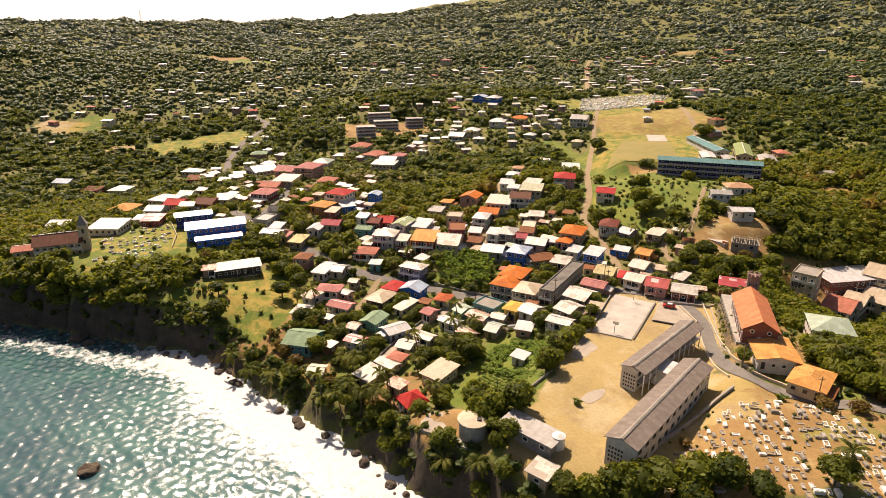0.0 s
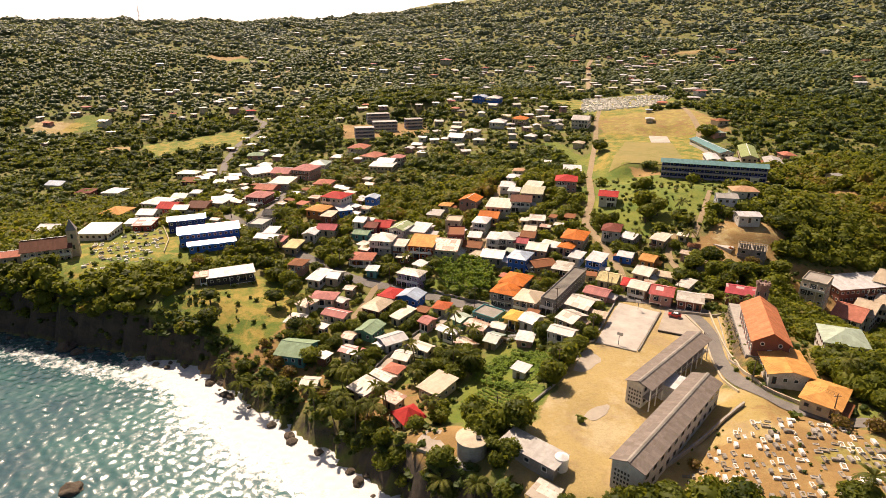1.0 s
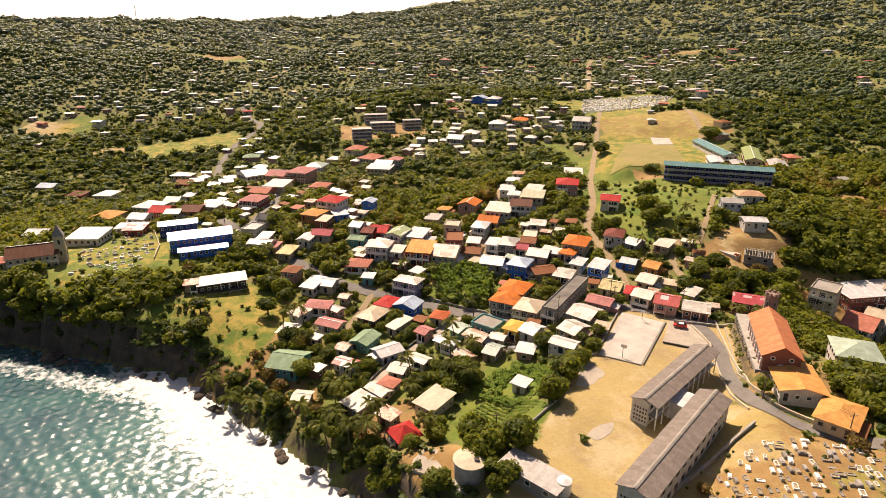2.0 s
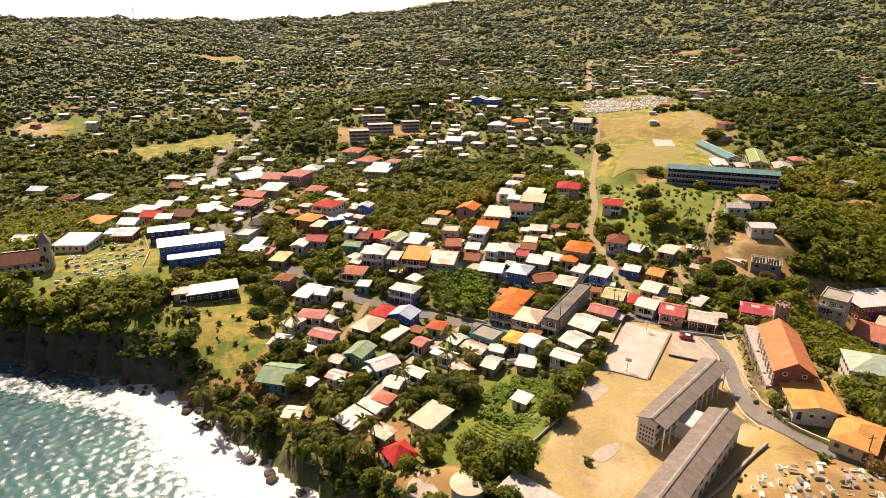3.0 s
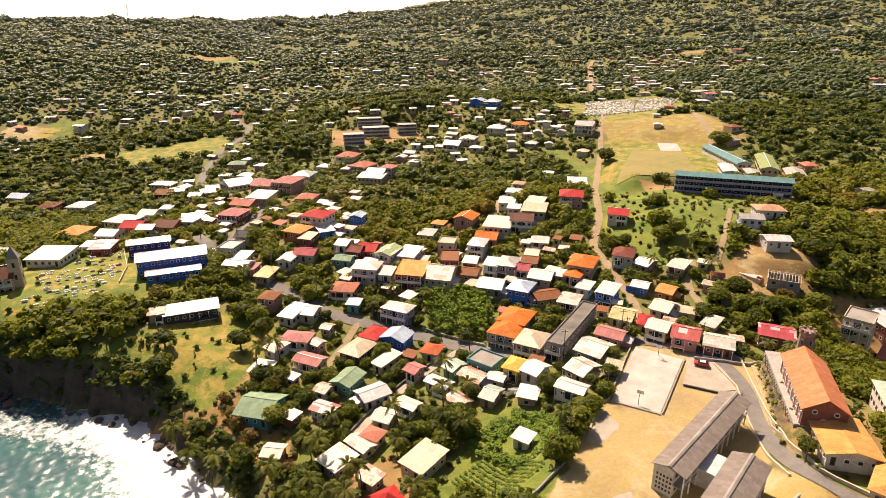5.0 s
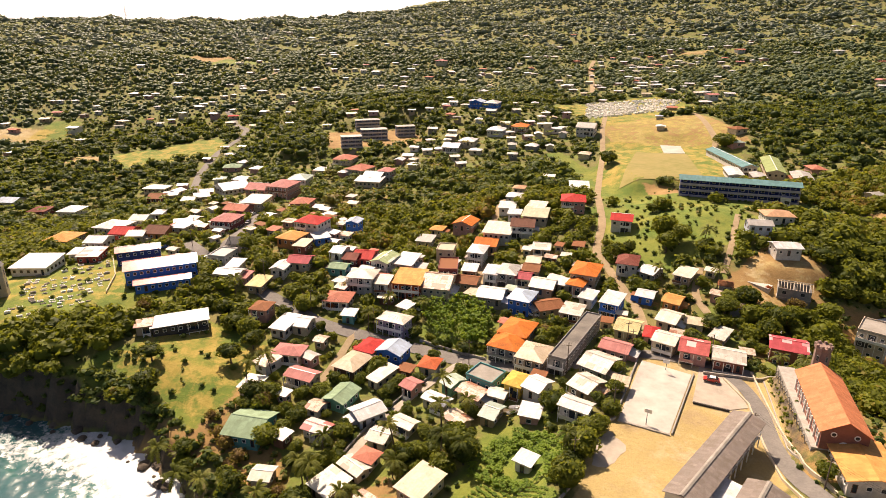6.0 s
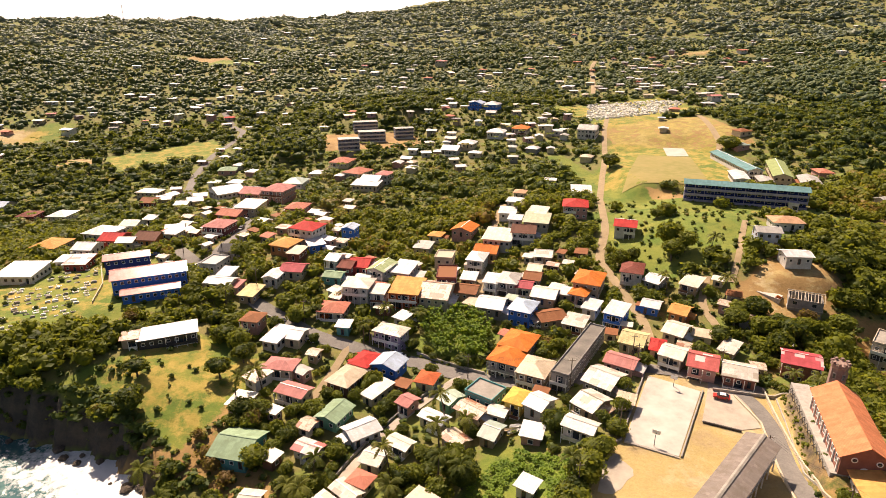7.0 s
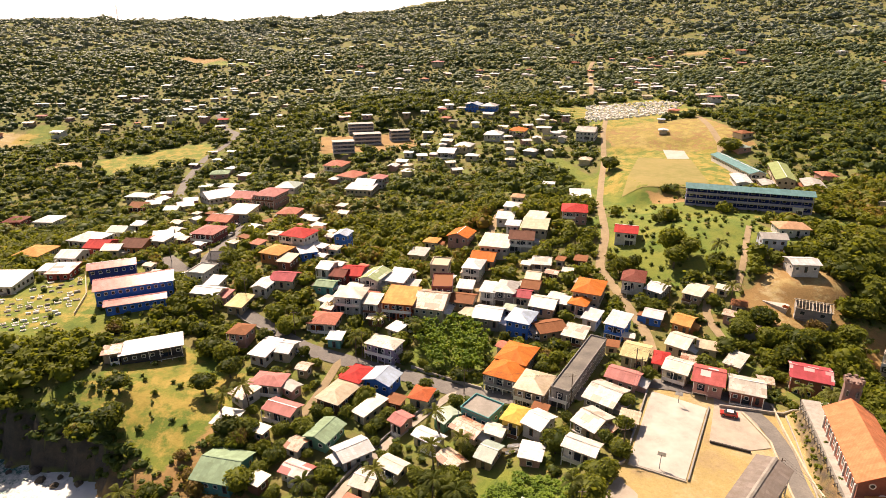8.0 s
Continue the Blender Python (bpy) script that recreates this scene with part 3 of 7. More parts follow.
def paned(mesh_w, mesh_h, frame_mat, parent, x, y, z, turn=0.0):
    """A window with two panes of their own behind its frame."""
    win = put("window", window_mesh(mesh_w, mesh_h, frame_mat), parent, x, y, z, turn)
    a, c = mesh_w / 2 - 0.12, mesh_h / 2 - 0.14
    key = ("pane", mesh_w, mesh_h)
    if key not in PANE:
        ob = boxes("pane", [(0.03, -0.035, -c, a, -0.012, c)], "glass_dark")
        PANE[key] = ob.data
        bpy.data.objects.remove(ob)
    for dx in (0.0, -a - 0.03):
        put("pane", PANE[key], win, dx, 0, 0)
    return win


def roof_part(w, d, eave, kind, mat, parent, over=0.65, pitch=0.40):
    """The roof as a slab with thickness, with its ribs running down the slope."""
    X, Y, th = w / 2 + over, d / 2 + over, 0.14
    quads = []          # each: corner points, with the lower edge first
    if kind == "f":
        rise = pitch * w / 2 * 1.1
        R0, R1 = (0, -Y, rise), (0, Y, rise)
        quads = [[(-X, Y, 0), (-X, -Y, 0), R0, R1], [(X, -Y, 0), (X, Y, 0), R1, R0]]
    elif kind == "g":
        rise = pitch * d / 2 * 1.1
        R0, R1 = (-X, 0, rise), (X, 0, rise)
        quads = [[(-X, -Y, 0), (X, -Y, 0), R1, R0], [(X, Y, 0), (-X, Y, 0), R0, R1]]
    elif kind in "hp":
        s = min(w, d) / 2
        rise = s * (0.75 if kind == "p" else pitch * 1.15)
        k = max(0.0, (w - d) / 2) if kind == "h" else 0.0
        q = max(0.0, (d - w) / 2) if kind == "h" else 0.0
        A, B, C, D = (-X, -Y, 0), (X, -Y, 0), (X, Y, 0), (-X, Y, 0)
        if k >= q:
            R0, R1 = (-k, 0, rise), (k, 0, rise)
            quads = [[A, B, R1, R0], [B, C, R1], [C, D, R0, R1], [D, A, R0]]
        else:
            R0, R1 = (0, -q, rise), (0, q, rise)
            quads = [[A, B, R0], [B, C, R1, R0], [C, D, R1], [D, A, R0, R1]]
        if max(k, q) < 0.01:
            T = (0, 0, rise)
            quads = [[A, B, T], [B, C, T], [C, D, T], [D, A, T]]
    else:
        rise = 0.09 * d
        quads = [[(-X, -Y, 0), (X, -Y, 0), (X, Y, rise), (-X, Y, rise)]]
    vs, fs, uvs = [], [], []
    for q in quads:
        a, c = Vector(q[0]), Vector(q[1])
        u = (c - a).normalized()
        v = (u.cross((Vector(q[2]) - a).cross(u))).normalized()
        if (Vector(q[2]) - a).dot(v) < 0:
            v = -v
        o = len(vs)
        vs += [(p[0], p[1], p[2] + th) for p in q] + [tuple(p) for p in q]
        n = len(q)
        fs.append(tuple(range(o, o + n)))
        uvs += [((Vector(p) - a).dot(u), (Vector(p) - a).dot(v)) for p in q]
        fs.append(tuple(range(o + n, o + 2 * n))[::-1])
        uvs += [((Vector(p) - a).dot(u), (Vector(p) - a).dot(v)) for p in q[::-1]]
        for i in range(n):
            j = (i + 1) % n
            fs.append((o + n + i, o + n + j, o + j, o + i))
            uvs += [(0, 0), (0.1, 0), (0.1, 0.1), (0, 0.1)]
    ob = link_mesh("roof", vs, fs, mat, parent, uvs=uvs)
    ob.location = (0, 0, eave - (0 if kind in "mc" else over * pitch * 0.55))
    return ob, rise


def wall_part(w, d, low, eave, kind, rise, mat, parent):
    X, Y = w / 2, d / 2
    v, f = box_data(-X, -Y, low, X, Y, eave)
    if kind == "f":
        v += [(0, -Y, eave + rise * 0.97), (0, Y, eave + rise * 0.97)]
        f[1:2] = [(4, 5, 8), (6, 7, 9), (5, 6, 9, 8), (7, 4, 8, 9)]
    elif kind == "g":
        v += [(-X, 0, eave + rise * 0.97), (X, 0, eave + rise * 0.97)]
        f[1:2] = [(5, 6, 9), (7, 4, 8), (4, 5, 9, 8), (6, 7, 8, 9)]
    elif kind == "m":
        v[6], v[7] = (X, Y, eave + rise), (-X, Y, eave + rise)
    return link_mesh("wall", v, f, mat, parent)


def balcony(top, w, d, low, eave, storeys, wall):
    """A roofed gallery along the front: slab, balustrade, posts, and a dark doorway behind it."""
    z = eave - 2.75 if storeys > 1 else 0.15
    a, c = (-w / 2, w / 2) if random.random() < 0.5 else random.choice(((-w / 2, w * 0.05), (-w * 0.05, w / 2)))
    y0, y1 = -d / 2 - 1.35, -d / 2
    boxes("balcony_slab", [(a, y0, z - 0.18, c, y1, z)], "trim_white", top)
    rail = random.choice(("trim_white", "wall_" + wall, "wall_brown", "trim_white"))
    boxes("balustrade", [(a, y0, z, c, y0 + 0.1, z + 0.85)], rail, top)
    n = max(2, round((c - a) / 2.6) + 1)
    for i in range(n):
        px = a + 0.1 + i * (c - a - 0.2) / (n - 1)
        boxes("post", [(px - 0.08, y0 + 0.02, min(low, z - 0.2), px + 0.08, y0 + 0.18, eave - 0.1)], "trim_white", top)
    boxes("doorway", [((a + c) / 2 - 0.9, y1 - 0.06, z, (a + c) / 2 + 0.9, y1 + 0.05, z + 2.1)], "glass_dark", top)
    if storeys > 1:
        g = z - 0.25
        boxes("shop_opening", [(a + 0.4, y1 - 0.06, max(low + 0.5, g - 2.3), min(c - 0.4, a + 3.4), y1 + 0.05, g - 0.2)], "wall_dark", top)


def ridge_and_annex(top, w, d, low, eave, kind, rise, roof, wall):
    """A ridge cap, and on many houses a lower lean-to against one side."""
    zr = eave + rise + 0.02
    if kind == "f":
        boxes("ridge_cap", [(-0.16, -d / 2 - 0.55, zr, 0.16, d / 2 + 0.55, zr + 0.06)], "trim_white" if random.random() < 0.3 else "roof_" + roof, top)
    elif kind == "g":
        boxes("ridge_cap", [(-w / 2 - 0.55, -0.16, zr, w / 2 + 0.55, 0.16, zr + 0.06)], "trim_white" if random.random() < 0.3 else "roof_" + roof, top)
    if random.random() < 0.45 and min(w, d) > 5:
        k = random.choice((-1, 1))
        e = random.uniform(1.8, 2.8)
        a, c = -d / 2 * random.uniform(0.3, 0.95), d / 2 * random.uniform(0.2, 0.95)
        h = min(eave, 2.9) - 0.5
        x0, x1 = k * w / 2, k * (w / 2 + e)
        link_mesh("lean_to_wall", *box_data(min(x0, x1), a, low, max(x0, x1), c, h - 0.45), "wall_" + wall, top)
        v = [(x0, a - 0.2, h + 0.1), (x1 + 0.3 * k, a - 0.2, h - 0.45), (x1 + 0.3 * k, c + 0.2, h - 0.45), (x0, c + 0.2, h + 0.1)]
        v += [(p[0], p[1], p[2] + 0.09) for p in v]
        f = [(3, 2, 1, 0), (4, 5, 6, 7), (0, 1, 5, 4), (1, 2, 6, 5), (2, 3, 7, 6), (3, 0, 4, 7)]
        uv = [(p, q) for face in f for p, q in ((0, 0), (0, e), (c - a, e), (c - a, 0))]
        link_mesh("lean_to_roof", v, f if k > 0 else [q[::-1] for q in f], "roof_" + random.choice((roof, "patchwhite", "patchrust", "rust", "white")), top, uvs=uv)


NAMES = {"olivegreen": "olive-green", "tanwhite": "off-white", "creamgreen": "faded green", "tanorange": "yellow-orange", "patchred": "white and red patched", "patchrust": "rusty patched",
         "patchwhite": "weathered patched", "pinkwhite": "red and white", "crimsonwhite": "crimson", "greenwhite": "green and white", "darkconcrete": "dark concrete",
         "orangered": "orange-red", "palegreen": "pale green", "greygreen": "grey-green", "creamyellow": "pale yellow", "paleblue": "pale blue", "palegrey": "pale grey",
         "darkgrey": "dark grey", "whiteblue": "pale blue", "schoolgrey": "weathered grey", "slateblue": "blue-grey", "palebrick": "pale brick"}
FORM = {"g": "gabled", "f": "gabled", "h": "hipped", "p": "pyramid", "m": "low-pitched", "c": "flat"}


def house(x, y, turn, w, d, eave, kind, roof, wall, close=True, name="house", group="", label="", openings=True, pitch=0.34):
    z = float(ground(x, y))
    c, s = math.cos(radians(turn)), math.sin(radians(turn))
    low = min(float(ground(x + c * i * w / 2 - s * j * d / 2, y + s * i * w / 2 + c * j * d / 2)) for i in (-1, 1) for j in (-1, 1)) - z - 0.6
    top = new(name)
    top.empty_display_size = 1.0
    top.location, top.rotation_euler = (x, y, z), (0, 0, radians(turn))
    storeys = max(1, round(eave / 3.0))
    text = label or "%s house with a %s %s roof%s" % (NAMES.get(wall, wall), NAMES.get(roof, roof), FORM[kind],
                                                   {1: "", 2: " and two storeys"}.get(storeys, " and three storeys"))
    tagged(top, text, "house" if name == "house" else name.replace("_", " "), group)
    if kind == "c":
        wall_part(w, d, low, eave, "c", 0, "wall_" + wall, top)
        ob = boxes("roof", [(-w / 2 - 0.15, -d / 2 - 0.15, eave, w / 2 + 0.15, d / 2 + 0.15, eave + 0.2)], "roof_" + roof, top)
        for r in ((-w / 2 - 0.15, -d / 2 - 0.15, w / 2 + 0.15, -d / 2 + 0.05), (-w / 2 - 0.15, d / 2 - 0.05, w / 2 + 0.15, d / 2 + 0.15),
                  (-w / 2 - 0.15, -d / 2 + 0.05, -w / 2 + 0.05, d / 2 - 0.05), (w / 2 - 0.05, -d / 2 + 0.05, w / 2 + 0.15, d / 2 - 0.05)):
            boxes("parapet", [(r[0], r[1], eave + 0.2, r[2], r[3], eave + 0.65)], "wall_" + wall, top)
    else:
        _, rise = roof_part(w, d, eave, kind, "roof_" + roof, top, 0.65, pitch)
        wall_part(w, d, low, eave, kind, rise, "wall_" + wall, top)
    if close and kind in "gfh" and openings:
        ridge_and_annex(top, w, d, low, eave, kind, rise, roof, wall)
    HOUSES.append((x, y, w, d, turn))
    if not openings:
        return top
    if close and random.random() < (0.75 if storeys > 1 else 0.3):
        balcony(top, w, d, low, eave, storeys, wall)
    wm = window_mesh(1.1 if close else 1.4, 1.15 if close else 1.3, "trim_white" if wall not in ("white", "cream", "whiteblue") else random.choice(("trim_white", "wall_brown", "wall_grey")))
    step = 2.1 if close else 4.0
    for k in range(storeys):
        zz = eave - 1.5 - 2.9 * k
        if zz < 0.3 and k:
            break
        n = max(1, int((w - 0.8) / step))
        skip = random.randrange(n) if k == storeys - 1 and close else -1
        for i in range(n):
            px = (i - (n - 1) / 2) * (w / n)
            if i == skip:
                door = put("door", window_mesh(1.0, 2.1, "wall_brown" if wall != "brown" else "trim_white"), top, px, -d / 2 - 0.02, zz - 0.35)
                continue
            put("window", wm, top, px, -d / 2 - 0.02, zz)
        n = max(1, int((d - 0.8) / step))
        for i in range(n):
            py = (i - (n - 1) / 2) * (d / n)
            put("window", wm, top, w / 2 + 0.02, py, zz, 90)
            if close:
                put("window", wm, top, -w / 2 - 0.02, py, zz, -90)
    return top


# the town: x, y, turn, width, depth, eave height, roof form, roof, wall
house(-37.9, 181.0, -16, 9.3, 10.9, 2.7, "g", "green", "teal")
house(-20.1, 178.8, -28, 6.3, 4.2, 2.6, "g", "patchred", "white")
house(-7.6, 184.3, 32, 7.6, 6.1, 2.7, "g", "white", "whiteblue")
house(-15.1, 191.3, -29, 6.0, 8.0, 2.9, "f", "green", "green")
house(-13.1, 206.2, -31, 6.9, 10.3, 3.1, "h", "tan", "brown")
house(-8.5, 214.1, -29, 5.8, 7.9, 3.1, "h", "red", "cream")
house(-1.2, 211.6, -28, 7.8, 6.9, 3.9, "f", "paleblue", "blue")
house(9.9, 204.5, -22, 4.9, 5.7, 3.0, "h", "orangered", "cream")
house(-4.2, 200.3, -41, 3.6, 8.4, 2.6, "m", "cream", "cream")
house(4.3, 194.0, -41, 3.6, 4.6, 3.2, "g", "pink", "pink")
house(-1.1, 227.0, -29, 9.4, 5.9, 5.0, "h", "tanwhite", "lilac")
house(16.2, 193.6, -49, 3.6, 5.6, 3.2, "g", "palegreen", "green")
house(21.3, 187.7, -44, 7.0, 5.1, 3.0, "g", "patchrust", "cream")
house(25.5, 194.5, -39, 8.4, 7.4, 3.6, "c", "concrete", "teal")
house(33.4, 189.1, -32, 4.5, 6.6, 4.0, "h", "yellow", "yellow")
house(38.7, 186.0, -44, 4.8, 6.9, 3.6, "g", "white", "white")
house(40.6, 201.4, -30, 7.6, 9.7, 4.7, "h", "tan", "tan")
house(34.2, 210.0, -30, 8.7, 10.2, 4.7, "h", "orange", "grey")
house(38.5, 217.2, -31, 8.7, 10.8, 5.0, "h", "orange", "grey")
house(55.0, 208.4, -34, 4.8, 33.0, 5.1, "c", "darkconcrete", "grey")
house(57.9, 193.7, -43, 7.6, 9.7, 2.9, "g", "patchwhite", "grey")
house(51.5, 183.5, -51, 5.8, 8.1, 2.7, "g", "patchwhite", "tan")
house(46.1, 173.8, -36, 7.0, 4.7, 3.0, "g", "patchred", "white")
house(43.4, 237.7, -29, 7.3, 9.4, 5.3, "h", "paleblue", "blue")
house(33.5, 243.9, -21, 8.6, 9.6, 3.7, "g", "white", "grey")
house(51.7, 235.0, 15, 9.0, 7.6, 2.6, "g", "rust", "tan")
house(53.2, 248.3, -26, 7.9, 9.4, 3.3, "g", "cream", "tan")
house(46.8, 254.5, -20, 5.1, 6.4, 3.5, "g", "crimson", "cream")
house(70.1, 253.3, -27, 9.1, 12.7, 5.4, "h", "orange", "tan")
house(65.4, 247.0, -32, 5.6, 8.6, 4.2, "h", "orange", "pink")
house(60.5, 247.6, -25, 3.6, 5.5, 3.6, "m", "white", "tan")
house(67.1, 238.3, -34, 4.4, 6.8, 3.6, "m", "white", "white")
house(59.6, 230.6, -30, 6.3, 7.4, 2.6, "m", "patchwhite", "tan")
house(74.0, 232.9, -35, 5.7, 8.9, 4.7, "m", "white", "blue")
house(87.7, 237.9, -33, 5.3, 6.4, 2.6, "g", "white", "blue")
house(94.8, 231.1, -40, 5.1, 7.6, 3.3, "g", "tanorange", "orange")
house(89.0, 219.7, -42, 5.7, 9.1, 3.9, "g", "cream", "cream")
house(73.7, 215.3, -32, 6.5, 9.0, 4.1, "g", "creamyellow", "cream")
house(79.3, 210.7, -26, 3.6, 7.1, 3.8, "h", "red", "pink")
house(81.0, 203.4, -38, 5.9, 7.2, 4.7, "g", "cream", "cream")
house(86.9, 197.6, -29, 7.0, 8.7, 4.6, "g", "pinkwhite", "pink")
house(95.1, 193.5, -26, 7.8, 8.1, 3.9, "g", "patchwhite", "brick")
house(65.2, 201.5, -35, 7.8, 6.4, 3.1, "g", "pink", "pink")
house(100.8, 209.3, -45, 3.8, 7.4, 2.6, "m", "patchwhite", "tan")
house(176.9, 306.7, -36, 4.0, 4.7, 3.0, "c", "white", "white")
house(96.7, 294.5, -22, 8.3, 9.7, 4.6, "g", "red", "white")
house(87.9, 259.0, -24, 7.2, 11.0, 4.3, "h", "maroon", "white")
house(94.4, 251.8, -50, 5.3, 8.2, 2.6, "g", "white", "grey")
house(104.7, 245.8, -41, 5.5, 8.4, 2.6, "m", "cream", "tan")
house(92.4, 350.8, -13, 9.3, 10.8, 3.8, "m", "white", "grey")
house(81.3, 319.3, -15, 10.5, 12.1, 5.0, "h", "red", "pink")
house(55.1, 330.6, -20, 6.5, 7.6, 3.2, "h", "white", "white")
house(59.7, 343.3, -20, 5.1, 5.9, 3.3, "h", "peach", "cream")
house(50.1, 319.5, -15, 7.0, 8.2, 3.0, "m", "white", "white")
house(51.6, 307.6, -18, 5.1, 5.9, 5.0, "m", "white", "white")
house(63.4, 315.7, -24, 7.6, 8.9, 3.0, "m", "cream", "cream")
house(61.0, 306.2, -18, 10.3, 12.0, 3.9, "m", "creamgreen", "cream")
house(53.8, 297.3, -15, 9.4, 10.9, 4.6, "g", "brown", "white")
house(42.9, 295.8, -19, 11.3, 12.9, 4.6, "m", "cream", "white")
house(36.7, 286.6, -19, 8.7, 10.1, 4.1, "g", "orange", "peach")
house(29.6, 310.8, -26, 8.8, 10.2, 4.2, "f", "orange", "pink")
house(16.8, 311.5, -21, 5.4, 6.2, 3.3, "h", "tanorange", "cream")
house(10.8, 300.1, -19, 6.4, 7.5, 2.9, "m", "palegrey", "cream")
house(31.8, 277.6, -20, 6.3, 9.6, 5.7, "h", "white", "white")
house(27.4, 264.4, -16, 5.0, 6.3, 3.6, "m", "white", "tan")
house(25.8, 255.8, -19, 7.5, 7.9, 3.1, "g", "rust", "tan")
house(35.5, 258.9, -21, 4.8, 7.5, 4.5, "m", "white", "white")
house(41.8, 258.6, -21, 6.6, 10.2, 4.5, "h", "palegrey", "grey")
house(53.3, 267.9, -21, 4.7, 7.3, 2.7, "g", "tan", "tan")
house(51.3, 261.7, -22, 5.7, 7.9, 2.7, "g", "rust", "tan")
house(58.5, 278.7, -16, 6.4, 8.2, 2.6, "g", "patchwhite", "tan")
house(14.9, 251.8, -17, 9.8, 14.8, 5.1, "g", "patchrust", "cream")
house(4.0, 252.4, -15, 10.1, 12.1, 5.6, "m", "tanorange", "orangered")
house(-13.2, 252.3, -14, 9.2, 8.5, 6.0, "h", "tanwhite", "white")
house(-5.6, 249.2, -14, 4.4, 6.8, 5.6, "m", "tanwhite", "white")
house(-16.6, 232.1, -12, 3.9, 4.3, 2.8, "m", "white", "teal")
house(-21.1, 241.3, -11, 8.7, 8.0, 3.0, "h", "coral", "cream")
house(-22.9, 261.6, -16, 6.3, 5.4, 3.1, "g", "green", "teal")
house(-13.8, 272.0, -13, 7.1, 9.5, 3.5, "g", "red", "red")
house(-5.8, 268.3, -26, 6.9, 10.5, 4.9, "f", "greenwhite", "white")
house(2.8, 269.0, -21, 7.0, 10.7, 4.8, "m", "white", "white")
house(7.4, 266.0, -15, 4.9, 6.3, 3.3, "m", "palegrey", "tan")
house(18.8, 262.8, -6, 7.1, 12.1, 6.4, "c", "rust", "maroon")
house(19.0, 281.3, -13, 6.9, 8.6, 5.9, "c", "tan", "cream")
house(-18.6, 269.7, -17, 5.0, 7.7, 3.3, "g", "maroon", "maroon")
house(-23.7, 273.4, -22, 4.7, 7.4, 3.7, "g", "white", "white")
house(-37.5, 295.8, -25, 10.7, 10.1, 6.7, "h", "red", "white")
house(-44.5, 284.5, -25, 8.4, 9.7, 3.8, "h", "tanorange", "orange")
house(-39.1, 277.6, -17, 4.7, 7.1, 3.4, "m", "tan", "brown")
house(-20.8, 302.9, -17, 5.4, 6.3, 6.4, "f", "paleblue", "blue")
house(-33.3, 286.3, 23, 5.9, 6.8, 3.1, "m", "white", "blue")
house(-66.5, 285.9, -3, 7.5, 8.7, 3.6, "g", "darkgrey", "grey")
house(-65.5, 372.7, -19, 12.3, 14.3, 7.3, "h", "pink", "pink")
house(-60.3, 395.7, -11, 10.8, 12.6, 5.1, "h", "greygreen", "white")
house(-50.8, 345.7, -13, 9.0, 10.4, 4.1, "h", "coral", "coral")
house(-74.2, 347.6, -14, 10.8, 12.5, 5.1, "m", "cream", "cream")
house(-80.8, 338.8, -19, 10.8, 10.3, 3.8, "g", "coral", "coral")
house(-79.2, 313.5, -15, 9.8, 11.4, 5.1, "h", "pink", "maroon")
house(-99.8, 394.2, 37, 15.1, 15.0, 3.5, "g", "white", "white")
house(-81.5, 385.1, -15, 11.4, 13.1, 3.6, "g", "pink", "pink")
house(-113.5, 381.5, 23, 7.3, 8.5, 3.0, "g", "white", "cream")
house(-44.6, 260.8, -14, 5.0, 7.7, 3.5, "f", "white", "white")
house(-38.1, 265.9, -12, 7.9, 7.8, 2.9, "g", "crimson", "cream")
house(-70.2, 274.5, -15, 7.0, 9.7, 4.1, "c", "palegrey", "white")
house(-62.9, 265.5, -10, 4.5, 6.9, 2.8, "m", "white", "white")
house(-62.5, 256.5, -16, 9.3, 6.0, 3.3, "g", "white", "cream")
house(-57.2, 255.5, -15, 3.6, 5.4, 2.8, "m", "pink", "pink")
house(-50.9, 251.6, -16, 5.3, 8.2, 2.6, "m", "creamyellow", "tan")
house(-45.7, 232.6, -15, 5.4, 6.1, 4.6, "h", "rust", "pink")
house(-36.7, 225.2, -22, 5.1, 9.3, 3.0, "m", "white", "white")
house(-30.9, 225.9, -18, 4.8, 6.9, 3.1, "g", "white", "cream")
house(-32.8, 211.0, -13, 8.4, 5.8, 3.1, "h", "pink", "cream")
house(-27.3, 200.1, -27, 8.3, 5.1, 2.9, "g", "pink", "cream")
house(-40.8, 196.3, -19, 5.2, 5.7, 2.6, "m", "patchwhite", "cream")
house(-9.3, 163.2, -45, 6.4, 3.6, 2.7, "g", "patchwhite", "cream")
house(-6.3, 166.2, -32, 4.5, 4.0, 2.9, "h", "coral", "cream")
house(-14.5, 158.5, -44, 6.3, 6.6, 2.6, "m", "patchwhite", "tan")
house(-6.1, 151.1, -42, 4.8, 3.6, 2.6, "m", "patchrust", "tan")
house(-1.8, 142.9, -60, 6.0, 5.9, 2.6, "p", "red", "cream")
house(6.3, 154.3, -42, 6.2, 8.9, 3.3, "m", "tan", "cream")
house(30.6, 158.2, -38, 3.7, 3.6, 2.7, "m", "white", "white")
house(11.3, 186.5, -38, 6.8, 3.6, 2.9, "g", "white", "cream")
house(16.2, 177.4, -53, 5.5, 4.2, 2.6, "g", "patchrust", "tan")
house(25.3, 178.1, -34, 3.6, 6.3, 2.7, "g", "greygreen", "tan")
house(2.5, 178.1, -37, 5.6, 3.6, 2.6, "g", "cream", "cream")
house(-3.7, 173.6, -26, 4.5, 5.1, 2.7, "g", "patchwhite", "cream")
house(-31.1, 164.4, -11, 4.3, 4.5, 2.6, "g", "cream", "tan")
house(-134.4, 322.5, -16, 12.6, 12.1, 4.3, "h", "white", "white")
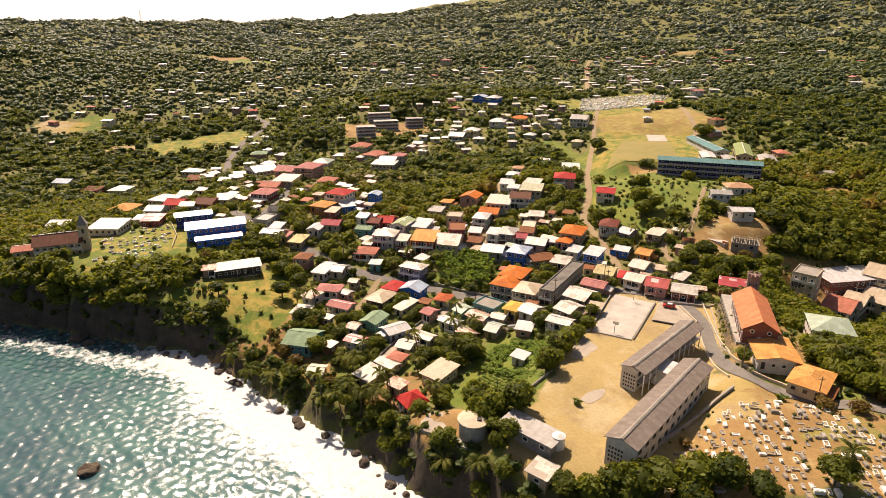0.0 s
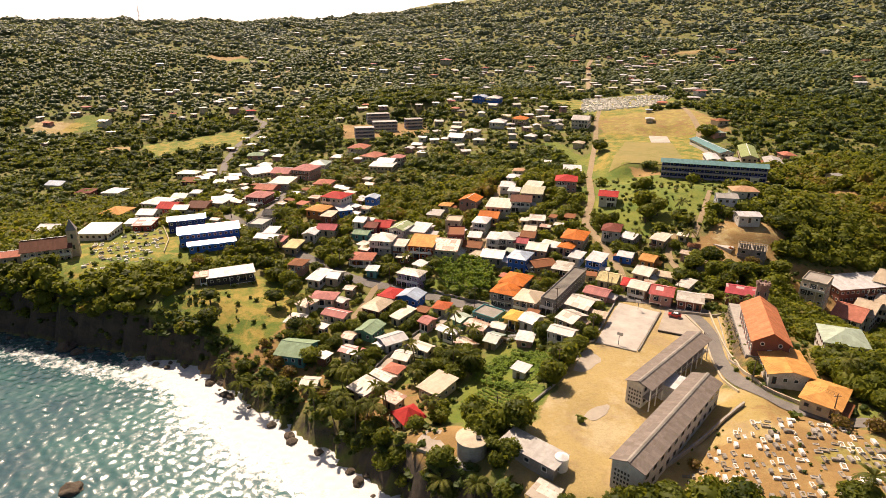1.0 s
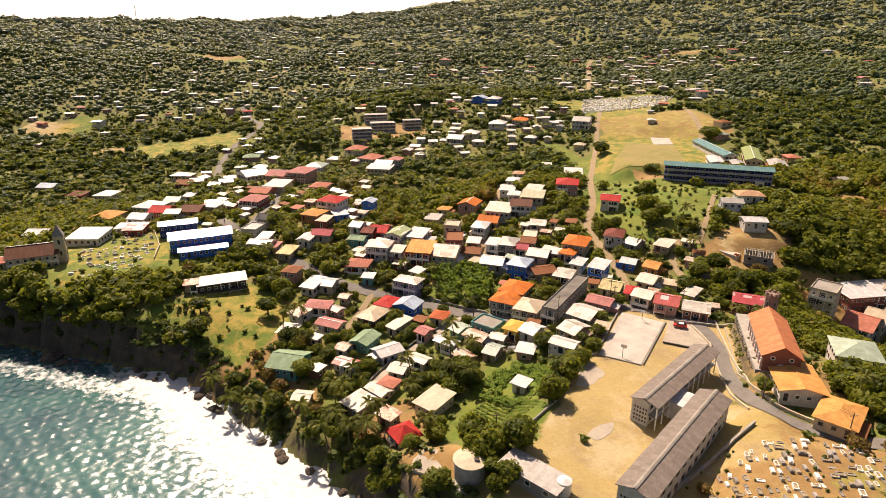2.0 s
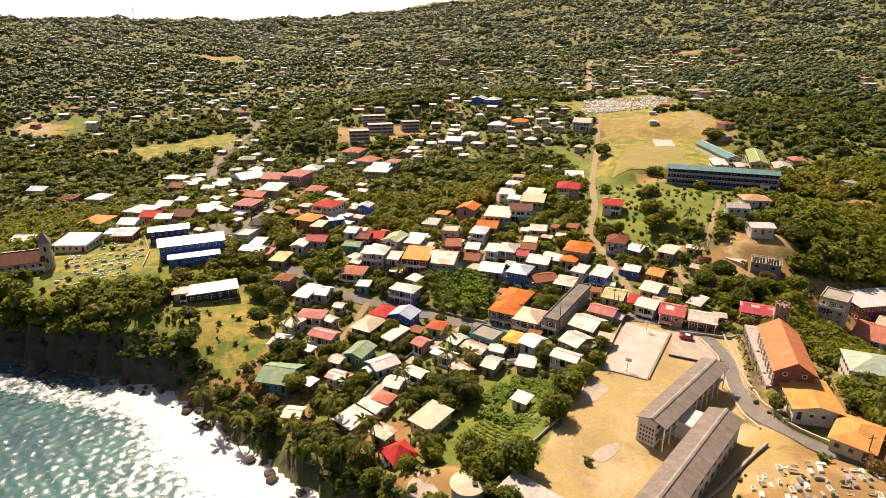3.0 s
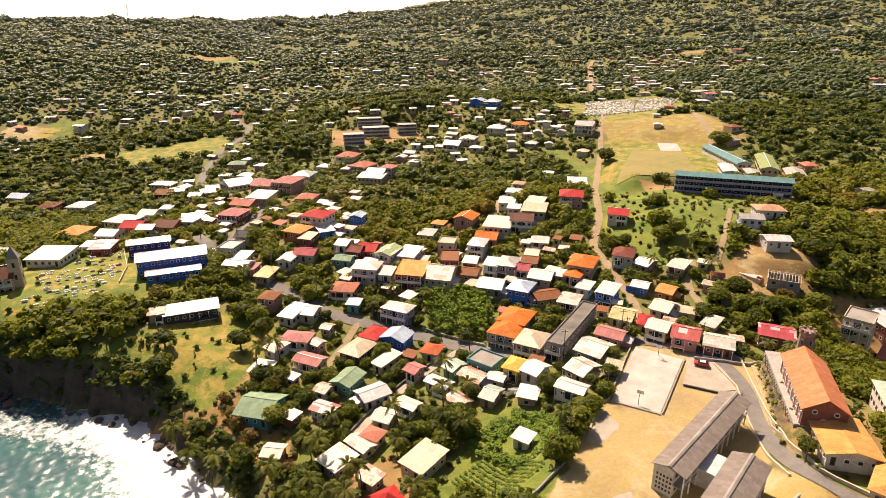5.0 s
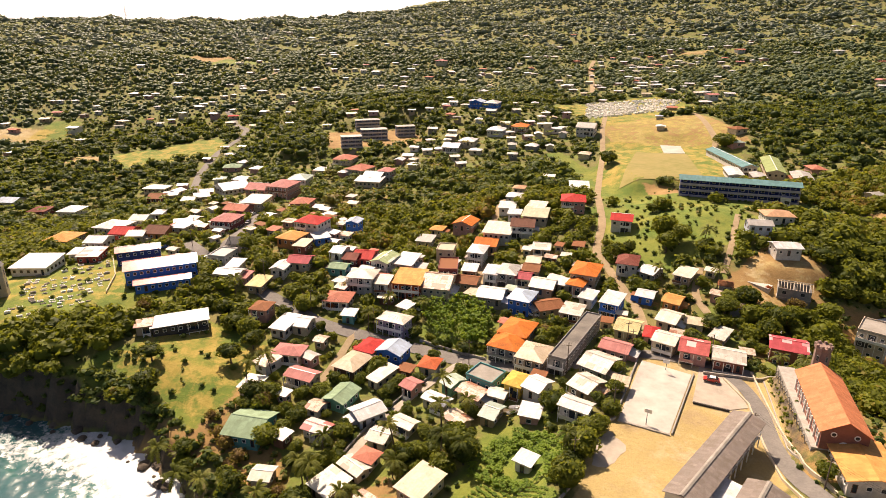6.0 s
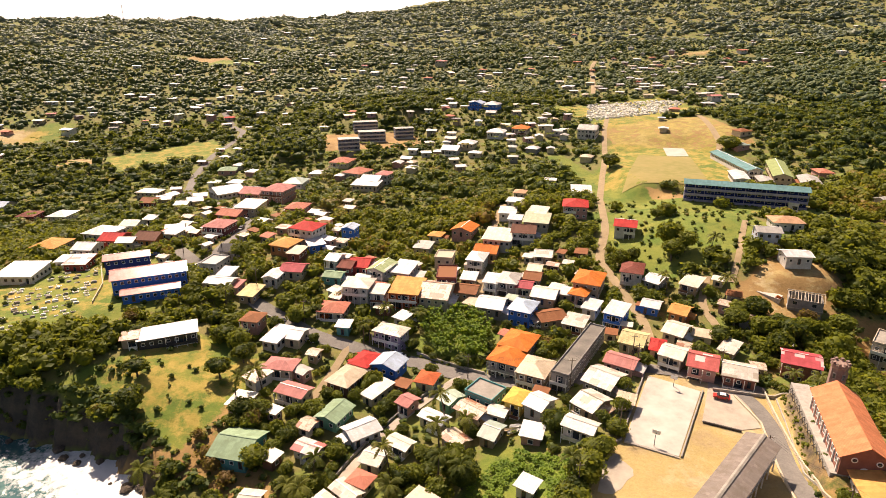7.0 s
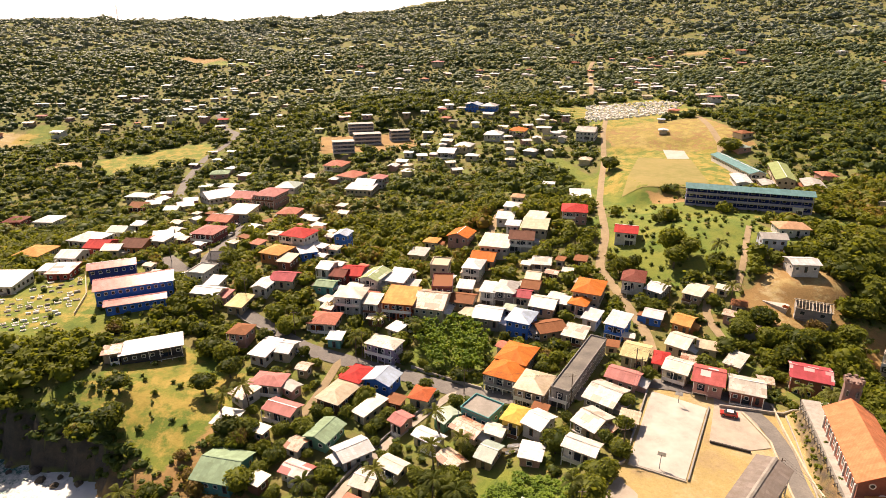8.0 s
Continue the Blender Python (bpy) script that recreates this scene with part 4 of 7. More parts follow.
house(-123.9, 310.5, -8, 9.0, 10.4, 3.7, "g", "red", "red")
house(-115.7, 304.2, -2, 6.6, 7.6, 3.6, "g", "cream", "cream")
house(-107.3, 307.7, -10, 9.4, 10.9, 3.6, "g", "brown", "orange")
house(-127.3, 335.6, -8, 7.4, 8.6, 3.7, "g", "palegreen", "white")
house(-122.1, 343.6, -5, 4.7, 5.5, 3.7, "m", "white", "white")
house(-99.3, 311.6, -12, 6.9, 8.0, 4.0, "h", "white", "cream")
house(-128.7, 296.6, -7, 7.8, 9.1, 4.1, "g", "white", "white")
house(-149.1, 307.1, -10, 10.6, 12.3, 3.8, "h", "tanorange", "tan")
house(-131.1, 283.8, -1, 5.1, 6.0, 2.9, "m", "white", "white")
house(-124.7, 281.7, 1, 7.9, 9.0, 2.8, "m", "patchred", "red")
house(-184.9, 380.0, -7, 10.2, 11.4, 3.4, "h", "white", "white")
house(-202.9, 381.0, -1, 8.8, 10.2, 3.4, "h", "maroon", "maroon")
house(-140.4, 271.6, -2, 13.2, 12.5, 3.4, "m", "white", "white")
house(-166.6, 280.4, -4, 9.0, 8.8, 3.4, "g", "white", "white")
house(-151.0, 414.1, -10, 13.2, 8.2, 3.6, "h", "cream", "cream")
house(-135.7, 394.4, 11, 7.8, 6.8, 3.0, "m", "white", "tan")
house(-142.3, 393.7, -7, 8.8, 10.2, 2.8, "g", "rust", "maroon")
house(-117.7, 375.3, -7, 6.4, 7.5, 2.9, "g", "palegreen", "cream")
house(-38.9, 442.9, -17, 12.1, 14.0, 3.4, "h", "coral", "cream")
house(-27.1, 416.6, -31, 12.2, 14.1, 3.4, "h", "coral", "cream")
house(-10.0, 400.6, -24, 7.5, 8.7, 5.5, "h", "pink", "white")
house(-16.9, 397.7, -19, 10.5, 12.1, 3.5, "g", "white", "cream")
house(-19.6, 389.7, -15, 14.6, 10.5, 3.2, "m", "white", "cream")
house(-51.5, 420.4, -13, 7.2, 8.3, 3.2, "h", "white", "cream")
house(66.3, 482.9, -19, 11.4, 13.2, 3.8, "h", "white", "white")
house(84.8, 490.0, -22, 10.8, 12.4, 3.9, "h", "orange", "cream")
house(43.8, 459.8, -20, 10.2, 11.8, 4.0, "h", "white", "cream")
house(32.2, 449.8, -20, 10.6, 12.3, 3.6, "g", "white", "grey")
house(60.4, 559.9, -25, 10.0, 11.6, 4.9, "f", "paleblue", "blue")
house(72.4, 557.6, -22, 11.7, 13.5, 4.8, "h", "palegrey", "blue")
house(130.4, 476.9, -26, 12.3, 14.2, 5.9, "g", "palegrey", "white")
# houses at the edge of the town
house(-37, 412, 70, 5.5, 4.5, 2.9, "h", "white", "pink", False)
house(3, 439, -20, 6.6, 6.1, 2.9, "g", "white", "cream", False)
house(-3, 431, 70, 6.6, 5.0, 2.9, "g", "white", "pink", False)
house(6, 419, 70, 6.6, 5.4, 2.9, "h", "white", "cream", False)
house(23, 449, 80, 5.5, 4.5, 2.9, "h", "white", "pink", False)
house(47, 441, -20, 7.4, 5.7, 2.9, "h", "white", "cream", False)
house(35, 415, 15, 5.8, 4.9, 2.9, "g", "white", "tan", False)
house(32, 430, 15, 5.5, 4.5, 2.9, "g", "cream", "cream", False)
house(74, 465, -10, 5.5, 4.5, 2.9, "g", "white", "cream", False)
house(86, 468, 15, 5.8, 4.8, 2.9, "g", "white", "pink", False)
house(97, 445, 80, 5.5, 4.5, 2.9, "g", "white", "cream", False)
house(83, 379, -20, 5.5, 4.5, 2.9, "g", "white", "white", False)
house(15, 448, 5, 5.8, 5.2, 2.9, "g", "white", "cream", False)
house(7, 456, -20, 5.5, 4.5, 2.9, "g", "white", "white", False)
house(-115, 451, 5, 10.6, 9.5, 2.9, "h", "green", "pink", False)
house(-110, 461, 70, 6.6, 5.5, 2.9, "h", "white", "white", False)
house(-96, 440, 70, 7.4, 6.6, 2.9, "h", "white", "pink", False)
house(-115, 422, 5, 6.6, 6.1, 2.9, "h", "greygreen", "white", False)
house(-100, 416, -10, 8.2, 7.8, 2.9, "h", "white", "tan", False)
house(-135, 402, 70, 7.4, 6.5, 2.9, "g", "white", "cream", False)
house(-136, 416, 5, 5.5, 4.5, 2.9, "g", "white", "pink", False)
house(-114, 392, 15, 6.6, 6.2, 2.9, "g", "white", "pink", False)
house(-229, 399, -10, 10.6, 10.0, 2.9, "g", "paleblue", "cream", False)
house(-103, 324, 15, 7.4, 6.5, 2.9, "g", "white", "cream", False)
house(225, 447, 15, 9.0, 8.2, 2.9, "h", "rust", "cream", False)
house(214, 426, 5, 8.2, 6.9, 2.9, "h", "greygreen", "pink", False)
house(229, 366, 80, 9.8, 7.1, 2.9, "h", "coral", "pink", False)
house(222, 311, 15, 5.8, 5.0, 2.9, "g", "palegrey", "cream", False)


# small sheds, kitchens and lean-tos between the houses
random.seed(41)
YARDS = [(24, 256, 54, 24), (75, 228, 48, 30), (-6, 200, 36, 26), (-65, 315, 42, 48), (45, 190, 22, 16)]
shed_spots = []
for i in range(2600):
    cx, cy, sx, sy = random.choice(YARDS)
    x, y, r = cx + random.uniform(-1, 1) * sx, cy + random.uniform(-1, 1) * sy, random.uniform(1.9, 3.3)
    if len(shed_spots) >= 75 or inland(np.array(x), np.array(y)) < 12 or (3 < x < 35 and 212 < y < 246):
        continue
    if x > 50 and y > 185 and abs((x - 55) * 0.53 + (y - 165) * 0.85 - 12) < 26 and x < 92 and y < 200:
        continue
    if any(math.hypot(x - hx, y - hy) < r + 0.42 * max(w, d) + 0.3 for hx, hy, w, d, a in HOUSES) or any(math.hypot(x - hx, y - hy) < r + q for hx, hy, q in shed_spots):
        continue
    if any(math.hypot(x - px, y - py) < r + width / 2 + 0.6 for line, width in ROAD_LINES for px, py in line):
        continue
    if float(open_cover(x, y).max()) > 0.47:
        continue
    shed_spots.append((x, y, r))
    w = r * random.uniform(1.3, 1.75)
    house(x, y, random.choice((-30, -28, -22, -38, 60)), w, r * random.uniform(1.2, 1.8), random.uniform(2.2, 3.0), random.choice("mmgg"),
          random.choices(("white", "patchrust", "rust", "patchwhite", "palegrey", "cream", "tan", "coral", "palegreen"), (5, 4, 3, 4, 2, 2, 2, 1, 1))[0],
          random.choice(("tan", "cream", "grey", "white", "brown", "pink")), False, name="shed", label="small lean-to shed with a patched sheet roof")


# the scattered quarter above the town
random.seed(52)
QUARTER = 0
for i in range(400):
    x, y, k = random.uniform(5, 118), random.uniform(415, 590), random.uniform(5.2, 8.0)
    if QUARTER >= 24 or any(math.hypot(x - hx, y - hy) < k * 0.6 + 0.5 * max(w, d) + 1.5 for hx, hy, w, d, a in HOUSES) or y > 640 - 0.9 * x or float(open_cover(x, y).max()) > 0.47:
        continue
    if any(math.hypot(x - px, y - py) < k * 0.6 + width / 2 for line, width in ROAD_LINES for px, py in line):
        continue
    QUARTER += 1
    house(x, y, random.choice((-25, -10, 10, 60, 80)), k, k * random.uniform(0.75, 0.95), random.uniform(2.7, 3.4), random.choice("hg"),
          random.choices(("white", "cream", "coral", "palegrey", "tan"), (6, 2, 1, 2, 1))[0], random.choice(("white", "cream", "tan", "grey")), False)


FAR_MESH = {"v": [], "f": [], "m": [], "uv": [], "mats": []}


def distant(x, y, turn, w, d, eave, kind, roof, wall):
    """Adds a far house (walls and a gabled or hipped roof) to the one mesh of the distant houses."""
    F = FAR_MESH
    x, y = on_hills(x, y)
    z, c, s = float(ground(x, y)) - 0.6, math.cos(radians(turn)), math.sin(radians(turn))
    X, Y, over = w / 2, d / 2, 0.9
    w, d = 0.85 * w, 0.85 * d
    X, Y = w / 2, d / 2
    rise, k = 0.26 * Y, (X + over if kind == "g" else max(0.5, X - Y))
    v = [(-X, -Y, -2), (X, -Y, -2), (X, Y, -2), (-X, Y, -2), (-X, -Y, eave), (X, -Y, eave), (X, Y, eave), (-X, Y, eave)]
    X, Y = X + over, Y + over
    v += [(-X, -Y, eave), (X, -Y, eave), (X, Y, eave), (-X, Y, eave), (-k, 0, eave + rise), (k, 0, eave + rise)]
    v += [(-X, -Y, eave - 0.2), (X, -Y, eave - 0.2), (X, Y, eave - 0.2), (-X, Y, eave - 0.2)]
    X, Y = X - over, Y - over
    f = [(0, 1, 5, 4), (1, 2, 6, 5), (2, 3, 7, 6), (3, 0, 4, 7), (8, 9, 13, 12), (9, 10, 13), (10, 11, 12, 13), (11, 8, 12), (17, 16, 15, 14)]
    f += [(8 + i, 14 + i, 14 + (i + 1) % 4, 8 + (i + 1) % 4) for i in range(4)]
    kinds = ["wall_" + wall] * 4 + ["roof_" + roof] * 9
    n = max(1, int(w / 4))
    for i in range(n):
        px, o = (i - (n - 1) / 2) * w / n, len(v)
        v += [(px - 0.7, -Y - 0.05, eave - 1.9), (px + 0.7, -Y - 0.05, eave - 1.9), (px + 0.7, -Y - 0.05, eave - 0.7), (px - 0.7, -Y - 0.05, eave - 0.7)]
        f.append((o, o + 1, o + 2, o + 3))
        kinds.append("glass_dark")
    o = len(F["v"])
    F["v"] += [(x + a * c - b * s, y + a * s + b * c, z + h) for a, b, h in v]
    F["f"] += [tuple(i + o for i in q) for q in f]
    for q, name in zip(f, kinds):
        if name not in F["mats"]:
            F["mats"].append(name)
        F["m"].append(F["mats"].index(name))
        F["uv"] += [(v[i][0] + x, v[i][1]) for i in q]
    HOUSES.append((x, y, w, d, turn))


# scattered houses on the far slopes
distant(-64, 546, -10, 6.6, 5.6, 2.9, "h", "white", "cream")
distant(30, 470, 80, 5.8, 4.5, 2.9, "g", "white", "white")
distant(75, 481, 5, 7.4, 5.4, 2.9, "h", "white", "tan")
distant(94, 508, 5, 8.2, 6.8, 2.9, "g", "white", "pink")
distant(103, 501, -10, 6.6, 6.1, 2.9, "h", "white", "cream")
distant(103, 481, 70, 6.6, 5.7, 8.3, "h", "white", "cream")
distant(116, 490, 70, 6.6, 6.1, 2.9, "h", "white", "cream")
distant(40, 514, -20, 5.8, 4.9, 5.6, "h", "grey", "tan")
distant(34, 557, 80, 7.4, 6.3, 2.9, "g", "pink", "pink")
distant(20, 555, -10, 5.8, 5.5, 2.9, "g", "white", "white")
distant(50, 561, -20, 6.6, 4.8, 2.9, "h", "cream", "cream")
distant(93, 572, 15, 7.4, 5.7, 2.9, "g", "cream", "cream")
distant(112, 578, 80, 8.2, 5.8, 2.9, "g", "white", "cream")
distant(5, 561, 5, 5.5, 4.7, 2.9, "g", "white", "tan")
distant(127, 525, 15, 5.5, 4.6, 5.6, "g", "white", "pink")
distant(181, 751, 80, 12.6, 10.6, 2.9, "g", "white", "tan")
distant(-44, 580, 80, 6.6, 5.8, 2.9, "h", "coral", "cream")
distant(-46, 568, 15, 9.0, 8.5, 2.9, "g", "tan", "pink")
distant(-27, 562, 5, 8.2, 5.8, 2.9, "g", "white", "pink")
distant(-31, 796, 5, 7.1, 5.0, 2.9, "h", "white", "white")
distant(-14, 787, 80, 5.5, 4.6, 2.9, "g", "white", "cream")
distant(-4, 834, 80, 6.4, 5.9, 2.9, "g", "white", "tan")
distant(53, 1029, -20, 15.0, 12.7, 5.6, "h", "pink", "cream")
distant(63, 934, 5, 6.8, 5.8, 2.9, "g", "white", "pink")
distant(96, 882, 70, 7.5, 5.8, 2.9, "g", "white", "cream")
distant(71, 847, 5, 7.3, 6.5, 2.9, "g", "cream", "cream")
distant(102, 903, 15, 6.7, 4.8, 2.9, "h", "white", "pink")
distant(124, 918, 80, 5.8, 5.1, 2.9, "g", "white", "pink")
distant(173, 1022, -10, 6.2, 5.4, 2.9, "g", "white", "cream")
distant(-61, 941, 5, 7.8, 5.8, 2.9, "g", "white", "white")
distant(-60, 990, -20, 7.0, 6.0, 2.9, "g", "pink", "cream")
distant(-74, 951, 15, 6.9, 6.2, 2.9, "h", "tan", "white")
distant(-107, 797, 5, 7.1, 6.3, 2.9, "h", "white", "pink")
distant(-122, 798, 15, 5.5, 4.5, 2.9, "h", "white", "white")
distant(-115, 684, 70, 6.6, 6.2, 2.9, "g", "tan", "pink")
distant(-290, 596, -10, 9.8, 9.0, 5.6, "g", "white", "white")
distant(-269, 562, 70, 8.2, 6.4, 2.9, "h", "white", "tan")
distant(-343, 674, 5, 8.2, 6.8, 2.9, "g", "pink", "tan")
distant(-339, 643, 5, 9.0, 7.7, 2.9, "g", "tan", "tan")
distant(-363, 620, 70, 6.6, 5.3, 2.9, "g", "white", "cream")
distant(-343, 599, -10, 8.2, 5.7, 2.9, "g", "coral", "pink")
distant(-303, 520, 80, 6.6, 5.0, 2.9, "g", "white", "pink")
distant(-367, 727, 5, 5.5, 4.5, 2.9, "h", "white", "white")
distant(-354, 732, 70, 5.5, 4.8, 2.9, "h", "white", "cream")
distant(-373, 725, -20, 5.5, 4.5, 2.9, "h", "white", "tan")
distant(-321, 704, 70, 5.8, 4.5, 2.9, "g", "white", "white")
distant(-307, 679, -10, 5.5, 4.5, 2.9, "h", "white", "white")
distant(-314, 665, 70, 6.6, 5.5, 2.9, "h", "grey", "pink")
distant(-290, 765, -20, 8.6, 6.7, 2.9, "g", "white", "pink")
distant(-289, 783, 15, 7.0, 6.3, 2.9, "h", "white", "cream")
distant(-288, 854, -10, 10.0, 7.5, 2.9, "h", "white", "cream")
distant(-256, 700, -10, 5.5, 4.5, 2.9, "h", "white", "white")
distant(-380, 978, 15, 8.9, 7.6, 2.9, "g", "white", "white")
distant(-259, 612, 5, 7.4, 5.6, 2.9, "g", "grey", "white")
distant(-242, 638, 15, 5.8, 4.5, 2.9, "h", "coral", "white")
distant(-226, 619, -10, 5.8, 4.5, 2.9, "h", "white", "white")
distant(-220, 633, 15, 5.8, 5.5, 2.9, "h", "white", "pink")
distant(-215, 650, 70, 7.4, 6.1, 5.6, "h", "palegreen", "cream")
distant(-181, 638, -20, 8.2, 6.5, 5.6, "g", "white", "pink")
distant(-163, 634, 5, 9.0, 7.1, 2.9, "h", "red", "cream")
distant(-158, 604, 15, 8.2, 6.0, 2.9, "h", "palegrey", "tan")
distant(-216, 700, -20, 6.6, 5.6, 2.9, "h", "white", "cream")
distant(-213, 710, 15, 6.6, 5.7, 2.9, "g", "cream", "white")
distant(-205, 759, 70, 6.9, 6.3, 2.9, "h", "white", "cream")
distant(-197, 767, 80, 6.1, 5.0, 2.9, "g", "white", "tan")
distant(-194, 805, 80, 7.1, 5.7, 2.9, "h", "white", "cream")
distant(-219, 839, -10, 6.4, 5.3, 2.9, "h", "white", "tan")
distant(-207, 719, -10, 5.5, 4.5, 2.9, "h", "white", "cream")
distant(-132, 581, 5, 5.8, 5.5, 2.9, "g", "tan", "white")
distant(-99, 571, 15, 5.8, 5.1, 2.9, "g", "white", "white")
distant(-109, 622, 80, 5.5, 4.5, 2.9, "h", "white", "pink")
distant(-172, 669, 80, 5.5, 4.5, 2.9, "h", "white", "cream")
distant(-138, 514, 15, 5.5, 4.5, 2.9, "h", "white", "pink")
distant(-123, 510, -20, 5.8, 5.0, 2.9, "g", "white", "cream")
distant(-127, 490, -20, 7.4, 5.8, 2.9, "h", "white", "white")
distant(-141, 482, -20, 5.8, 5.0, 2.9, "g", "white", "pink")
distant(293, 993, 80, 8.0, 6.4, 2.9, "h", "white", "cream")
distant(333, 1014, -20, 8.1, 6.7, 2.9, "g", "white", "pink")
distant(323, 949, 15, 6.9, 5.8, 2.9, "h", "white", "cream")
distant(301, 926, 5, 5.8, 5.2, 2.9, "h", "white", "pink")
distant(278, 827, 70, 9.8, 7.6, 2.9, "h", "white", "pink")
distant(242, 754, 5, 6.9, 6.0, 2.9, "g", "white", "pink")
distant(271, 780, 70, 7.8, 6.6, 2.9, "g", "coral", "cream")
distant(210, 713, 5, 7.5, 5.3, 2.9, "g", "white", "tan")
distant(350, 960, -10, 7.8, 5.8, 2.9, "g", "pink", "cream")
distant(382, 999, 5, 8.0, 6.6, 2.9, "h", "pink", "tan")
distant(397, 969, 80, 7.9, 6.5, 2.9, "h", "white", "tan")
distant(419, 969, 70, 7.9, 7.2, 2.9, "h", "white", "tan")
distant(433, 976, 80, 7.0, 5.0, 2.9, "g", "white", "white")
distant(313, 682, 15, 6.6, 6.1, 2.9, "h", "white", "white")
distant(333, 706, -10, 5.8, 5.3, 2.9, "h", "white", "cream")
distant(422, 852, 5, 6.4, 4.7, 2.9, "h", "white", "cream")
distant(372, 787, -10, 6.2, 5.7, 2.9, "g", "white", "cream")
distant(291, 640, 15, 9.0, 6.5, 2.9, "h", "white", "white")
distant(304, 618, -20, 9.0, 6.9, 2.9, "g", "white", "white")
distant(278, 599, 5, 10.6, 8.6, 5.6, "g", "pink", "white")
distant(471, 928, -20, 8.6, 6.8, 2.9, "g", "pink", "tan")
distant(290, 691, 15, 5.8, 4.5, 2.9, "g", "white", "tan")
distant(267, 714, -10, 5.5, 4.5, 2.9, "h", "white", "cream")
distant(462, 1213, -20, 8.0, 6.9, 2.9, "h", "white", "tan")
distant(438, 1099, 70, 8.5, 7.9, 2.9, "h", "white", "pink")
distant(458, 1100, 80, 7.5, 6.0, 2.9, "g", "white", "tan")
distant(521, 1130, 5, 7.6, 6.6, 2.9, "g", "white", "white")
distant(543, 1113, 5, 8.6, 7.5, 2.9, "h", "white", "tan")
distant(668, 1274, 70, 8.2, 6.5, 2.9, "g", "white", "pink")
distant(717, 1301, 80, 10.6, 7.9, 2.9, "h", "white", "cream")
distant(538, 1063, 5, 11.3, 10.4, 2.9, "g", "coral", "white")
distant(472, 861, -20, 7.4, 6.9, 2.9, "h", "white", "cream")
distant(511, 940, 80, 9.6, 8.5, 2.9, "g", "white", "pink")
distant(627, 1056, 5, 9.3, 8.0, 2.9, "g", "white", "tan")
distant(683, 1033, 5, 11.1, 10.0, 2.9, "h", "white", "white")
distant(451, 622, 80, 10.6, 7.9, 2.9, "g", "pink", "cream")
distant(429, 588, -20, 9.0, 6.9, 2.9, "g", "white", "white")
distant(646, 884, -10, 7.5, 5.3, 2.9, "g", "coral", "cream")
distant(1007, 1470, 80, 11.5, 10.3, 2.9, "g", "white", "cream")
distant(636, 1031, 15, 8.2, 6.6, 2.9, "h", "white", "cream")
distant(183, 474, 70, 7.0, 6.0, 3.0, "g", "white", "cream")
distant(194, 506, 70, 5.8, 4.8, 2.9, "h", "paleblue", "cream")
distant(301, 1028, 5, 6.2, 4.9, 2.9, "g", "white", "white")
distant(267, 957, 15, 6.0, 5.5, 2.9, "g", "coral", "cream")
distant(237, 845, 70, 5.5, 5.1, 2.9, "g", "white", "tan")
distant(323, 1102, 70, 6.5, 5.7, 2.9, "g", "white", "tan")
distant(332, 1068, -20, 6.4, 5.4, 2.9, "h", "pink", "white")
distant(304, 1318, 80, 8.4, 6.4, 2.9, "h", "white", "pink")
distant(230, 1103, 80, 8.5, 7.0, 2.9, "h", "white", "pink")
distant(183, 979, -10, 7.0, 5.0, 2.9, "g", "coral", "white")
distant(208, 849, 70, 5.6, 4.5, 2.9, "h", "white", "cream")
distant(98, 1668, 15, 9.9, 8.9, 2.9, "h", "white", "white")
distant(80, 1588, 5, 10.9, 9.3, 2.9, "h", "white", "tan")
distant(-9, 1509, 70, 9.2, 6.5, 2.9, "g", "white", "cream")
distant(-45, 1425, 5, 8.9, 8.2, 2.9, "h", "white", "white")
distant(-105, 1414, 70, 10.0, 9.0, 2.9, "h", "white", "white")
distant(-228, 1598, 80, 10.9, 10.3, 2.9, "h", "white", "white")
distant(-293, 1666, -10, 11.2, 9.1, 2.9, "h", "white", "tan")
distant(-325, 1545, 5, 10.7, 7.7, 2.9, "h", "white", "tan")
distant(-272, 1153, -20, 8.8, 8.0, 2.9, "h", "white", "tan")
distant(-230, 1053, 15, 7.3, 6.0, 2.9, "h", "white", "pink")
distant(-186, 963, 15, 6.9, 5.2, 2.9, "g", "white", "cream")
distant(-222, 960, -20, 7.8, 6.4, 2.9, "g", "white", "tan")
distant(-116, 998, -10, 7.1, 5.8, 2.9, "h", "white", "cream")
distant(-103, 952, 5, 6.9, 6.3, 2.9, "g", "white", "pink")
distant(-80, 876, 5, 6.5, 5.6, 2.9, "h", "white", "white")
distant(-18, 1031, -10, 7.2, 5.5, 2.9, "g", "white", "cream")
distant(13, 1027, 15, 7.2, 6.0, 2.9, "h", "white", "cream")
distant(661, 1463, -20, 9.1, 6.7, 2.9, "g", "white", "pink")
distant(418, 1242, -10, 8.1, 7.0, 2.9, "h", "white", "white")
distant(397, 1120, 70, 7.6, 5.6, 2.9, "g", "white", "cream")
distant(376, 1178, -20, 7.8, 7.1, 2.9, "g", "white", "tan")
distant(561, 1319, 5, 8.4, 6.8, 2.9, "h", "white", "cream")
distant(421, 1077, 15, 7.4, 5.3, 2.9, "g", "white", "white")
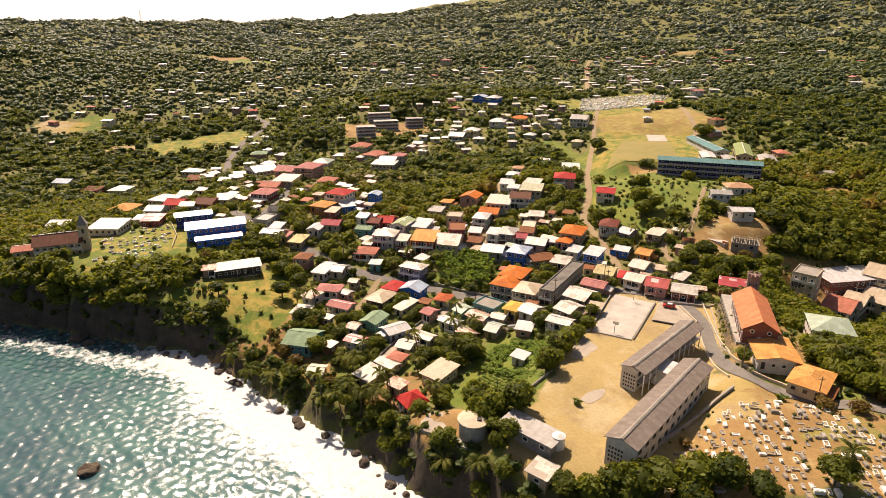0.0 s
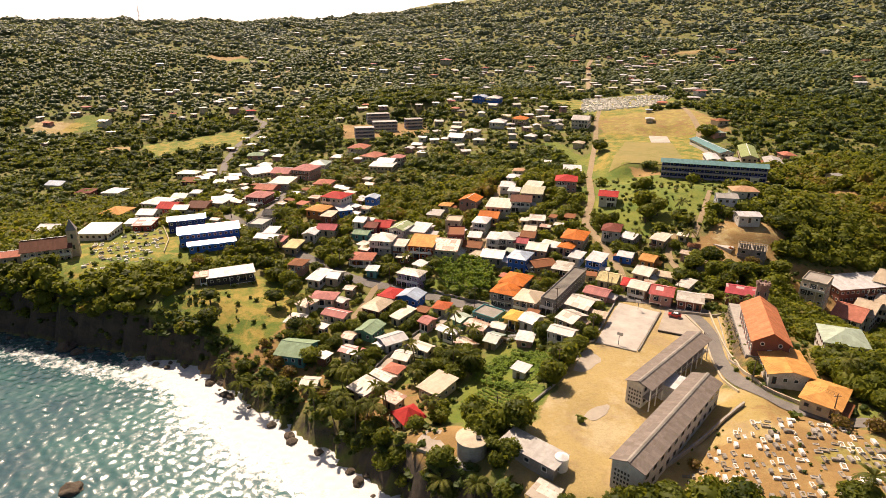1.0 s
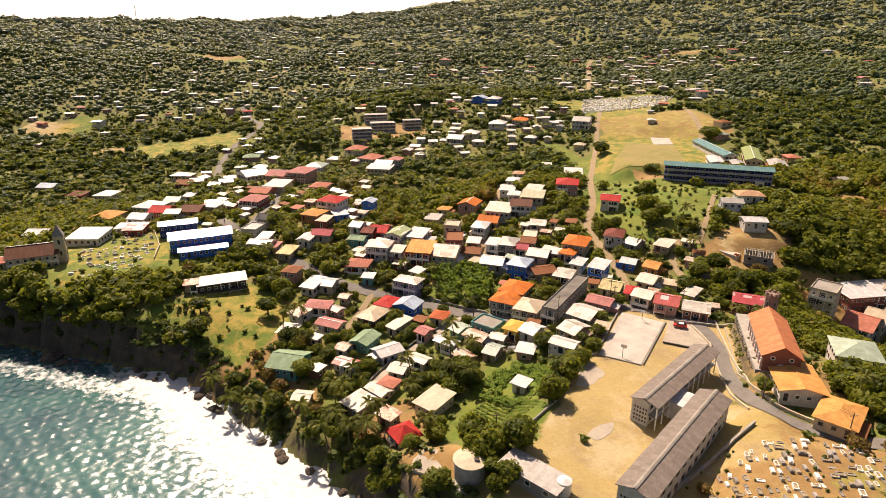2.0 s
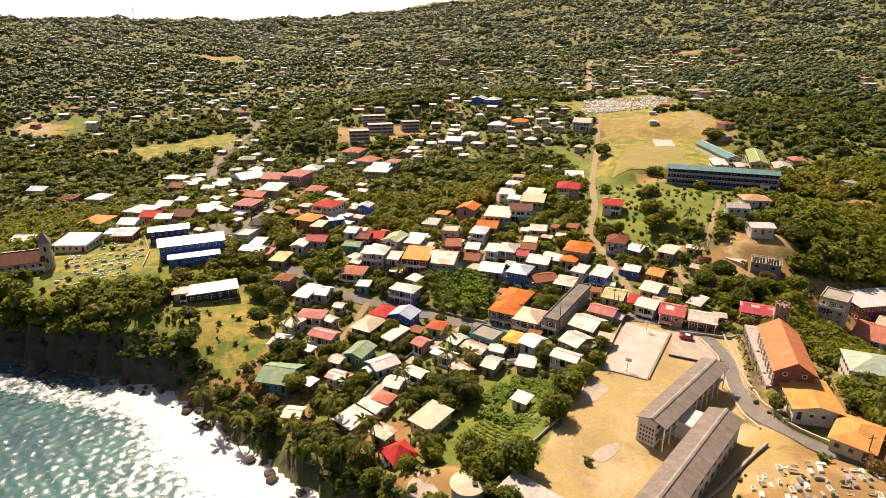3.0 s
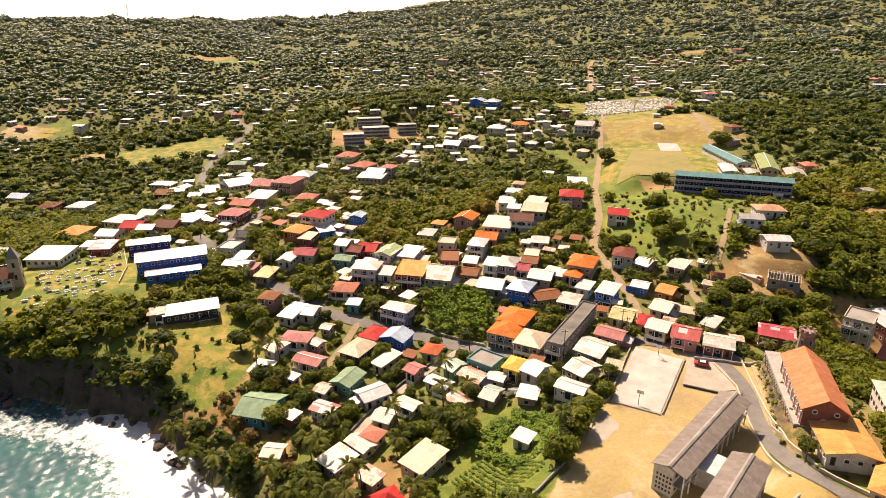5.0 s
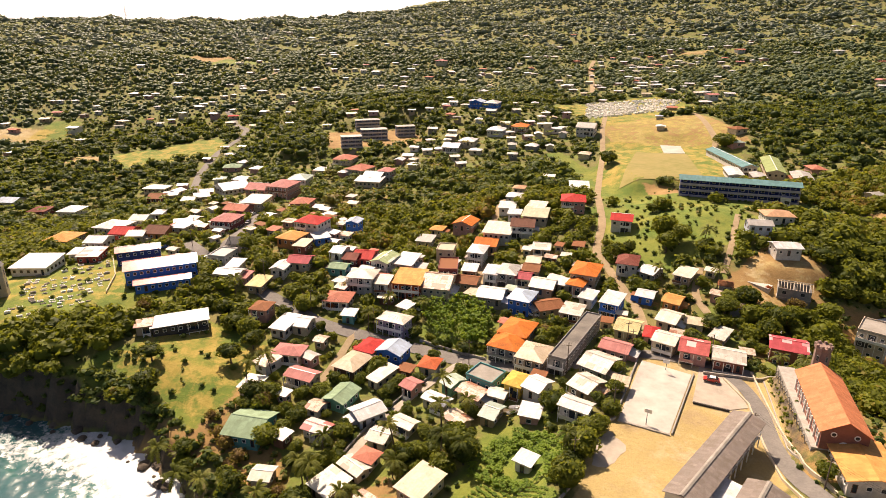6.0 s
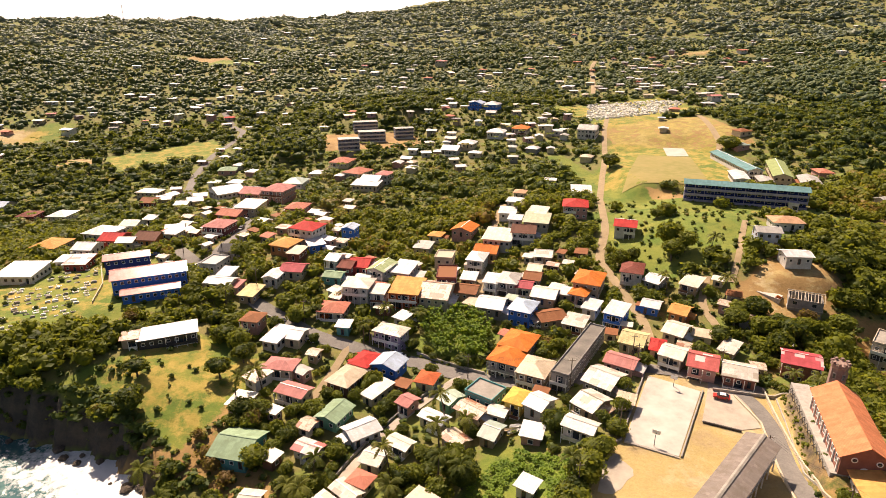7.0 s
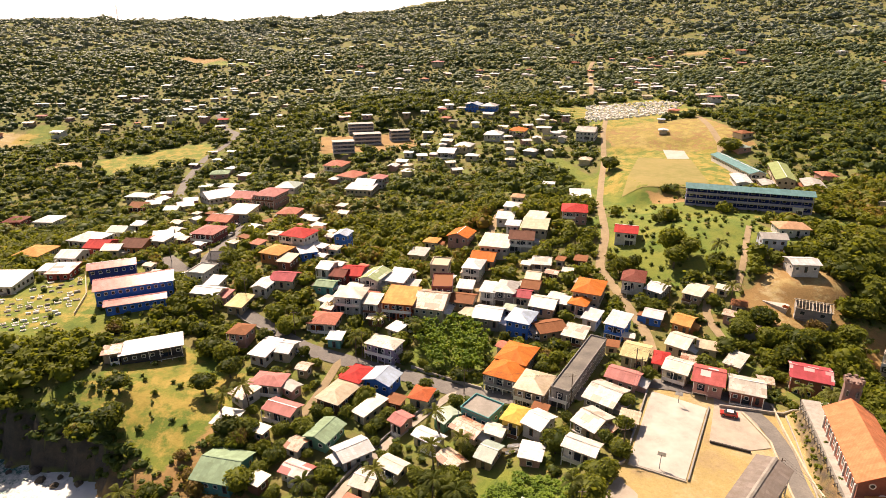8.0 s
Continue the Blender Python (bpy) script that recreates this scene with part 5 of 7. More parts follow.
# small houses strewn over the distant hillsides
random.seed(77)
for cx, cy, sx, sy, n in ((-250, 760, 200, 110, 8), (30, 900, 150, 130, 12), (230, 720, 70, 120, 22), (330, 980, 150, 160, 24), (-150, 1250, 300, 250, 10), (450, 1350, 300, 250, 12)):
    for i in range(n):
        x, y, k = random.gauss(cx, sx * 0.7), random.gauss(cy, sy * 0.7), random.uniform(7, 11)
        distant(x, y, random.choice((-25, -10, 10, 60, 80)), k * (1 + max(0, y - 900) / 2500), k * random.uniform(0.7, 0.9), 2.9, random.choice("hg"),
              random.choices(("white", "cream", "coral", "palegrey", "tan"), (6, 2, 1, 1, 1))[0], random.choice(("white", "cream", "tan")))
tagged(link_mesh("distant_houses", FAR_MESH["v"], FAR_MESH["f"], FAR_MESH["mats"], None, FAR_MESH["m"], FAR_MESH["uv"]),
       "scattered small pale-roofed houses on the far hillsides", "houses", kind="stuff")

# ---------------------------------------------------------------- larger buildings
def block_house(name, label, *a, **k):
    return house(*a, name=name, label=label, **k)


def school_block(x, y, turn, w, d, eave, gallery):
    """A long two-storey school range: pierced gable wall, open corridor on its east side, weathered sheet roof."""
    top = new("school_block")
    z = float(ground(x, y))
    top.location, top.rotation_euler = (x, y, z), (0, 0, radians(turn))
    tagged(top, "long weathered grey-roofed school range with white pierced gable walls", "school")
    _, rise = roof_part(w, d, eave, "f", "roof_schoolgrey", top, 0.5, 0.33)
    X, Y = w / 2, d / 2
    link_mesh("ridge_cap", [(-0.45, -Y - 0.52, rise - 0.02), (0, -Y - 0.52, rise + 0.16), (0.45, -Y - 0.52, rise - 0.02), (-0.45, Y + 0.52, rise - 0.02), (0, Y + 0.52, rise + 0.16), (0.45, Y + 0.52, rise - 0.02)],
              [(0, 1, 4, 3), (1, 2, 5, 4), (2, 1, 0), (3, 4, 5), (0, 3, 5, 2)], "roof_concrete", top).location.z = eave + 0.1
    if not gallery:
        wall_part(w, d, -2.5, eave, "f", rise, "wall_white", top)
    else:
        wall_part(w - 2.2, d, -2.5, eave, "f", rise * 0.72, "wall_white", top).location.x = -1.1
    n = int(d / 3.4)
    if gallery:
        boxes("floor_slab", [(X - 2.2, -Y, eave / 2 - 0.2, X, Y, eave / 2)], "concrete", top)
        for i in range(n + 1):
            yy = -Y + 0.15 + i * (d - 0.3) / n
            boxes("post", [(X - 0.25, yy - 0.12, -2.5, X, yy + 0.12, eave)], "trim_white", top)
        boxes("railing", [(X - 0.12, -Y, eave / 2 + 0.85, X - 0.04, Y, eave / 2 + 0.95), (X - 0.1, -Y, eave / 2 + 0.4, X - 0.06, Y, eave / 2 + 0.46)], "trim_white", top)
    for i in range(n):
        yy = -Y + (i + 0.5) * d / n
        for zz in (eave - 1.6, eave / 2 - 1.5):
            paned(1.6, 1.3, "wall_grey", top, X - 2.18 if gallery else X + 0.02, yy, zz, 90)
            paned(1.6, 1.3, "wall_grey", top, -X - 0.02, yy, zz, -90)
    for i in range(5):
        for k in range(4):
            boxes("vent_block", [(-X + 0.7 + i * 0.72, -Y - 0.06, 0.9 + k * 1.1, -X + 1.1 + i * 0.72, -Y + 0.05, 1.45 + k * 1.1)], "wall_dark", top)
    HOUSES.append((x, y, w, d, turn))
    return top


school_block(69.2, 147.6, -47, 6.4, 36.0, 6.5, True)
school_block(58.6, 121.4, -44.5, 6.9, 44.0, 6.7, False)
block_house("canopy", "white sheet canopy joining the two school ranges", 66.5, 139.0, -47, 4.9, 5.4, 4.7, "m", "white", "white", openings=False, pitch=0.05)
block_house("church_hall", "large church with a steep salmon gabled roof", 101.2, 159.8, -21.2, 9.0, 25.0, 4.7, "f", "salmon", "brick", pitch=0.65, openings=False)
block_house("presbytery", "yellow-roofed building below the church", 98.0, 143.4, -17, 10.2, 14.0, 3.9, "f", "tanorange", "white", pitch=0.24)
block_house("presbytery", "yellow hipped-roof annex beside the cemetery", 100.1, 129.3, -45, 8.0, 11.5, 3.6, "h", "tanorange", "cream", pitch=0.30)
block_house("house", "brick house with a crimson roof patched with white sheets", 116.2, 199.2, -29, 9.2, 8.4, 5.1, "g", "crimsonwhite", "brick", pitch=0.3)
block_house("apartment_house", "unfinished grey concrete block of three storeys", 149.4, 207.6, -45, 8.0, 10.5, 10, "c", "concrete", "stone")
block_house("warehouse", "wide shed with a bright white low-pitched roof", 173.5, 218.1, 7, 24.4, 11.4, 4.8, "m", "white", "brick")
block_house("shop_house", "rusty red-roofed shop house", 160.5, 201.0, -50, 9.0, 15.0, 6, "g", "coral", "white")
block_house("shop_house", "long tan-roofed shop house", 169.5, 205.0, -50, 6.5, 17.0, 6, "g", "tan", "white")
block_house("house", "pale green hipped-roof house of two storeys", 123.8, 157.6, -24, 10.6, 11.5, 5.8, "h", "palegreen", "white")
block_house("house", "tan-roofed house in the valley", 181.0, 208.0, -50, 9.0, 16.0, 6, "g", "tan", "cream")
block_house("house", "tan-roofed house in the valley", 188.0, 219.0, -50, 8.0, 16.0, 6, "g", "tan", "cream")
block_house("house", "white two-storey house with a grey gabled roof", 140.3, 264.6, -14, 8.2, 6.8, 4.9, "g", "palegrey", "whiteblue")
block_house("house", "white house on short stilts above bare earth", 141.8, 247.9, -8, 8.6, 7.0, 4.2, "g", "white", "white", pitch=0.25)
block_house("house", "peach hipped-roof house with a wide veranda", 154.0, 275.6, -12, 10.8, 8.6, 3.5, "h", "peach", "white")
block_house("shed", "long pale-roofed shed at the cliff top", 26.4, 118.3, -45, 13.8, 5.0, 2.7, "m", "palegrey", "grey", close=False)
block_house("hut", "small weathered hut among trees", 27.0, 108.0, -42, 4.6, 4.6, 2.5, "m", "patchwhite", "tan", close=False)
block_house("school", "blue and white school block with a rose-pink roof", -104.2, 277.6, 21, 15.4, 7.0, 5.6, "g", "rose", "navy", pitch=0.32)
block_house("school", "large blue school building with a glossy rose-pink roof and two storeys", -88.7, 260.2, 21, 24.0, 11.0, 6.2, "g", "rose", "blue", pitch=0.30)
block_house("school", "low blue school wing with a rose-pink roof", -84.5, 250.0, 20, 18.0, 5.0, 3.4, "g", "rose", "blue", pitch=0.34)
block_house("shed", "long dark shed with a bright white roof", -70.4, 225.5, 20, 16.5, 7.0, 3.2, "m", "white", "dark")
block_house("shed", "small lean-to with a rusty patched roof", -80.4, 222.0, 15, 4.2, 4.4, 3.0, "m", "patchrust", "tan")
block_house("church", "cream stone church with a brown gabled roof", -148.0, 244.6, 21, 17.0, 10.0, 5.0, "g", "brown", "stone", pitch=0.62)
block_house("church_annex", "low annex with a red roof", -160.0, 240.2, 21, 7.0, 7.5, 4.0, "g", "coral", "stone")
block_house("sports_pavilion", "green-roofed hall beside the playing field", 204.4, 366.5, -24.8, 8.5, 42.0, 4.8, "f", "olivegreen", "cream")
block_house("classroom_block", "long low classroom block with a teal roof", 191.4, 388.0, -4.5, 8.0, 52.0, 4.6, "f", "teal", "white")
block_house("classroom_block", "low white classroom block", 176.8, 355.5, -18, 7.0, 20.0, 3.8, "f", "white", "white", pitch=0.2)
block_house("classroom_block", "low white classroom block", 185.6, 347.0, -18, 6.0, 12.0, 3.8, "f", "palegrey", "cream", pitch=0.2)
block_house("classroom_block", "low white classroom block", 207.5, 344.5, -24, 8.5, 16.0, 3.9, "f", "palegrey", "cream", pitch=0.28)


def storey_block(x, y, turn, w, d, eave, floors, roof, wall, slab, name, label, kind="m"):
    """A long block with a gallery on each floor: slabs, posts and shaded walls behind."""
    top = new(name)
    z = float(ground(x, y))
    top.location, top.rotation_euler = (x, y, z), (0, 0, radians(turn))
    tagged(top, label, "building")
    X, Y, fh = w / 2, d / 2, eave / floors
    wall_part(w, d - 2.4, -2.5, eave, "c", 0, "wall_" + wall, top).location.y = 1.2
    for k in range(floors):
        boxes("gallery_slab", [(-X - 0.1, -Y, k * fh - 0.15, X + 0.1, -Y + 2.4, k * fh + 0.15)], "concrete", top)
        boxes("parapet", [(-X, -Y, k * fh + 0.15, X, -Y + 0.15, k * fh + 1.05)], "wall_" + slab, top)
    n = max(3, int(w / 4))
    for i in range(n + 1):
        px = -X + i * w / n
        boxes("column", [(px - 0.12, -Y - 0.02, -2.5, px + 0.12, -Y + 0.22, eave)], "wall_" + slab, top)
    for k in range(floors):
        for i in range(n):
            paned(1.6, 1.2, "trim_white", top, -X + (i + 0.5) * w / n, -Y + 2.36, k * fh + 1.8)
    for k in range(floors):
        for sx, a in ((-X - 0.02, -90), (X + 0.02, 90)):
            paned(1.6, 1.2, "trim_white", top, sx, 1.0, k * fh + 1.8, a)
    if kind == "c":
        boxes("roof", [(-X - 0.3, -Y - 0.3, eave, X + 0.3, Y + 0.3, eave + 0.3)], "roof_" + roof, top)
    else:
        roof_part(w, d, eave, kind, "roof_" + roof, top, 0.8, 0.35)
    HOUSES.append((x, y, w, d, turn))
    return top


storey_block(159.8, 318.6, -22, 51.5, 8.0, 8.3, 3, "teal", "navy", "mauve", "school_building", "long three-storey navy school building with a teal roof", "g")
for x, y, w, d in ((-31, 543, 19, 9), (-23, 497, 19, 9), (0, 511, 14, 8), (-37, 468, 14, 8)):
    storey_block(x, y, 12, w, d, 7.6, 3, "palegrey", "slateblue", "white", "apartment_block", "grey-blue three-storey apartment block under construction", "c")

# church tower with a pointed spire
top = new("church_tower")
top.location, top.rotation_euler = (-138.6, 246.6, float(ground(-138.6, 246.6))), (0, 0, radians(21))
tagged(top, "slim square stone church tower with a pointed spire", "tower")
boxes("shaft", [(-1.8, -1.8, -1, 1.8, 1.8, 11.0)], "wall_stone", top)
link_mesh("spire", [(-2, -2, 11), (2, -2, 11), (2, 2, 11), (-2, 2, 11), (0, 0, 15.5)], [(0, 1, 4), (1, 2, 4), (2, 3, 4), (3, 0, 4), (3, 2, 1, 0)], "wall_grey", top)
for a in (0, 90, -90):
    for zz in (4.0, 8.6):
        put("window", window_mesh(0.9, 1.9, "wall_grey"), top, 1.82 * math.sin(radians(a)), -1.82 * math.cos(radians(a)), zz, a)

# round battlemented turret behind the church
top = new("turret")
top.location = (108.7, 175.6, 18.6)
tagged(top, "round weathered pink turret with a broken parapet", "tower")
tube("shaft", [(0, 0, -1), (0, 0, 13.0), (0, 0, 13.5), (0, 0, 14.1)], [2.1, 1.85, 2.1, 2.1], "wall_palebrick", top, 8)
for i in range(8):
    a = 2 * math.pi * i / 8
    boxes("merlon", [(1.75 * math.cos(a) - 0.32, 1.75 * math.sin(a) - 0.32, 14.1, 1.75 * math.cos(a) + 0.32, 1.75 * math.sin(a) + 0.32, 14.7)], "wall_palebrick", top)
for a in (0, -60, 60):
    put("window", window_mesh(0.7, 1.5, "wall_grey"), top, 1.92 * math.sin(radians(a)), -1.92 * math.cos(radians(a)), 11.2, a)

# water tank on its round apron
top = new("water_tank")
top.location = (13.3, 124.7, 12.6)
tagged(top, "round concrete water tank with a shallow cone roof", "tank")
tube("shell", [(0, 0, -4), (0, 0, 4.6)], [3.6, 3.6], "concrete", top, 24)
tube("roof", [(0, 0, 4.6), (0, 0, 4.8), (0, 0, 5.5)], [3.95, 3.95, 0.4], "wall_cream", top, 24)
boxes("hatch", [(0.8, -1.6, 5.0, 1.9, -0.7, 5.5)], "wall_dark", top)
tube("apron", [(0, 0, -4), (0, 0, 0.0)], [5.4, 5.4], "concrete", top, 28)
top = new("small_tank")
top.location = (32.0, 114.6, float(ground(32, 114.6)))
tagged(top, "small round white water tank beside the shed", "tank")
tube("shell", [(0, 0, -1), (0, 0, 3.0)], [1.5, 1.5], "trim_white", top, 16)
tube("roof", [(0, 0, 3.0), (0, 0, 3.7)], [1.6, 0.2], "trim_white", top, 16)

# ---------------------------------------------------------------- house without a finished roof
top = new("unfinished_house")
x, y = 135.3, 229.0
top.location, top.rotation_euler = (x, y, float(ground(x, y)) + 0.6), (0, 0, radians(-30))
tagged(top, "unfinished grey house with bare timber rafters", "house")
for r in ((-5, -3.5, 5, -3.2), (-5, 3.2, 5, 3.5), (-5, -3.2, -4.7, 3.2), (4.7, -3.2, 5, 3.2), (-0.15, -3.2, 0.15, 3.2)):
    boxes("wall", [(r[0], r[1], -3, r[2], r[3], 3.0)], "wall_grey", top)
boxes("floor_slab", [(-5.2, -3.7, -0.3, 5.2, 3.7, -0.1)], "concrete", top)
for i in range(12):
    px = -5.2 + i * 10.4 / 11
    for s in (-1, 1):
        v = [(px - 0.07, s * 4.0, 2.95), (px + 0.07, s * 4.0, 2.95), (px + 0.07, 0, 4.6), (px - 0.07, 0, 4.6)]
        v += [(p, q, z + 0.2) for p, q, z in v]
        link_mesh("rafter", v, [(3, 2, 1, 0), (4, 5, 6, 7), (0, 1, 5, 4), (1, 2, 6, 5), (2, 3, 7, 6), (3, 0, 4, 7)], "wall_cream", top)
boxes("ridge_beam", [(-5.4, -0.08, 4.55, 5.4, 0.08, 4.85)], "wall_cream", top)
for px in (-3, 2.5):
    put("window_opening", window_mesh(1.4, 1.3, "concrete"), top, px, -3.52, 1.6)
HOUSES.append((x, y, 11, 9, -30))



# added glowing sheet, far behind everything, that whitens the low sky over the hills
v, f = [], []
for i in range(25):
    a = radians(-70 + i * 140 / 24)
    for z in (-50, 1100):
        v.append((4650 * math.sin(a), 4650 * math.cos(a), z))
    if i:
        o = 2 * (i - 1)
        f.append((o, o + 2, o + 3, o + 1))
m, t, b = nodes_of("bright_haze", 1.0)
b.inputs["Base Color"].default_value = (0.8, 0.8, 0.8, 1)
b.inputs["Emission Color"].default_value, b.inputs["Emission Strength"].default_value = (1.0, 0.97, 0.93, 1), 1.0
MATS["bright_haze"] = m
tagged(link_mesh("backdrop", v, f, "bright_haze"), "added glowing white sheet standing in for the bright sky", "sky", kind="structure")

# buttresses and round windows of the church
church = [o for o in bpy.data.objects if o.name.startswith("church_hall")][0]
for i in range(8):
    yy = -11.6 + i * 3.3
    for s in (-1, 1):
        boxes("buttress", [(s * 4.62 - 0.16, yy - 0.16, -0.4, s * 4.62 + 0.16, yy + 0.16, 3.3)], "trim_white", church)
    if i < 7:
        paned(0.9, 2.0, "trim_white", church, -4.52, yy + 1.65, 2.3, -90)
        paned(0.9, 2.0, "trim_white", church, 4.52, yy + 1.65, 2.3, 90)
for px, zz, r in ((-2.2, 4.1, 0.62), (2.2, 4.1, 0.62), (0, 1.6, 1.0)):
    ring = []
    for k in range(16):
        a = 2 * math.pi * k / 16
        for q in (r, r * 0.66):
            ring += [(px + q * math.cos(a), -12.62, zz + q * math.sin(a)), (px + q * math.cos(a), -12.46, zz + q * math.sin(a))]
    f = []
    for k in range(16):
        o, n = 4 * k, 4 * ((k + 1) % 16)
        f += [(o, o + 2, n + 2, n), (o, n, n + 1, o + 1), (o + 2, o + 3, n + 3, n + 2)]
    link_mesh("round_window", ring + [(px, -12.52, zz)], f + [(4 * k + 2, 64, 4 * ((k + 1) % 16) + 2) for k in range(16)], ["trim_white", "glass_dark"], church, [0] * 48 + [1] * 16)

# radio mast on the far ridge
top = new("radio_mast")
x, y = on_hills(-805, 1957)
top.location = (x, y, float(ground(x, y)))
tagged(top, "tall thin lattice radio mast on the far ridge", "mast")
for a in range(3):
    q = (math.cos(a * 2.094), math.sin(a * 2.094))
    tube("leg", [(2.4 * q[0], 2.4 * q[1], -2), (0.6 * q[0], 0.6 * q[1], 40)], [0.35, 0.22], "wall_grey", top, 5)
for k in range(7):
    s = 2.3 - 0.23 * k
    boxes("crosspiece", [(-s * 0.8, -s * 0.8, 3 + 5.6 * k, s * 0.8, s * 0.8, 3.3 + 5.6 * k)], "wall_grey", top)

# ---------------------------------------------------------------- trees
ROAD_PTS = [(np.array(line), width) for line, width in ROAD_LINES]
HOUSE_ARR = np.array([(x, y, w, d, math.cos(radians(a)), math.sin(radians(a))) for x, y, w, d, a in HOUSES])


CLEARED = [(12, 139, 5.5), (30, 158, 5), (69, 180, 12), (62, 171, 6), (84, 182, 7), (12.5, 121.5, 5.6), (4.5, 128.0, 4.6), (27, 107.5, 4.0)]      # kept free of trees: x, y, radius


def free_of_things(x, y, r, lead=4.0, steps=2):
    """Whether circles at x, y stay clear of houses (and of the strip in front of them) and of roads."""
    ok = np.ones(len(x), bool)
    for cx, cy, q in CLEARED:
        ok &= np.hypot(x - cx, y - cy) > q
    for hx, hy, w, d, c, s in HOUSE_ARR:
        for shift in np.linspace(0.0, lead, steps if lead else 1):
            dx, dy = x - hx, y - hy + shift
            u, v = np.abs(dx * c + dy * s) - w / 2, np.abs(dy * c - dx * s) - d / 2
            ok &= np.hypot(np.maximum(u, 0), np.maximum(v, 0)) > r
    for line, width in ROAD_PTS:
        for px, py in line[::2]:
            ok &= np.hypot(x - px, y - py) > r * 0.8 + width / 2
    return ok


def ico(level):
    bm = bmesh.new()
    bmesh.ops.create_icosphere(bm, subdivisions=level, radius=1.0)
    v = np.array([p.co[:] for p in bm.verts])
    f = np.array([[q.index for q in p.verts] for p in bm.faces])
    bm.free()
    return v, f


def crown(rng, leaves, size, lobes, squash, core_level):
    """A crown of radius about 1: lobes of many leaf sprays round a dark core. Returns vertices and triangles."""
    v, f = ico(core_level)
    core = v * (0.58 + 0.18 * rng.random((len(v), 1)))
    centres = rng.normal(size=(lobes, 3))
    centres /= np.linalg.norm(centres, axis=1)[:, None]
    centres[:, 2] = np.abs(centres[:, 2]) * 0.9 - 0.15
    centres *= rng.uniform(0.45, 0.66, (lobes, 1))
    which = rng.integers(0, lobes, leaves)
    n = rng.normal(size=(leaves, 3))
    n /= np.linalg.norm(n, axis=1)[:, None]
    n = n + 0.7 * centres[which] + np.array([0, 0, 0.25])
    n /= np.linalg.norm(n, axis=1)[:, None]
    p = centres[which] + n * rng.uniform(0.30, 0.46, (leaves, 1))
    n = n + rng.normal(scale=0.45, size=n.shape)
    n /= np.linalg.norm(n, axis=1)[:, None]
    a = np.cross(n, rng.normal(size=n.shape))
    a /= np.linalg.norm(a, axis=1)[:, None]
    b = np.cross(n, a)
    s = size * rng.uniform(0.6, 1.3, (leaves, 1))
    k = s * rng.uniform(0.45, 0.8, (leaves, 1))
    quad = np.stack([p - a * s, p - b * k + n * s * 0.15, p + a * s, p + b * k + n * s * 0.15], 1).reshape(-1, 3)
    i = np.arange(leaves)[:, None] * 4 + len(core)
    tri = np.concatenate([i + np.array([0, 1, 2]), i + np.array([0, 2, 3])])
    co = np.concatenate([core, quad])
    co[:, 2] *= squash
    return co, np.concatenate([f, tri])


rng = np.random.default_rng(5)
CROWNS = []
for i in range(7):
    co, tri = crown(rng, 760, 0.118, 13 + i, (0.72, 0.85, 0.95, 0.7, 1.05, 0.8, 0.9)[i], 2)
    ob = big_mesh("crown", co, tri, "leaf", False, np.full(len(co), 0.4))
    CROWNS.append(ob.data)
    bpy.data.objects.remove(ob)
DRY, FLAME = [], []
for made, mat, n in ((DRY, "leaf_dry", 2), (FLAME, "leaf_flame", 1)):
    for i in range(n):
        co, tri = crown(rng, 330, 0.12, 15, 0.85, 1)
        ob = big_mesh("crown", co, tri, mat, False, np.full(len(co), 0.4))
        made.append(ob.data)
        bpy.data.objects.remove(ob)
TRUNKS = []
for i in range(3):
    parts_v, parts_f = [], []

    def limb(a, c, r0, r1):
        o = len(parts_v)
        for pt, r in ((a, r0), (c, r1)):
            for k in range(6):
                ang = 2 * math.pi * k / 6
                parts_v.append((pt[0] + r * math.cos(ang), pt[1] + r * math.sin(ang), pt[2]))
        parts_f.extend([(o + k, o + (k + 1) % 6, o + 6 + (k + 1) % 6, o + 6 + k) for k in range(6)])

    lean = (0.06 * (i - 1), 0.05)
    limb((0, 0, -0.25), (lean[0], lean[1], 0.45), 0.075, 0.05)
    for k in range(4):
        a = 1.3 * i + k * 1.6
        limb((lean[0], lean[1], 0.42), (lean[0] + 0.38 * math.cos(a), lean[1] + 0.38 * math.sin(a), 0.8), 0.04, 0.015)
    ob = link_mesh("trunk", parts_v, parts_f, "bark")
    TRUNKS.append(ob.data)
    bpy.data.objects.remove(ob)

# coconut palm: crown of drooping fronds, each a folded strip of leaflets
pv, pf = [], []
for k in range(15):
    a = 2 * math.pi * k / 15 + 0.3 * math.sin(k * 5.1)
    up = 0.55 * math.sin(k * 2.4) + 0.55
    rad = Vector((math.cos(a), math.sin(a), 0))
    side = Vector((-math.sin(a), math.cos(a), 0))
    spine = [rad * (0.30 * j) + Vector((0, 0, up * 0.30 * j - 0.034 * j * j)) for j in range(9)]
    for j in range(8):
        for sgn in (-1, 1):
            o = len(pv)
            wd = 0.40 * math.sin(math.pi * (j + 1) / 10.0) + 0.05
            pv += [tuple(spine[j]), tuple(spine[j + 1]), tuple(spine[j + 1] + side * sgn * wd + rad * 0.12 - Vector((0, 0, wd * 0.35))),
                   tuple(spine[j] + side * sgn * wd * 0.9 + rad * 0.22 - Vector((0, 0, wd * 0.6)))]
            pf.append((o, o + 1, o + 2, o + 3) if sgn > 0 else (o + 3, o + 2, o + 1, o))
ob = big_mesh("fronds", np.array(pv), np.array(pf), "leaf_palm", False, np.full(len(pv), 0.45))
FRONDS = ob.data
bpy.data.objects.remove(ob)
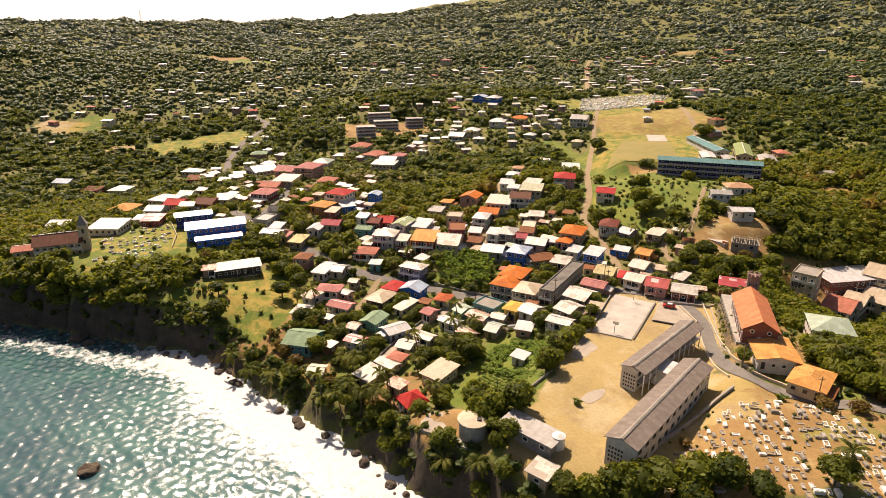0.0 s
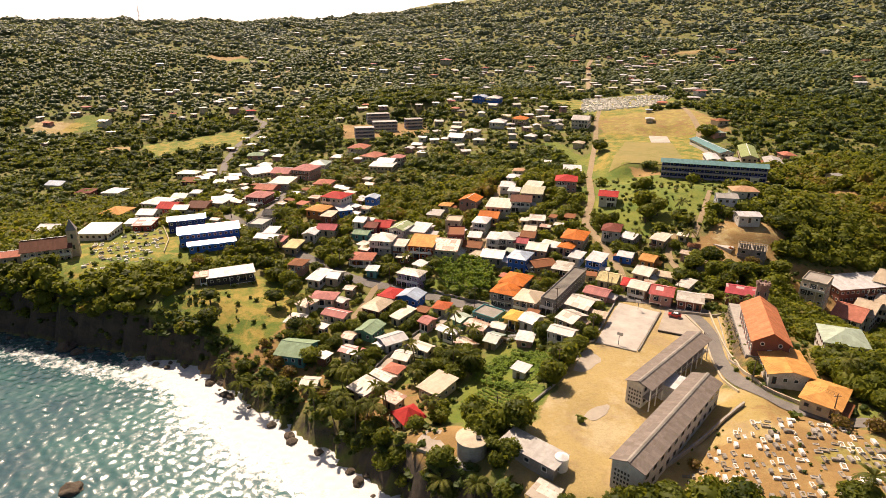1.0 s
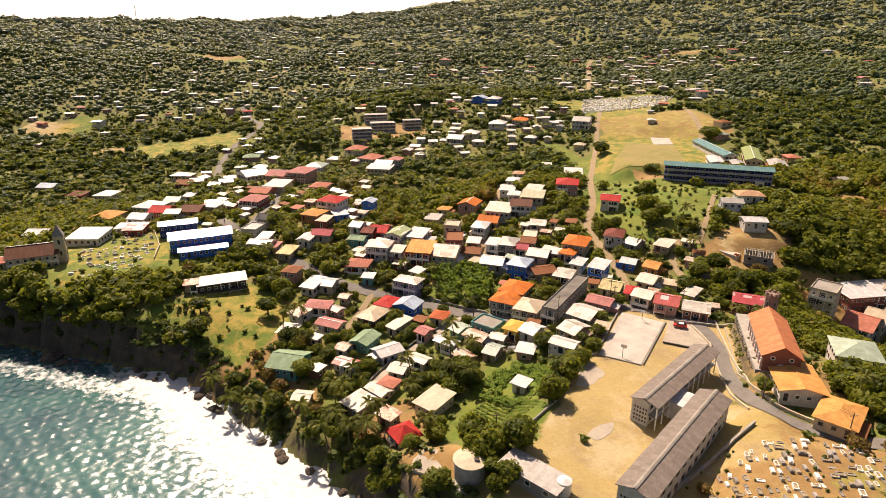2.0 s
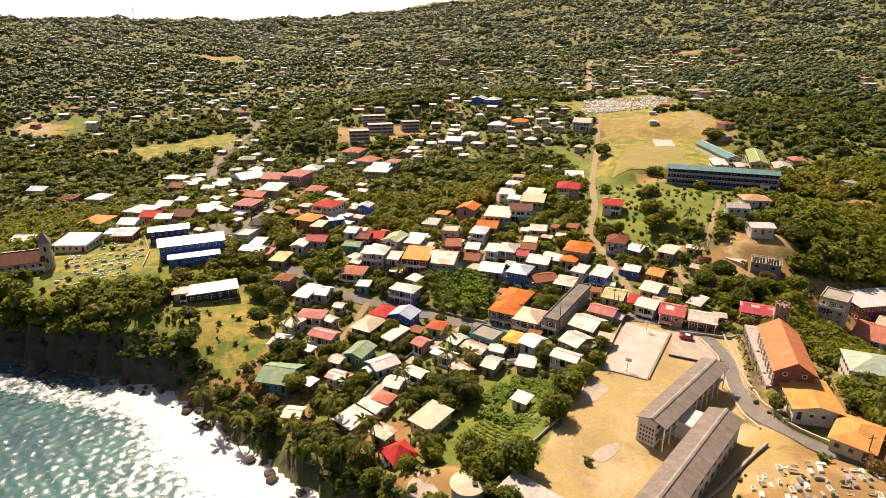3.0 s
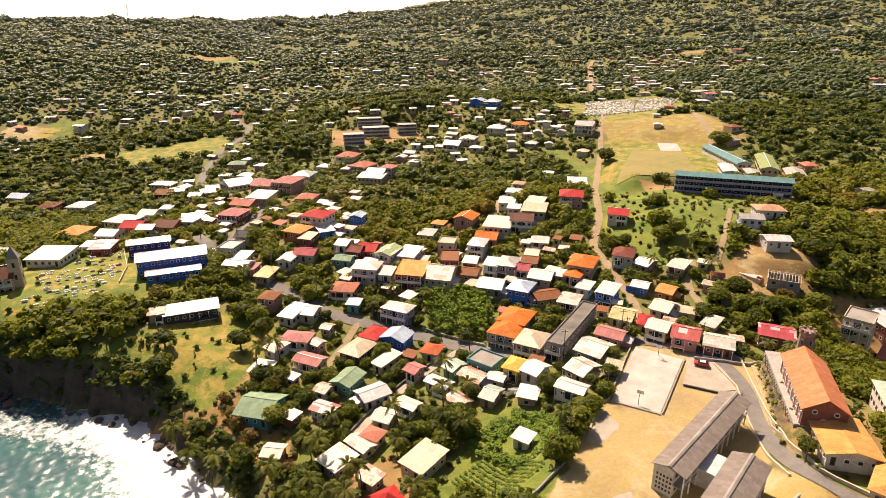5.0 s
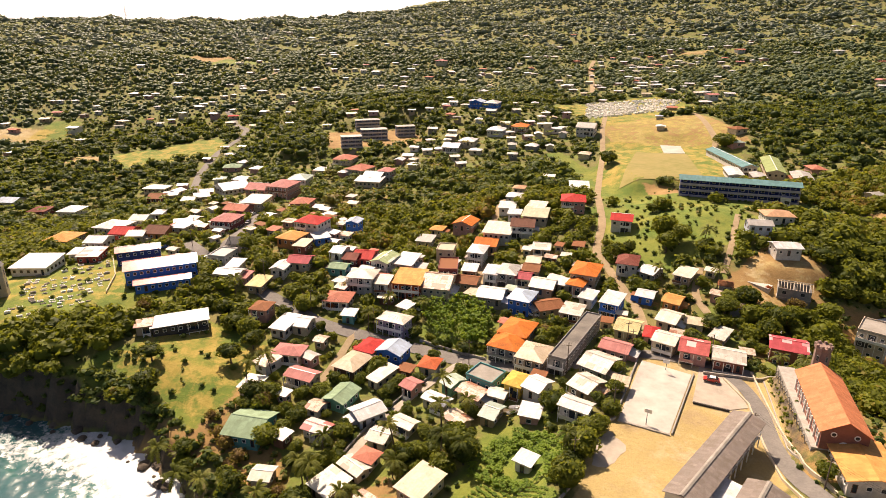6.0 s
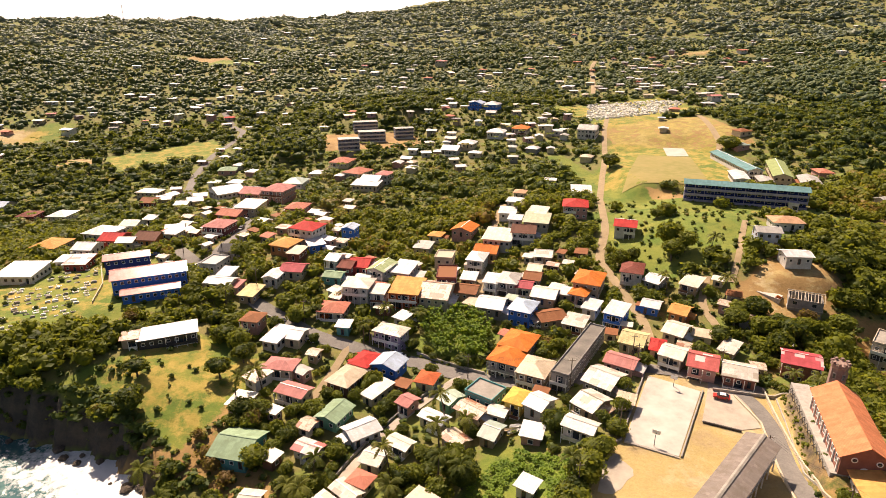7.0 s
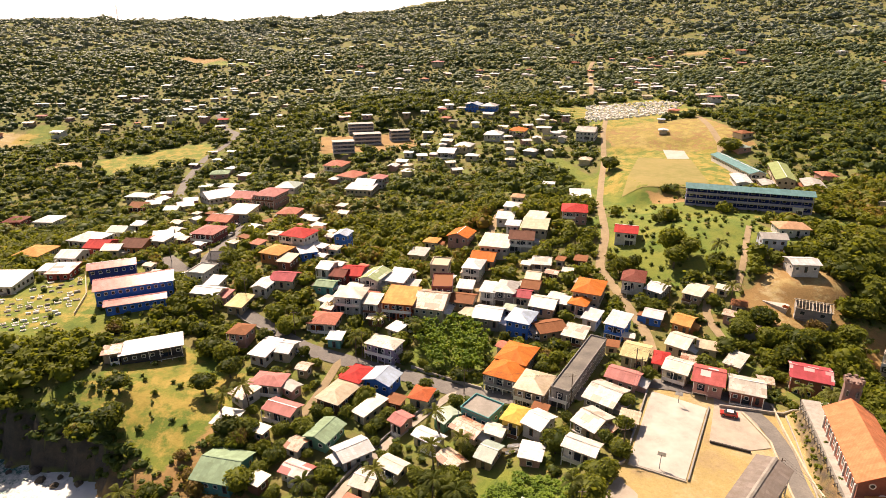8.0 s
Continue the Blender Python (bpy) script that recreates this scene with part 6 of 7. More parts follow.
PALM_TRUNK = tube("trunk", [(0.16 * (i / 6) ** 2, 0, i / 6) for i in range(7)], [0.036, 0.026, 0.022, 0.02, 0.018, 0.017, 0.02], "bark")
palm_mesh = PALM_TRUNK.data
bpy.data.objects.remove(PALM_TRUNK)


def tree(x, y, r, h, crowns=CROWNS, label=""):
    top = new("tree")
    z = float(ground(x, y))
    top.location, top.rotation_euler = (x, y, z), (0, 0, random.uniform(0, 6.28))
    tagged(top, label or (random.choice(("broad green tree with a dense leafy crown", "dark green tree with an uneven crown")) if r > 3 else "small green tree with a rounded leafy crown"), "tree", "town trees")
    k = put("trunk", random.choice(TRUNKS), top, 0, 0, 0)
    k.scale = (r * 1.1, r * 1.1, h * 0.85)
    c = put("crown", random.choice(crowns), top, 0, 0, h - r * 0.75)
    c.scale = (r, r * random.uniform(0.85, 1.1), r * random.uniform(0.85, 1.1))
    return top


def palm(x, y, h):
    top = new("palm_tree")
    top.location, top.rotation_euler = (x, y, float(ground(x, y)) - 0.3), (0, 0, random.uniform(0, 6.28))
    tagged(top, "slender coconut palm with drooping fronds", "palm tree", "coconut palms")
    k = put("trunk", palm_mesh, top, 0, 0, 0)
    k.scale = (h * 0.9, h * 0.9, h)
    c = put("fronds", FRONDS, top, 0.16 * h * 0.9, 0, h)
    k = random.uniform(1.05, 1.4)
    c.scale = (k, k, k)
    return top


# single trees of the town: those that stand out first, then the rest by density
random.seed(21)
for x, y, r, h in ((43, 157.5, 5.0, 6.5), (-70, 196, 5.0, 8), (21.0, 118.5, 3.2, 6), (122, 398, 6, 9), (208, 428, 8, 10),
                   (-40, 193, 3.6, 6), (-33, 176, 3.8, 6), (-62, 282, 4.5, 7), (-52, 262, 4.0, 6), (-45, 215, 4.0, 7), (-50, 208, 4.2, 7), (105, 265, 6.0, 10), (107, 273, 6.0, 11), (111, 268, 5.0, 9), (117, 258, 4.5, 6), (119, 306, 4.5, 6), (114, 305, 3.5, 5), (86, 268, 4, 7), (92, 270, 3.5, 6), (109, 223, 4.5, 7), (101, 216, 4, 6), (115, 217, 4.5, 7), (116, 209, 4.5, 7), (122, 214, 5, 8), (117.7, 226.5, 4.6, 7), (122, 219.5, 4.4, 6), (129, 217.5, 4.4, 6), (142, 219, 4.8, 7), (150, 229, 5, 7), (154, 244, 5, 7), (112.7, 228, 4, 6),
                   (19, 104.5, 3.0, 4), (31, 104, 3.6, 5), (36, 101, 4.0, 5.5), (40.5, 101.5, 3.8, 5), (45, 99, 5.0, 8), (50.5, 99, 5.2, 8.5), (56, 97, 4.8, 8), (61, 94.5, 4.6, 7.5), (66, 91, 4.4, 6)):
    tree(x, y, r, h)
for x, y, r, h in ((-73, 208, 4.0, 6.5), (-53, 226, 4.2, 6), (-48, 222, 4.0, 6), (72, 202.5, 2.8, 4.5), (62, 190.5, 2.6, 4), (58.5, 181, 2.6, 4), (-33, 236, 3.6, 5.5), (-39, 232, 3.2, 5), (-27, 240, 3.0, 5)):
    tree(x, y, r, h)
for x, y, r, h in ((-46, 180, 2.8, 3.6), (-43, 176.5, 3.2, 4.2), (-39, 172, 2.6, 3.2), (-36, 190, 3.0, 5), (-49.5, 186, 2.2, 2.8), (-27, 160, 2.4, 3), (-13, 146, 2.5, 3.4), (60.5, 112, 1.8, 2.4), (97, 119, 2.6, 3.4), (104, 117, 3.0, 3.6),
                   (113, 121, 2.4, 3), (-86, 236, 3.0, 4), (48, 219, 3.2, 4.5), (132, 222, 3.2, 5), (-20, 249, 2.6, 4)):
    tree(x, y, r, h, DRY, "dry brown tree with thin withered foliage")
for x, y, r, h in ((-23.5, 237.5, 1.9, 3.0), (128, 232, 1.2, 2.2)):
    tree(x, y, r, h, FLAME, "small tree covered in flame-red blossom")
for x, y, h in ((-52, 168, 8), (-47, 163, 9), (-22, 147, 9), (-16, 143, 8), (-12, 148, 10), (-28, 152, 9), (-8, 150, 8), (5, 118, 7), (14, 187, 10), (12, 176, 10), (0, 170, 9), (-10, 226, 8), (-43, 198, 9),
                (-37, 203, 8), (112, 236, 9), (96, 246, 8), (118, 262, 8), (-20, 160, 9), (-58, 245, 8), (110, 138, 8), (117, 128, 8), (-60, 176, 7)):
    palm(x, y, h)


# ---------------------------------------------------------------- woodland of the slopes, too many trees to count
def woodland(name, x, y, r, crowns, label, lift=0.55, mat="leaf_far"):
    z = ground(x, y)
    cos, tris, tones = [], [], []
    base = 0
    pick = rng.integers(0, len(crowns), len(x))
    turn = rng.uniform(0, 6.28, len(x))
    tone = np.clip(rng.normal(0.42, 0.14, len(x)) + 0.18 * wave_noise(x, y, 140) + 0.14 * wave_noise(x, y, 430, 1.0), 0, 0.97)
    for k, (co, tri) in enumerate(crowns):
        idx = np.where(pick == k)[0]
        if not len(idx):
            continue
        c, s = np.cos(turn[idx])[:, None], np.sin(turn[idx])[:, None]
        R = r[idx][:, None]
        px = x[idx][:, None] + R * (co[:, 0] * c - co[:, 1] * s)
        py = y[idx][:, None] + R * (co[:, 0] * s + co[:, 1] * c)
        pz = z[idx][:, None] + R * (co[:, 2] * 0.95 + lift)
        cos.append(np.stack([px, py, pz], -1).reshape(-1, 3))
        tris.append((tri[None] + (np.arange(len(idx)) * len(co))[:, None, None]).reshape(-1, 3) + base)
        tones.append(np.repeat(tone[idx], len(co)))
        base += len(idx) * len(co)
    ob = big_mesh(name, np.concatenate(cos), np.concatenate(tris), mat, False, np.concatenate(tones))
    return tagged(ob, label, "woodland", kind="stuff")


def scatter(r0, r1, spacing, wide):
    """Jittered places over the fan of land between two distances north of the shore."""
    n0 = spacing
    xs, ys = np.meshgrid(np.arange(-wide * r1, wide * r1, n0), np.arange(r0 * 0.6, r1, n0))
    xs, ys = xs.ravel() + rng.uniform(-0.45, 0.45, xs.size) * n0, ys.ravel() + rng.uniform(-0.45, 0.45, ys.size) * n0
    d = np.hypot(xs, ys) + 60 * wave_noise(xs, ys, 170, 2.0)
    k = (d >= r0) & (d < r1) & (np.abs(xs) < wide * ys + 60) & (inland(xs, ys) > 5)
    k &= open_cover(xs, ys).max(0) < 0.5
    return xs[k], ys[k]


STAR = []
for q in range(2):
    a = np.arange(13)[:, None] * 6.283 / 13 + rng.normal(scale=0.12, size=(13, 1))
    rise = rng.uniform(0.1, 0.9, (13, 1))
    out, side = np.concatenate([np.cos(a), np.sin(a), 0 * a], 1), np.concatenate([-np.sin(a), np.cos(a), 0 * a], 1)
    up = np.array([0, 0, 1.0])
    mid, tip = out * 0.55 + up * (0.55 + 0.3 * rise), out * 1.05 + up * (0.45 + 0.1 * rise)
    root = 0 * out + up * 0.5
    quad = np.stack([root, mid - side * 0.14, tip, mid + side * 0.14], 1).reshape(-1, 3)
    i = np.arange(13)[:, None] * 4
    STAR.append((quad, np.concatenate([i + np.array([0, 1, 2]), i + np.array([0, 2, 3])])))
NEAR_WOOD = [crown(rng, 80, 0.20, 11, q, 1) for q in (0.75, 0.9, 0.68, 1.0, 0.82)]
MID = [crown(rng, 44, 0.25, 10, q, 1) for q in (0.7, 0.85, 0.62, 0.95, 0.76, 0.66)]
FAR = [crown(rng, 10, 0.36, 6, q, 1) for q in (0.62, 0.75, 0.55, 0.85)]
LOW = [crown(rng, 66, 0.24, 10, q, 1) for q in (0.8, 0.95, 0.75, 1.05, 0.9)]
DENSE = [crown(rng, 150, 0.17, 12, q, 1) for q in (0.8, 0.95, 0.75, 1.05, 0.9)]
FLAT = [crown(rng, 12, 0.44, 5, q, 1) for q in (0.55, 0.65, 0.48)]
TUFT = [crown(rng, 14, 0.43, 5, q, 1) for q in (0.7, 0.9, 0.8)]

# trees between the houses and along the cliffs: the nearest as things of their own, the others together
step = 3.9
gx, gy = np.meshgrid(np.arange(-200, 250, step), np.arange(92, 345, step))
gx, gy = gx.ravel() + rng.uniform(-1.9, 1.9, gx.size), gy.ravel() + rng.uniform(-1.9, 1.9, gy.size)
wild = inland(gx, gy)
town = ((np.hypot(gx - 30, gy - 225) < 92) | (np.hypot(gx + 70, gy - 300) < 72)) & (wild > 6)
size = np.where(town, 1.5 + 2.7 * rng.random(gx.size) ** 1.4, rng.uniform(2.6, 5.0, gx.size)) * np.where((wild < 10) & (gx > -70), 0.72, 1.0)
keep = (wild > 2.0) & (open_cover(gx, gy).max(0) < 0.5) & (rng.random(gx.size) < np.where(town, 0.92, 0.93))
keep &= free_of_things(gx, gy, size * 0.66, 1.2)
gx, gy, size = gx[keep], gy[keep], size[keep]
rank = np.argsort(np.argsort(np.hypot(gx - 5, gy - 110) + 60 * rng.random(len(gx))))
for x, y, r in zip(gx[rank < 250], gy[rank < 250], size[rank < 250]):
    if random.random() < 0.1:
        palm(float(x), float(y), random.uniform(5, 8.5))
    else:
        tree(float(x), float(y), float(r), float(r) * random.uniform(1.15, 1.7))
far = (rank >= 250) & (np.hypot(gx - 60, gy - 130) < 125)
woodland("tree_cover", gx[far], gy[far], size[far], DENSE, "leafy trees between the houses and beside the church", 0.5, "leaf")
far = (rank >= 250) & (np.hypot(gx - 60, gy - 130) >= 125)
woodland("tree_cover", gx[far], gy[far], size[far], LOW, "leafy trees between the houses and on the cliff tops", 0.5, "leaf")

# bushes and garden plants
gx, gy = np.meshgrid(np.arange(-190, 240, 2.7), np.arange(94, 345, 2.7))
gx, gy = gx.ravel() + rng.uniform(-1.3, 1.3, gx.size), gy.ravel() + rng.uniform(-1.3, 1.3, gy.size)
wild, cov = inland(gx, gy), open_cover(gx, gy)
size = rng.uniform(0.6, 1.6, gx.size) * np.where((gx > 55) & (gy < 124), 0.5, 1.0)
keep = (wild > 1.0) & (rng.random(gx.size) < np.where((cov[0] > 0.3) & (cov[1] < 0.5), np.where((gx > 55) & (gy < 124), 0.34, 0.006), np.where(cov[1] > 0.5, np.where(gx < -30, np.where((gx < -74) & (gx > -98) & (gy < 214), 0.6, np.where(gx < -100, 0.03, 0.16)), np.where((gx > 84) & (gy > 240), 0.26, 0.05)), np.where(wild < 14, 0.8, 0.6))))
keep &= free_of_things(gx, gy, size * 0.6, 0.6)
woodland("shrubs", gx[keep], gy[keep], size[keep], TUFT, "low bushes and garden plants", 0.45)

# bushes that cling to the sea cliffs
gx, gy = np.meshgrid(np.arange(-260, 120, 1.9), np.arange(60, 262, 1.9))
gx, gy = gx.ravel() + rng.uniform(-0.9, 0.9, gx.size), gy.ravel() + rng.uniform(-0.9, 0.9, gy.size)
wild = inland(gx, gy)
keep = (wild > 0.8) & (wild < 8) & (rng.random(gx.size) < np.where(gx < -60, 0.9, 0.5) * ramp(wild, -0.5, 5))
woodland("cliff_bushes", gx[keep], gy[keep], rng.uniform(0.8, 2.4, keep.sum()), TUFT, "dense bushes clinging to the sea cliffs", 0.35)

def by_houses(x, y, r, lead, small):
    """Keeps trees off houses and roads; those on the strip below a house stay low, and so do those of the scrub clearings."""
    k = free_of_things(x, y, r * 0.55, 0.0)
    x, y, r = x[k], y[k], r[k]
    low = ~free_of_things(x, y, r * 0.6, lead, 5)
    low |= wave_noise(x, y, 95, 3.0) + 0.5 * wave_noise(x, y, 37, 1.5) > 0.42
    return x, y, np.where(low, r * small, r)


x, y = scatter(300, 640, 5.3, 0.79)
k = ~((np.abs(x) < 250) & (y > 92) & (y < 345) & (x > -200))
x, y = x[k], y[k]
x, y, r = by_houses(x, y, 2.3 + 4.4 * rng.random(len(x)) ** 2.2, 14.0, 0.5)
palms, close = rng.random(len(x)) < 0.13, np.hypot(x, y) < 430
k = close & ~palms
woodland("woodland", x[k], y[k], r[k], NEAR_WOOD, "mixed green woodland above the town")
k = ~close & ~palms
woodland("woodland", x[k], y[k], r[k], MID, "mixed green woodland on the near slopes", 0.42)
woodland("palm_grove", x[palms], y[palms], rng.uniform(2.0, 3.0, palms.sum()), STAR, "coconut palms standing among the woodland", 1.5)
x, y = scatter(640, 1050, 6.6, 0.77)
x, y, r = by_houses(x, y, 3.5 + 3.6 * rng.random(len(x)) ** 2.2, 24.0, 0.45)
woodland("woodland", x, y, r, FAR, "mixed green woodland on the middle slopes, slightly paled for haze", 0.25, "leaf_hill_haze")
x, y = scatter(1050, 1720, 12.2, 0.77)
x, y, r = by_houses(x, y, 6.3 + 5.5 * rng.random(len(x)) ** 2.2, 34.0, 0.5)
woodland("woodland", x, y, r, FLAT, "woodland on the far hills, its green paled for haze", 0.1, "leaf_ridge_haze")

# ---------------------------------------------------------------- school yard and court
def slab(name, pts, z0, z1, mat, label, category):
    n = len(pts)
    v = [(x, y, z0) for x, y in pts] + [(x, y, z1) for x, y in pts]
    f = [tuple(range(n))[::-1], tuple(range(n, 2 * n))] + [(i, (i + 1) % n, n + (i + 1) % n, n + i) for i in range(n)]
    return tagged(link_mesh(name, v, f, mat), label, category, kind="structure")


COURT = [(55.5, 169.4), (65.9, 163.2), (82.6, 188.6), (71.5, 197.0)]
slab("pavement", COURT, 15.5, 17.18, "court_concrete", "worn pale concrete basketball court", "court")
slab("pavement", [(77.1, 175.8), (84.4, 171.8), (90.2, 172.5), (92.8, 186.0), (86.7, 193.0), (84.2, 188.2)], 15.5, 17.14, "court_worn", "bare parking area beside the court", "pavement")
def blot(cx, cy, a, b, turn, uneven):
    """An irregular closed outline about an ellipse."""
    c, q = math.cos(radians(turn)), math.sin(radians(turn))
    pts = []
    for i in range(22):
        t = 6.2832 * i / 22
        k = 1 + uneven * (math.sin(3 * t + cx) * 0.5 + math.sin(5 * t + cy) * 0.3 + math.sin(8 * t) * 0.2)
        u, v = a * k * math.cos(t), b * k * math.sin(t)
        pts.append((cx + u * c - v * q, cy + u * q + v * c))
    return pts


slab("pavement", blot(45.5, 133.4, 4.4, 1.9, 38, 0.16), 16.5, 17.07, "court_worn", "remains of a concrete footing in the yard", "pavement")
slab("pavement", blot(49.5, 158.5, 6.6, 3.2, 62, 0.3), 16.5, 17.05, "court_worn", "pale worn patch of concrete in the yard", "pavement")
slab("pavement", [(3.5, 134.7), (10.8, 132.4), (8.2, 129.6), (6.9, 128.5), (8.0, 126.2), (5.7, 124.2), (0.0, 127.0), (0.5, 130.5)], 6.0, 12.9, "court_worn", "bare stepped concrete platform beside the water tank", "pavement")
slab("pavement", [(177, 459.6), (190.5, 459), (178.5, 419.5), (165, 420)], 30.0, 33.65, "court_concrete", "pale concrete games pitch above the playing field", "pavement")


def low_wall(points, height, thick, mat, label, name="garden_wall", z=None):
    vs, fs = [], []
    pts = [Vector((a, b)) for a, b in points]
    line = []
    for a, c in zip(pts, pts[1:]):
        n = max(1, round((c - a).length / 3))
        line += [a.lerp(c, i / n) for i in range(n)]
    line.append(pts[-1])
    for i, q in enumerate(line):
        d = (line[min(i + 1, len(line) - 1)] - line[max(i - 1, 0)]).normalized()
        s = Vector((-d.y, d.x)) * thick / 2
        g = float(ground(q.x, q.y)) if z is None else z
        vs += [(q.x - s.x, q.y - s.y, g - 0.8), (q.x + s.x, q.y + s.y, g - 0.8), (q.x + s.x, q.y + s.y, g + height), (q.x - s.x, q.y - s.y, g + height)]
        if i:
            o = 4 * (i - 1)
            fs += [(o + k, o + (k + 1) % 4, o + 4 + (k + 1) % 4, o + 4 + k) for k in range(4)]
    fs += [(0, 1, 2, 3), tuple(range(len(vs) - 4, len(vs)))[::-1]]
    return tagged(link_mesh(name, vs, [f[::-1] for f in fs], mat), label, name.replace("_", " "))


low_wall([(66.3, 162.9), (83.2, 188.7)], 0.55, 0.3, "wall_grey", "low dark concrete wall along the court")
low_wall([(55.2, 169.0), (65.8, 162.6)], 0.35, 0.3, "concrete", "low concrete kerb at the end of the court")
low_wall([(77.0, 175.3), (84.6, 171.2)], 0.6, 0.35, "wall_dark", "low dark wall at the edge of the parking area")
low_wall([(50.6, 109.8), (61.4, 117.4), (73.4, 125.8), (80.5, 130.0)], 1.1, 0.5, "concrete", "long stone wall between school and cemetery")
low_wall([(20.4, 130.0), (30, 138.0), (40, 149.0), (47.3, 165.4), (54.6, 169.6), (70.5, 197.6)], 0.7, 0.35, "wall_grey", "low weathered wall along the school yard")
low_wall([(90.4, 186), (91.0, 174), (86.0, 158), (83.4, 146), (83.0, 137)], 0.6, 0.4, "wall_cream", "low pale wall beside the lane")
low_wall([(99.5, 188.5), (96.5, 178), (92.0, 160), (89.0, 148), (89.4, 137), (95, 130)], 0.9, 0.4, "wall_cream", "low pale retaining wall beside the lane")
low_wall([(13.6, 204.6), (6.4, 197.2), (0.4, 190.7), (-4.5, 184.2), (-10.2, 175.4), (-13.4, 169.3)], 0.9, 0.3, "wall_grey", "low concrete wall along the narrow lane")
low_wall([(-62, 262), (-48, 243.5), (-39, 237), (-24, 225.6)], 0.8, 0.35, "wall_grey", "low concrete wall below the main street")
low_wall([(7, 221), (20, 212.5), (27, 207.5)], 1.0, 0.3, "concrete", "concrete wall in front of the banana field")
low_wall([(86, 189), (100, 184.5), (106, 186.5)], 0.9, 0.35, "concrete", "concrete wall at the street corner")
low_wall([(-103, 246), (-107, 262), (-117, 282)], 0.9, 0.3, "wall_cream", "pale boundary wall between school and cemetery")


def hoop(x, y, turn):
    top = new("basketball_hoop")
    top.location, top.rotation_euler = (x, y, 17.18), (0, 0, radians(turn))
    tagged(top, "basketball hoop on a bent steel post", "basketball hoop", "basketball hoops")
    tube("post", [(0, 0, 0), (0, 0, 2.6), (0, 0.9, 3.1)], [0.09, 0.08, 0.07], "paint_dark", top)
    boxes("backboard", [(-0.9, 0.95, 2.7, 0.9, 1.0, 3.75)], "trim_white", top)
    pts = [(0.23 * math.cos(a / 8 * 6.283), 1.25 + 0.23 * math.sin(a / 8 * 6.283)) for a in range(8)]
    v = [(a, b, z) for z in (3.03, 3.07) for a, b in pts]
    link_mesh("rim", v, [(i, (i + 1) % 8, 8 + (i + 1) % 8, 8 + i) for i in range(8)], "paint_red", top)


hoop(61.6, 167.0, -33)
hoop(76.3, 191.4, 147)


def car(x, y, turn, paint, label, roof=None):
    top = new("car")
    z = float(ground(x, y)) + 0.3
    top.location, top.rotation_euler = (x, y, z), (0, 0, radians(turn))
    tagged(top, label, "car", "parked cars")
    prof = [(-2.05, 0.35), (-2.0, 0.8), (-1.1, 0.92), (-0.5, 1.42), (1.0, 1.45), (1.75, 0.98), (2.05, 0.85), (2.08, 0.35)]
    v = [(a, s * (0.82 - (0.14 if b > 1.2 else 0)), b) for s in (-1, 1) for a, b in prof]
    n = len(prof)
    f = [tuple(range(n)), tuple(range(n, 2 * n))[::-1]] + [(i, n + i, n + (i + 1) % n, (i + 1) % n) for i in range(n)]
    fm = [0, 0] + [1 if i in (2, 4) else (2 if i == 3 else 0) for i in range(n)]
    link_mesh("body", v, f, ["paint_" + paint, "glass_dark", "paint_" + (roof or paint)], top, fm)
    for sx in (-1.25, 1.3):
        for sy in (-0.8, 0.8):
            w = tube("wheel", [(0, 0, -0.1), (0, 0, 0.1)], [0.32, 0.32], "rubber", top, 12)
            w.location, w.rotation_euler = (sx, sy, 0.32), (radians(90), 0, 0)
            tube("rim", [(0, 0, -0.112), (0, 0, 0.112)], [0.19, 0.19], "concrete", w, 10)
    for s in (-0.83, 0.83):
        boxes("side_window", [(-0.75, s - 0.02, 0.95, 1.25, s + 0.02, 1.34)], "glass_dark", top).scale.y = 0.93
    return top


for x, y, a, p, l, r in ((86.4, 185.0, -25, "red", "red pickup with a white roof parked by the court", "white"), (-78.6, 277.3, 75, "white", "white car parked on the street", None),
                         (-77.6, 270.1, 80, "white", "white car on the street", None), (-27.0, 225.8, -30, "white", "white car beside the street", None),
                         (1.5, 219.2, -22, "white", "white car on the main street", None), (-94.4, 287.5, 10, "white", "white van beside the school", None),
                         (-99.5, 290.1, 15, "blue", "blue car beside the school", None), (-74.0, 335.0, 70, "white", "white car on the uphill road", None),
                         (-71.5, 318.0, 80, "dark", "dark car on the uphill road", None), (3.0, 241.0, -30, "dark", "dark car parked by the orange building", None),
                         (8.0, 240.0, 40, "white", "white pickup parked by the orange building", None), (145.0, 196.0, 20, "white", "white car in the valley street", None),
                         (137.0, 191.0, 60, "dark", "dark car in the valley street", None), (150.0, 192.0, 20, "white", "white car in the valley street", None),
                         (46.5, 232.0, -25, "white", "white car beside the blue house", None), (-38.0, 236.5, -40, "dark", "dark car on the main street", None)):
    car(x, y, a, p, l, r)


# ---------------------------------------------------------------- poles and wires
def pole(x, y, h):
    top = new("utility_pole")
    top.location = (x, y, float(ground(x, y)) - 0.3)
    tagged(top, "dark wooden utility pole with a crossarm", "utility pole", "utility poles")
    tube("shaft", [(0, 0, 0), (0, 0, h)], [0.16, 0.11], "pole_wood", top, 7)
    boxes("crossarm", [(-0.9, -0.06, h - 0.75, 0.9, 0.06, h - 0.62)], "pole_wood", top)
    for k in (-0.8, 0, 0.8):
        tube("insulator", [(k, 0, h - 0.62), (k, 0, h - 0.42)], [0.05, 0.04], "trim_white", top, 6)
    return Vector((x, y, float(ground(x, y)) - 0.5 + h))


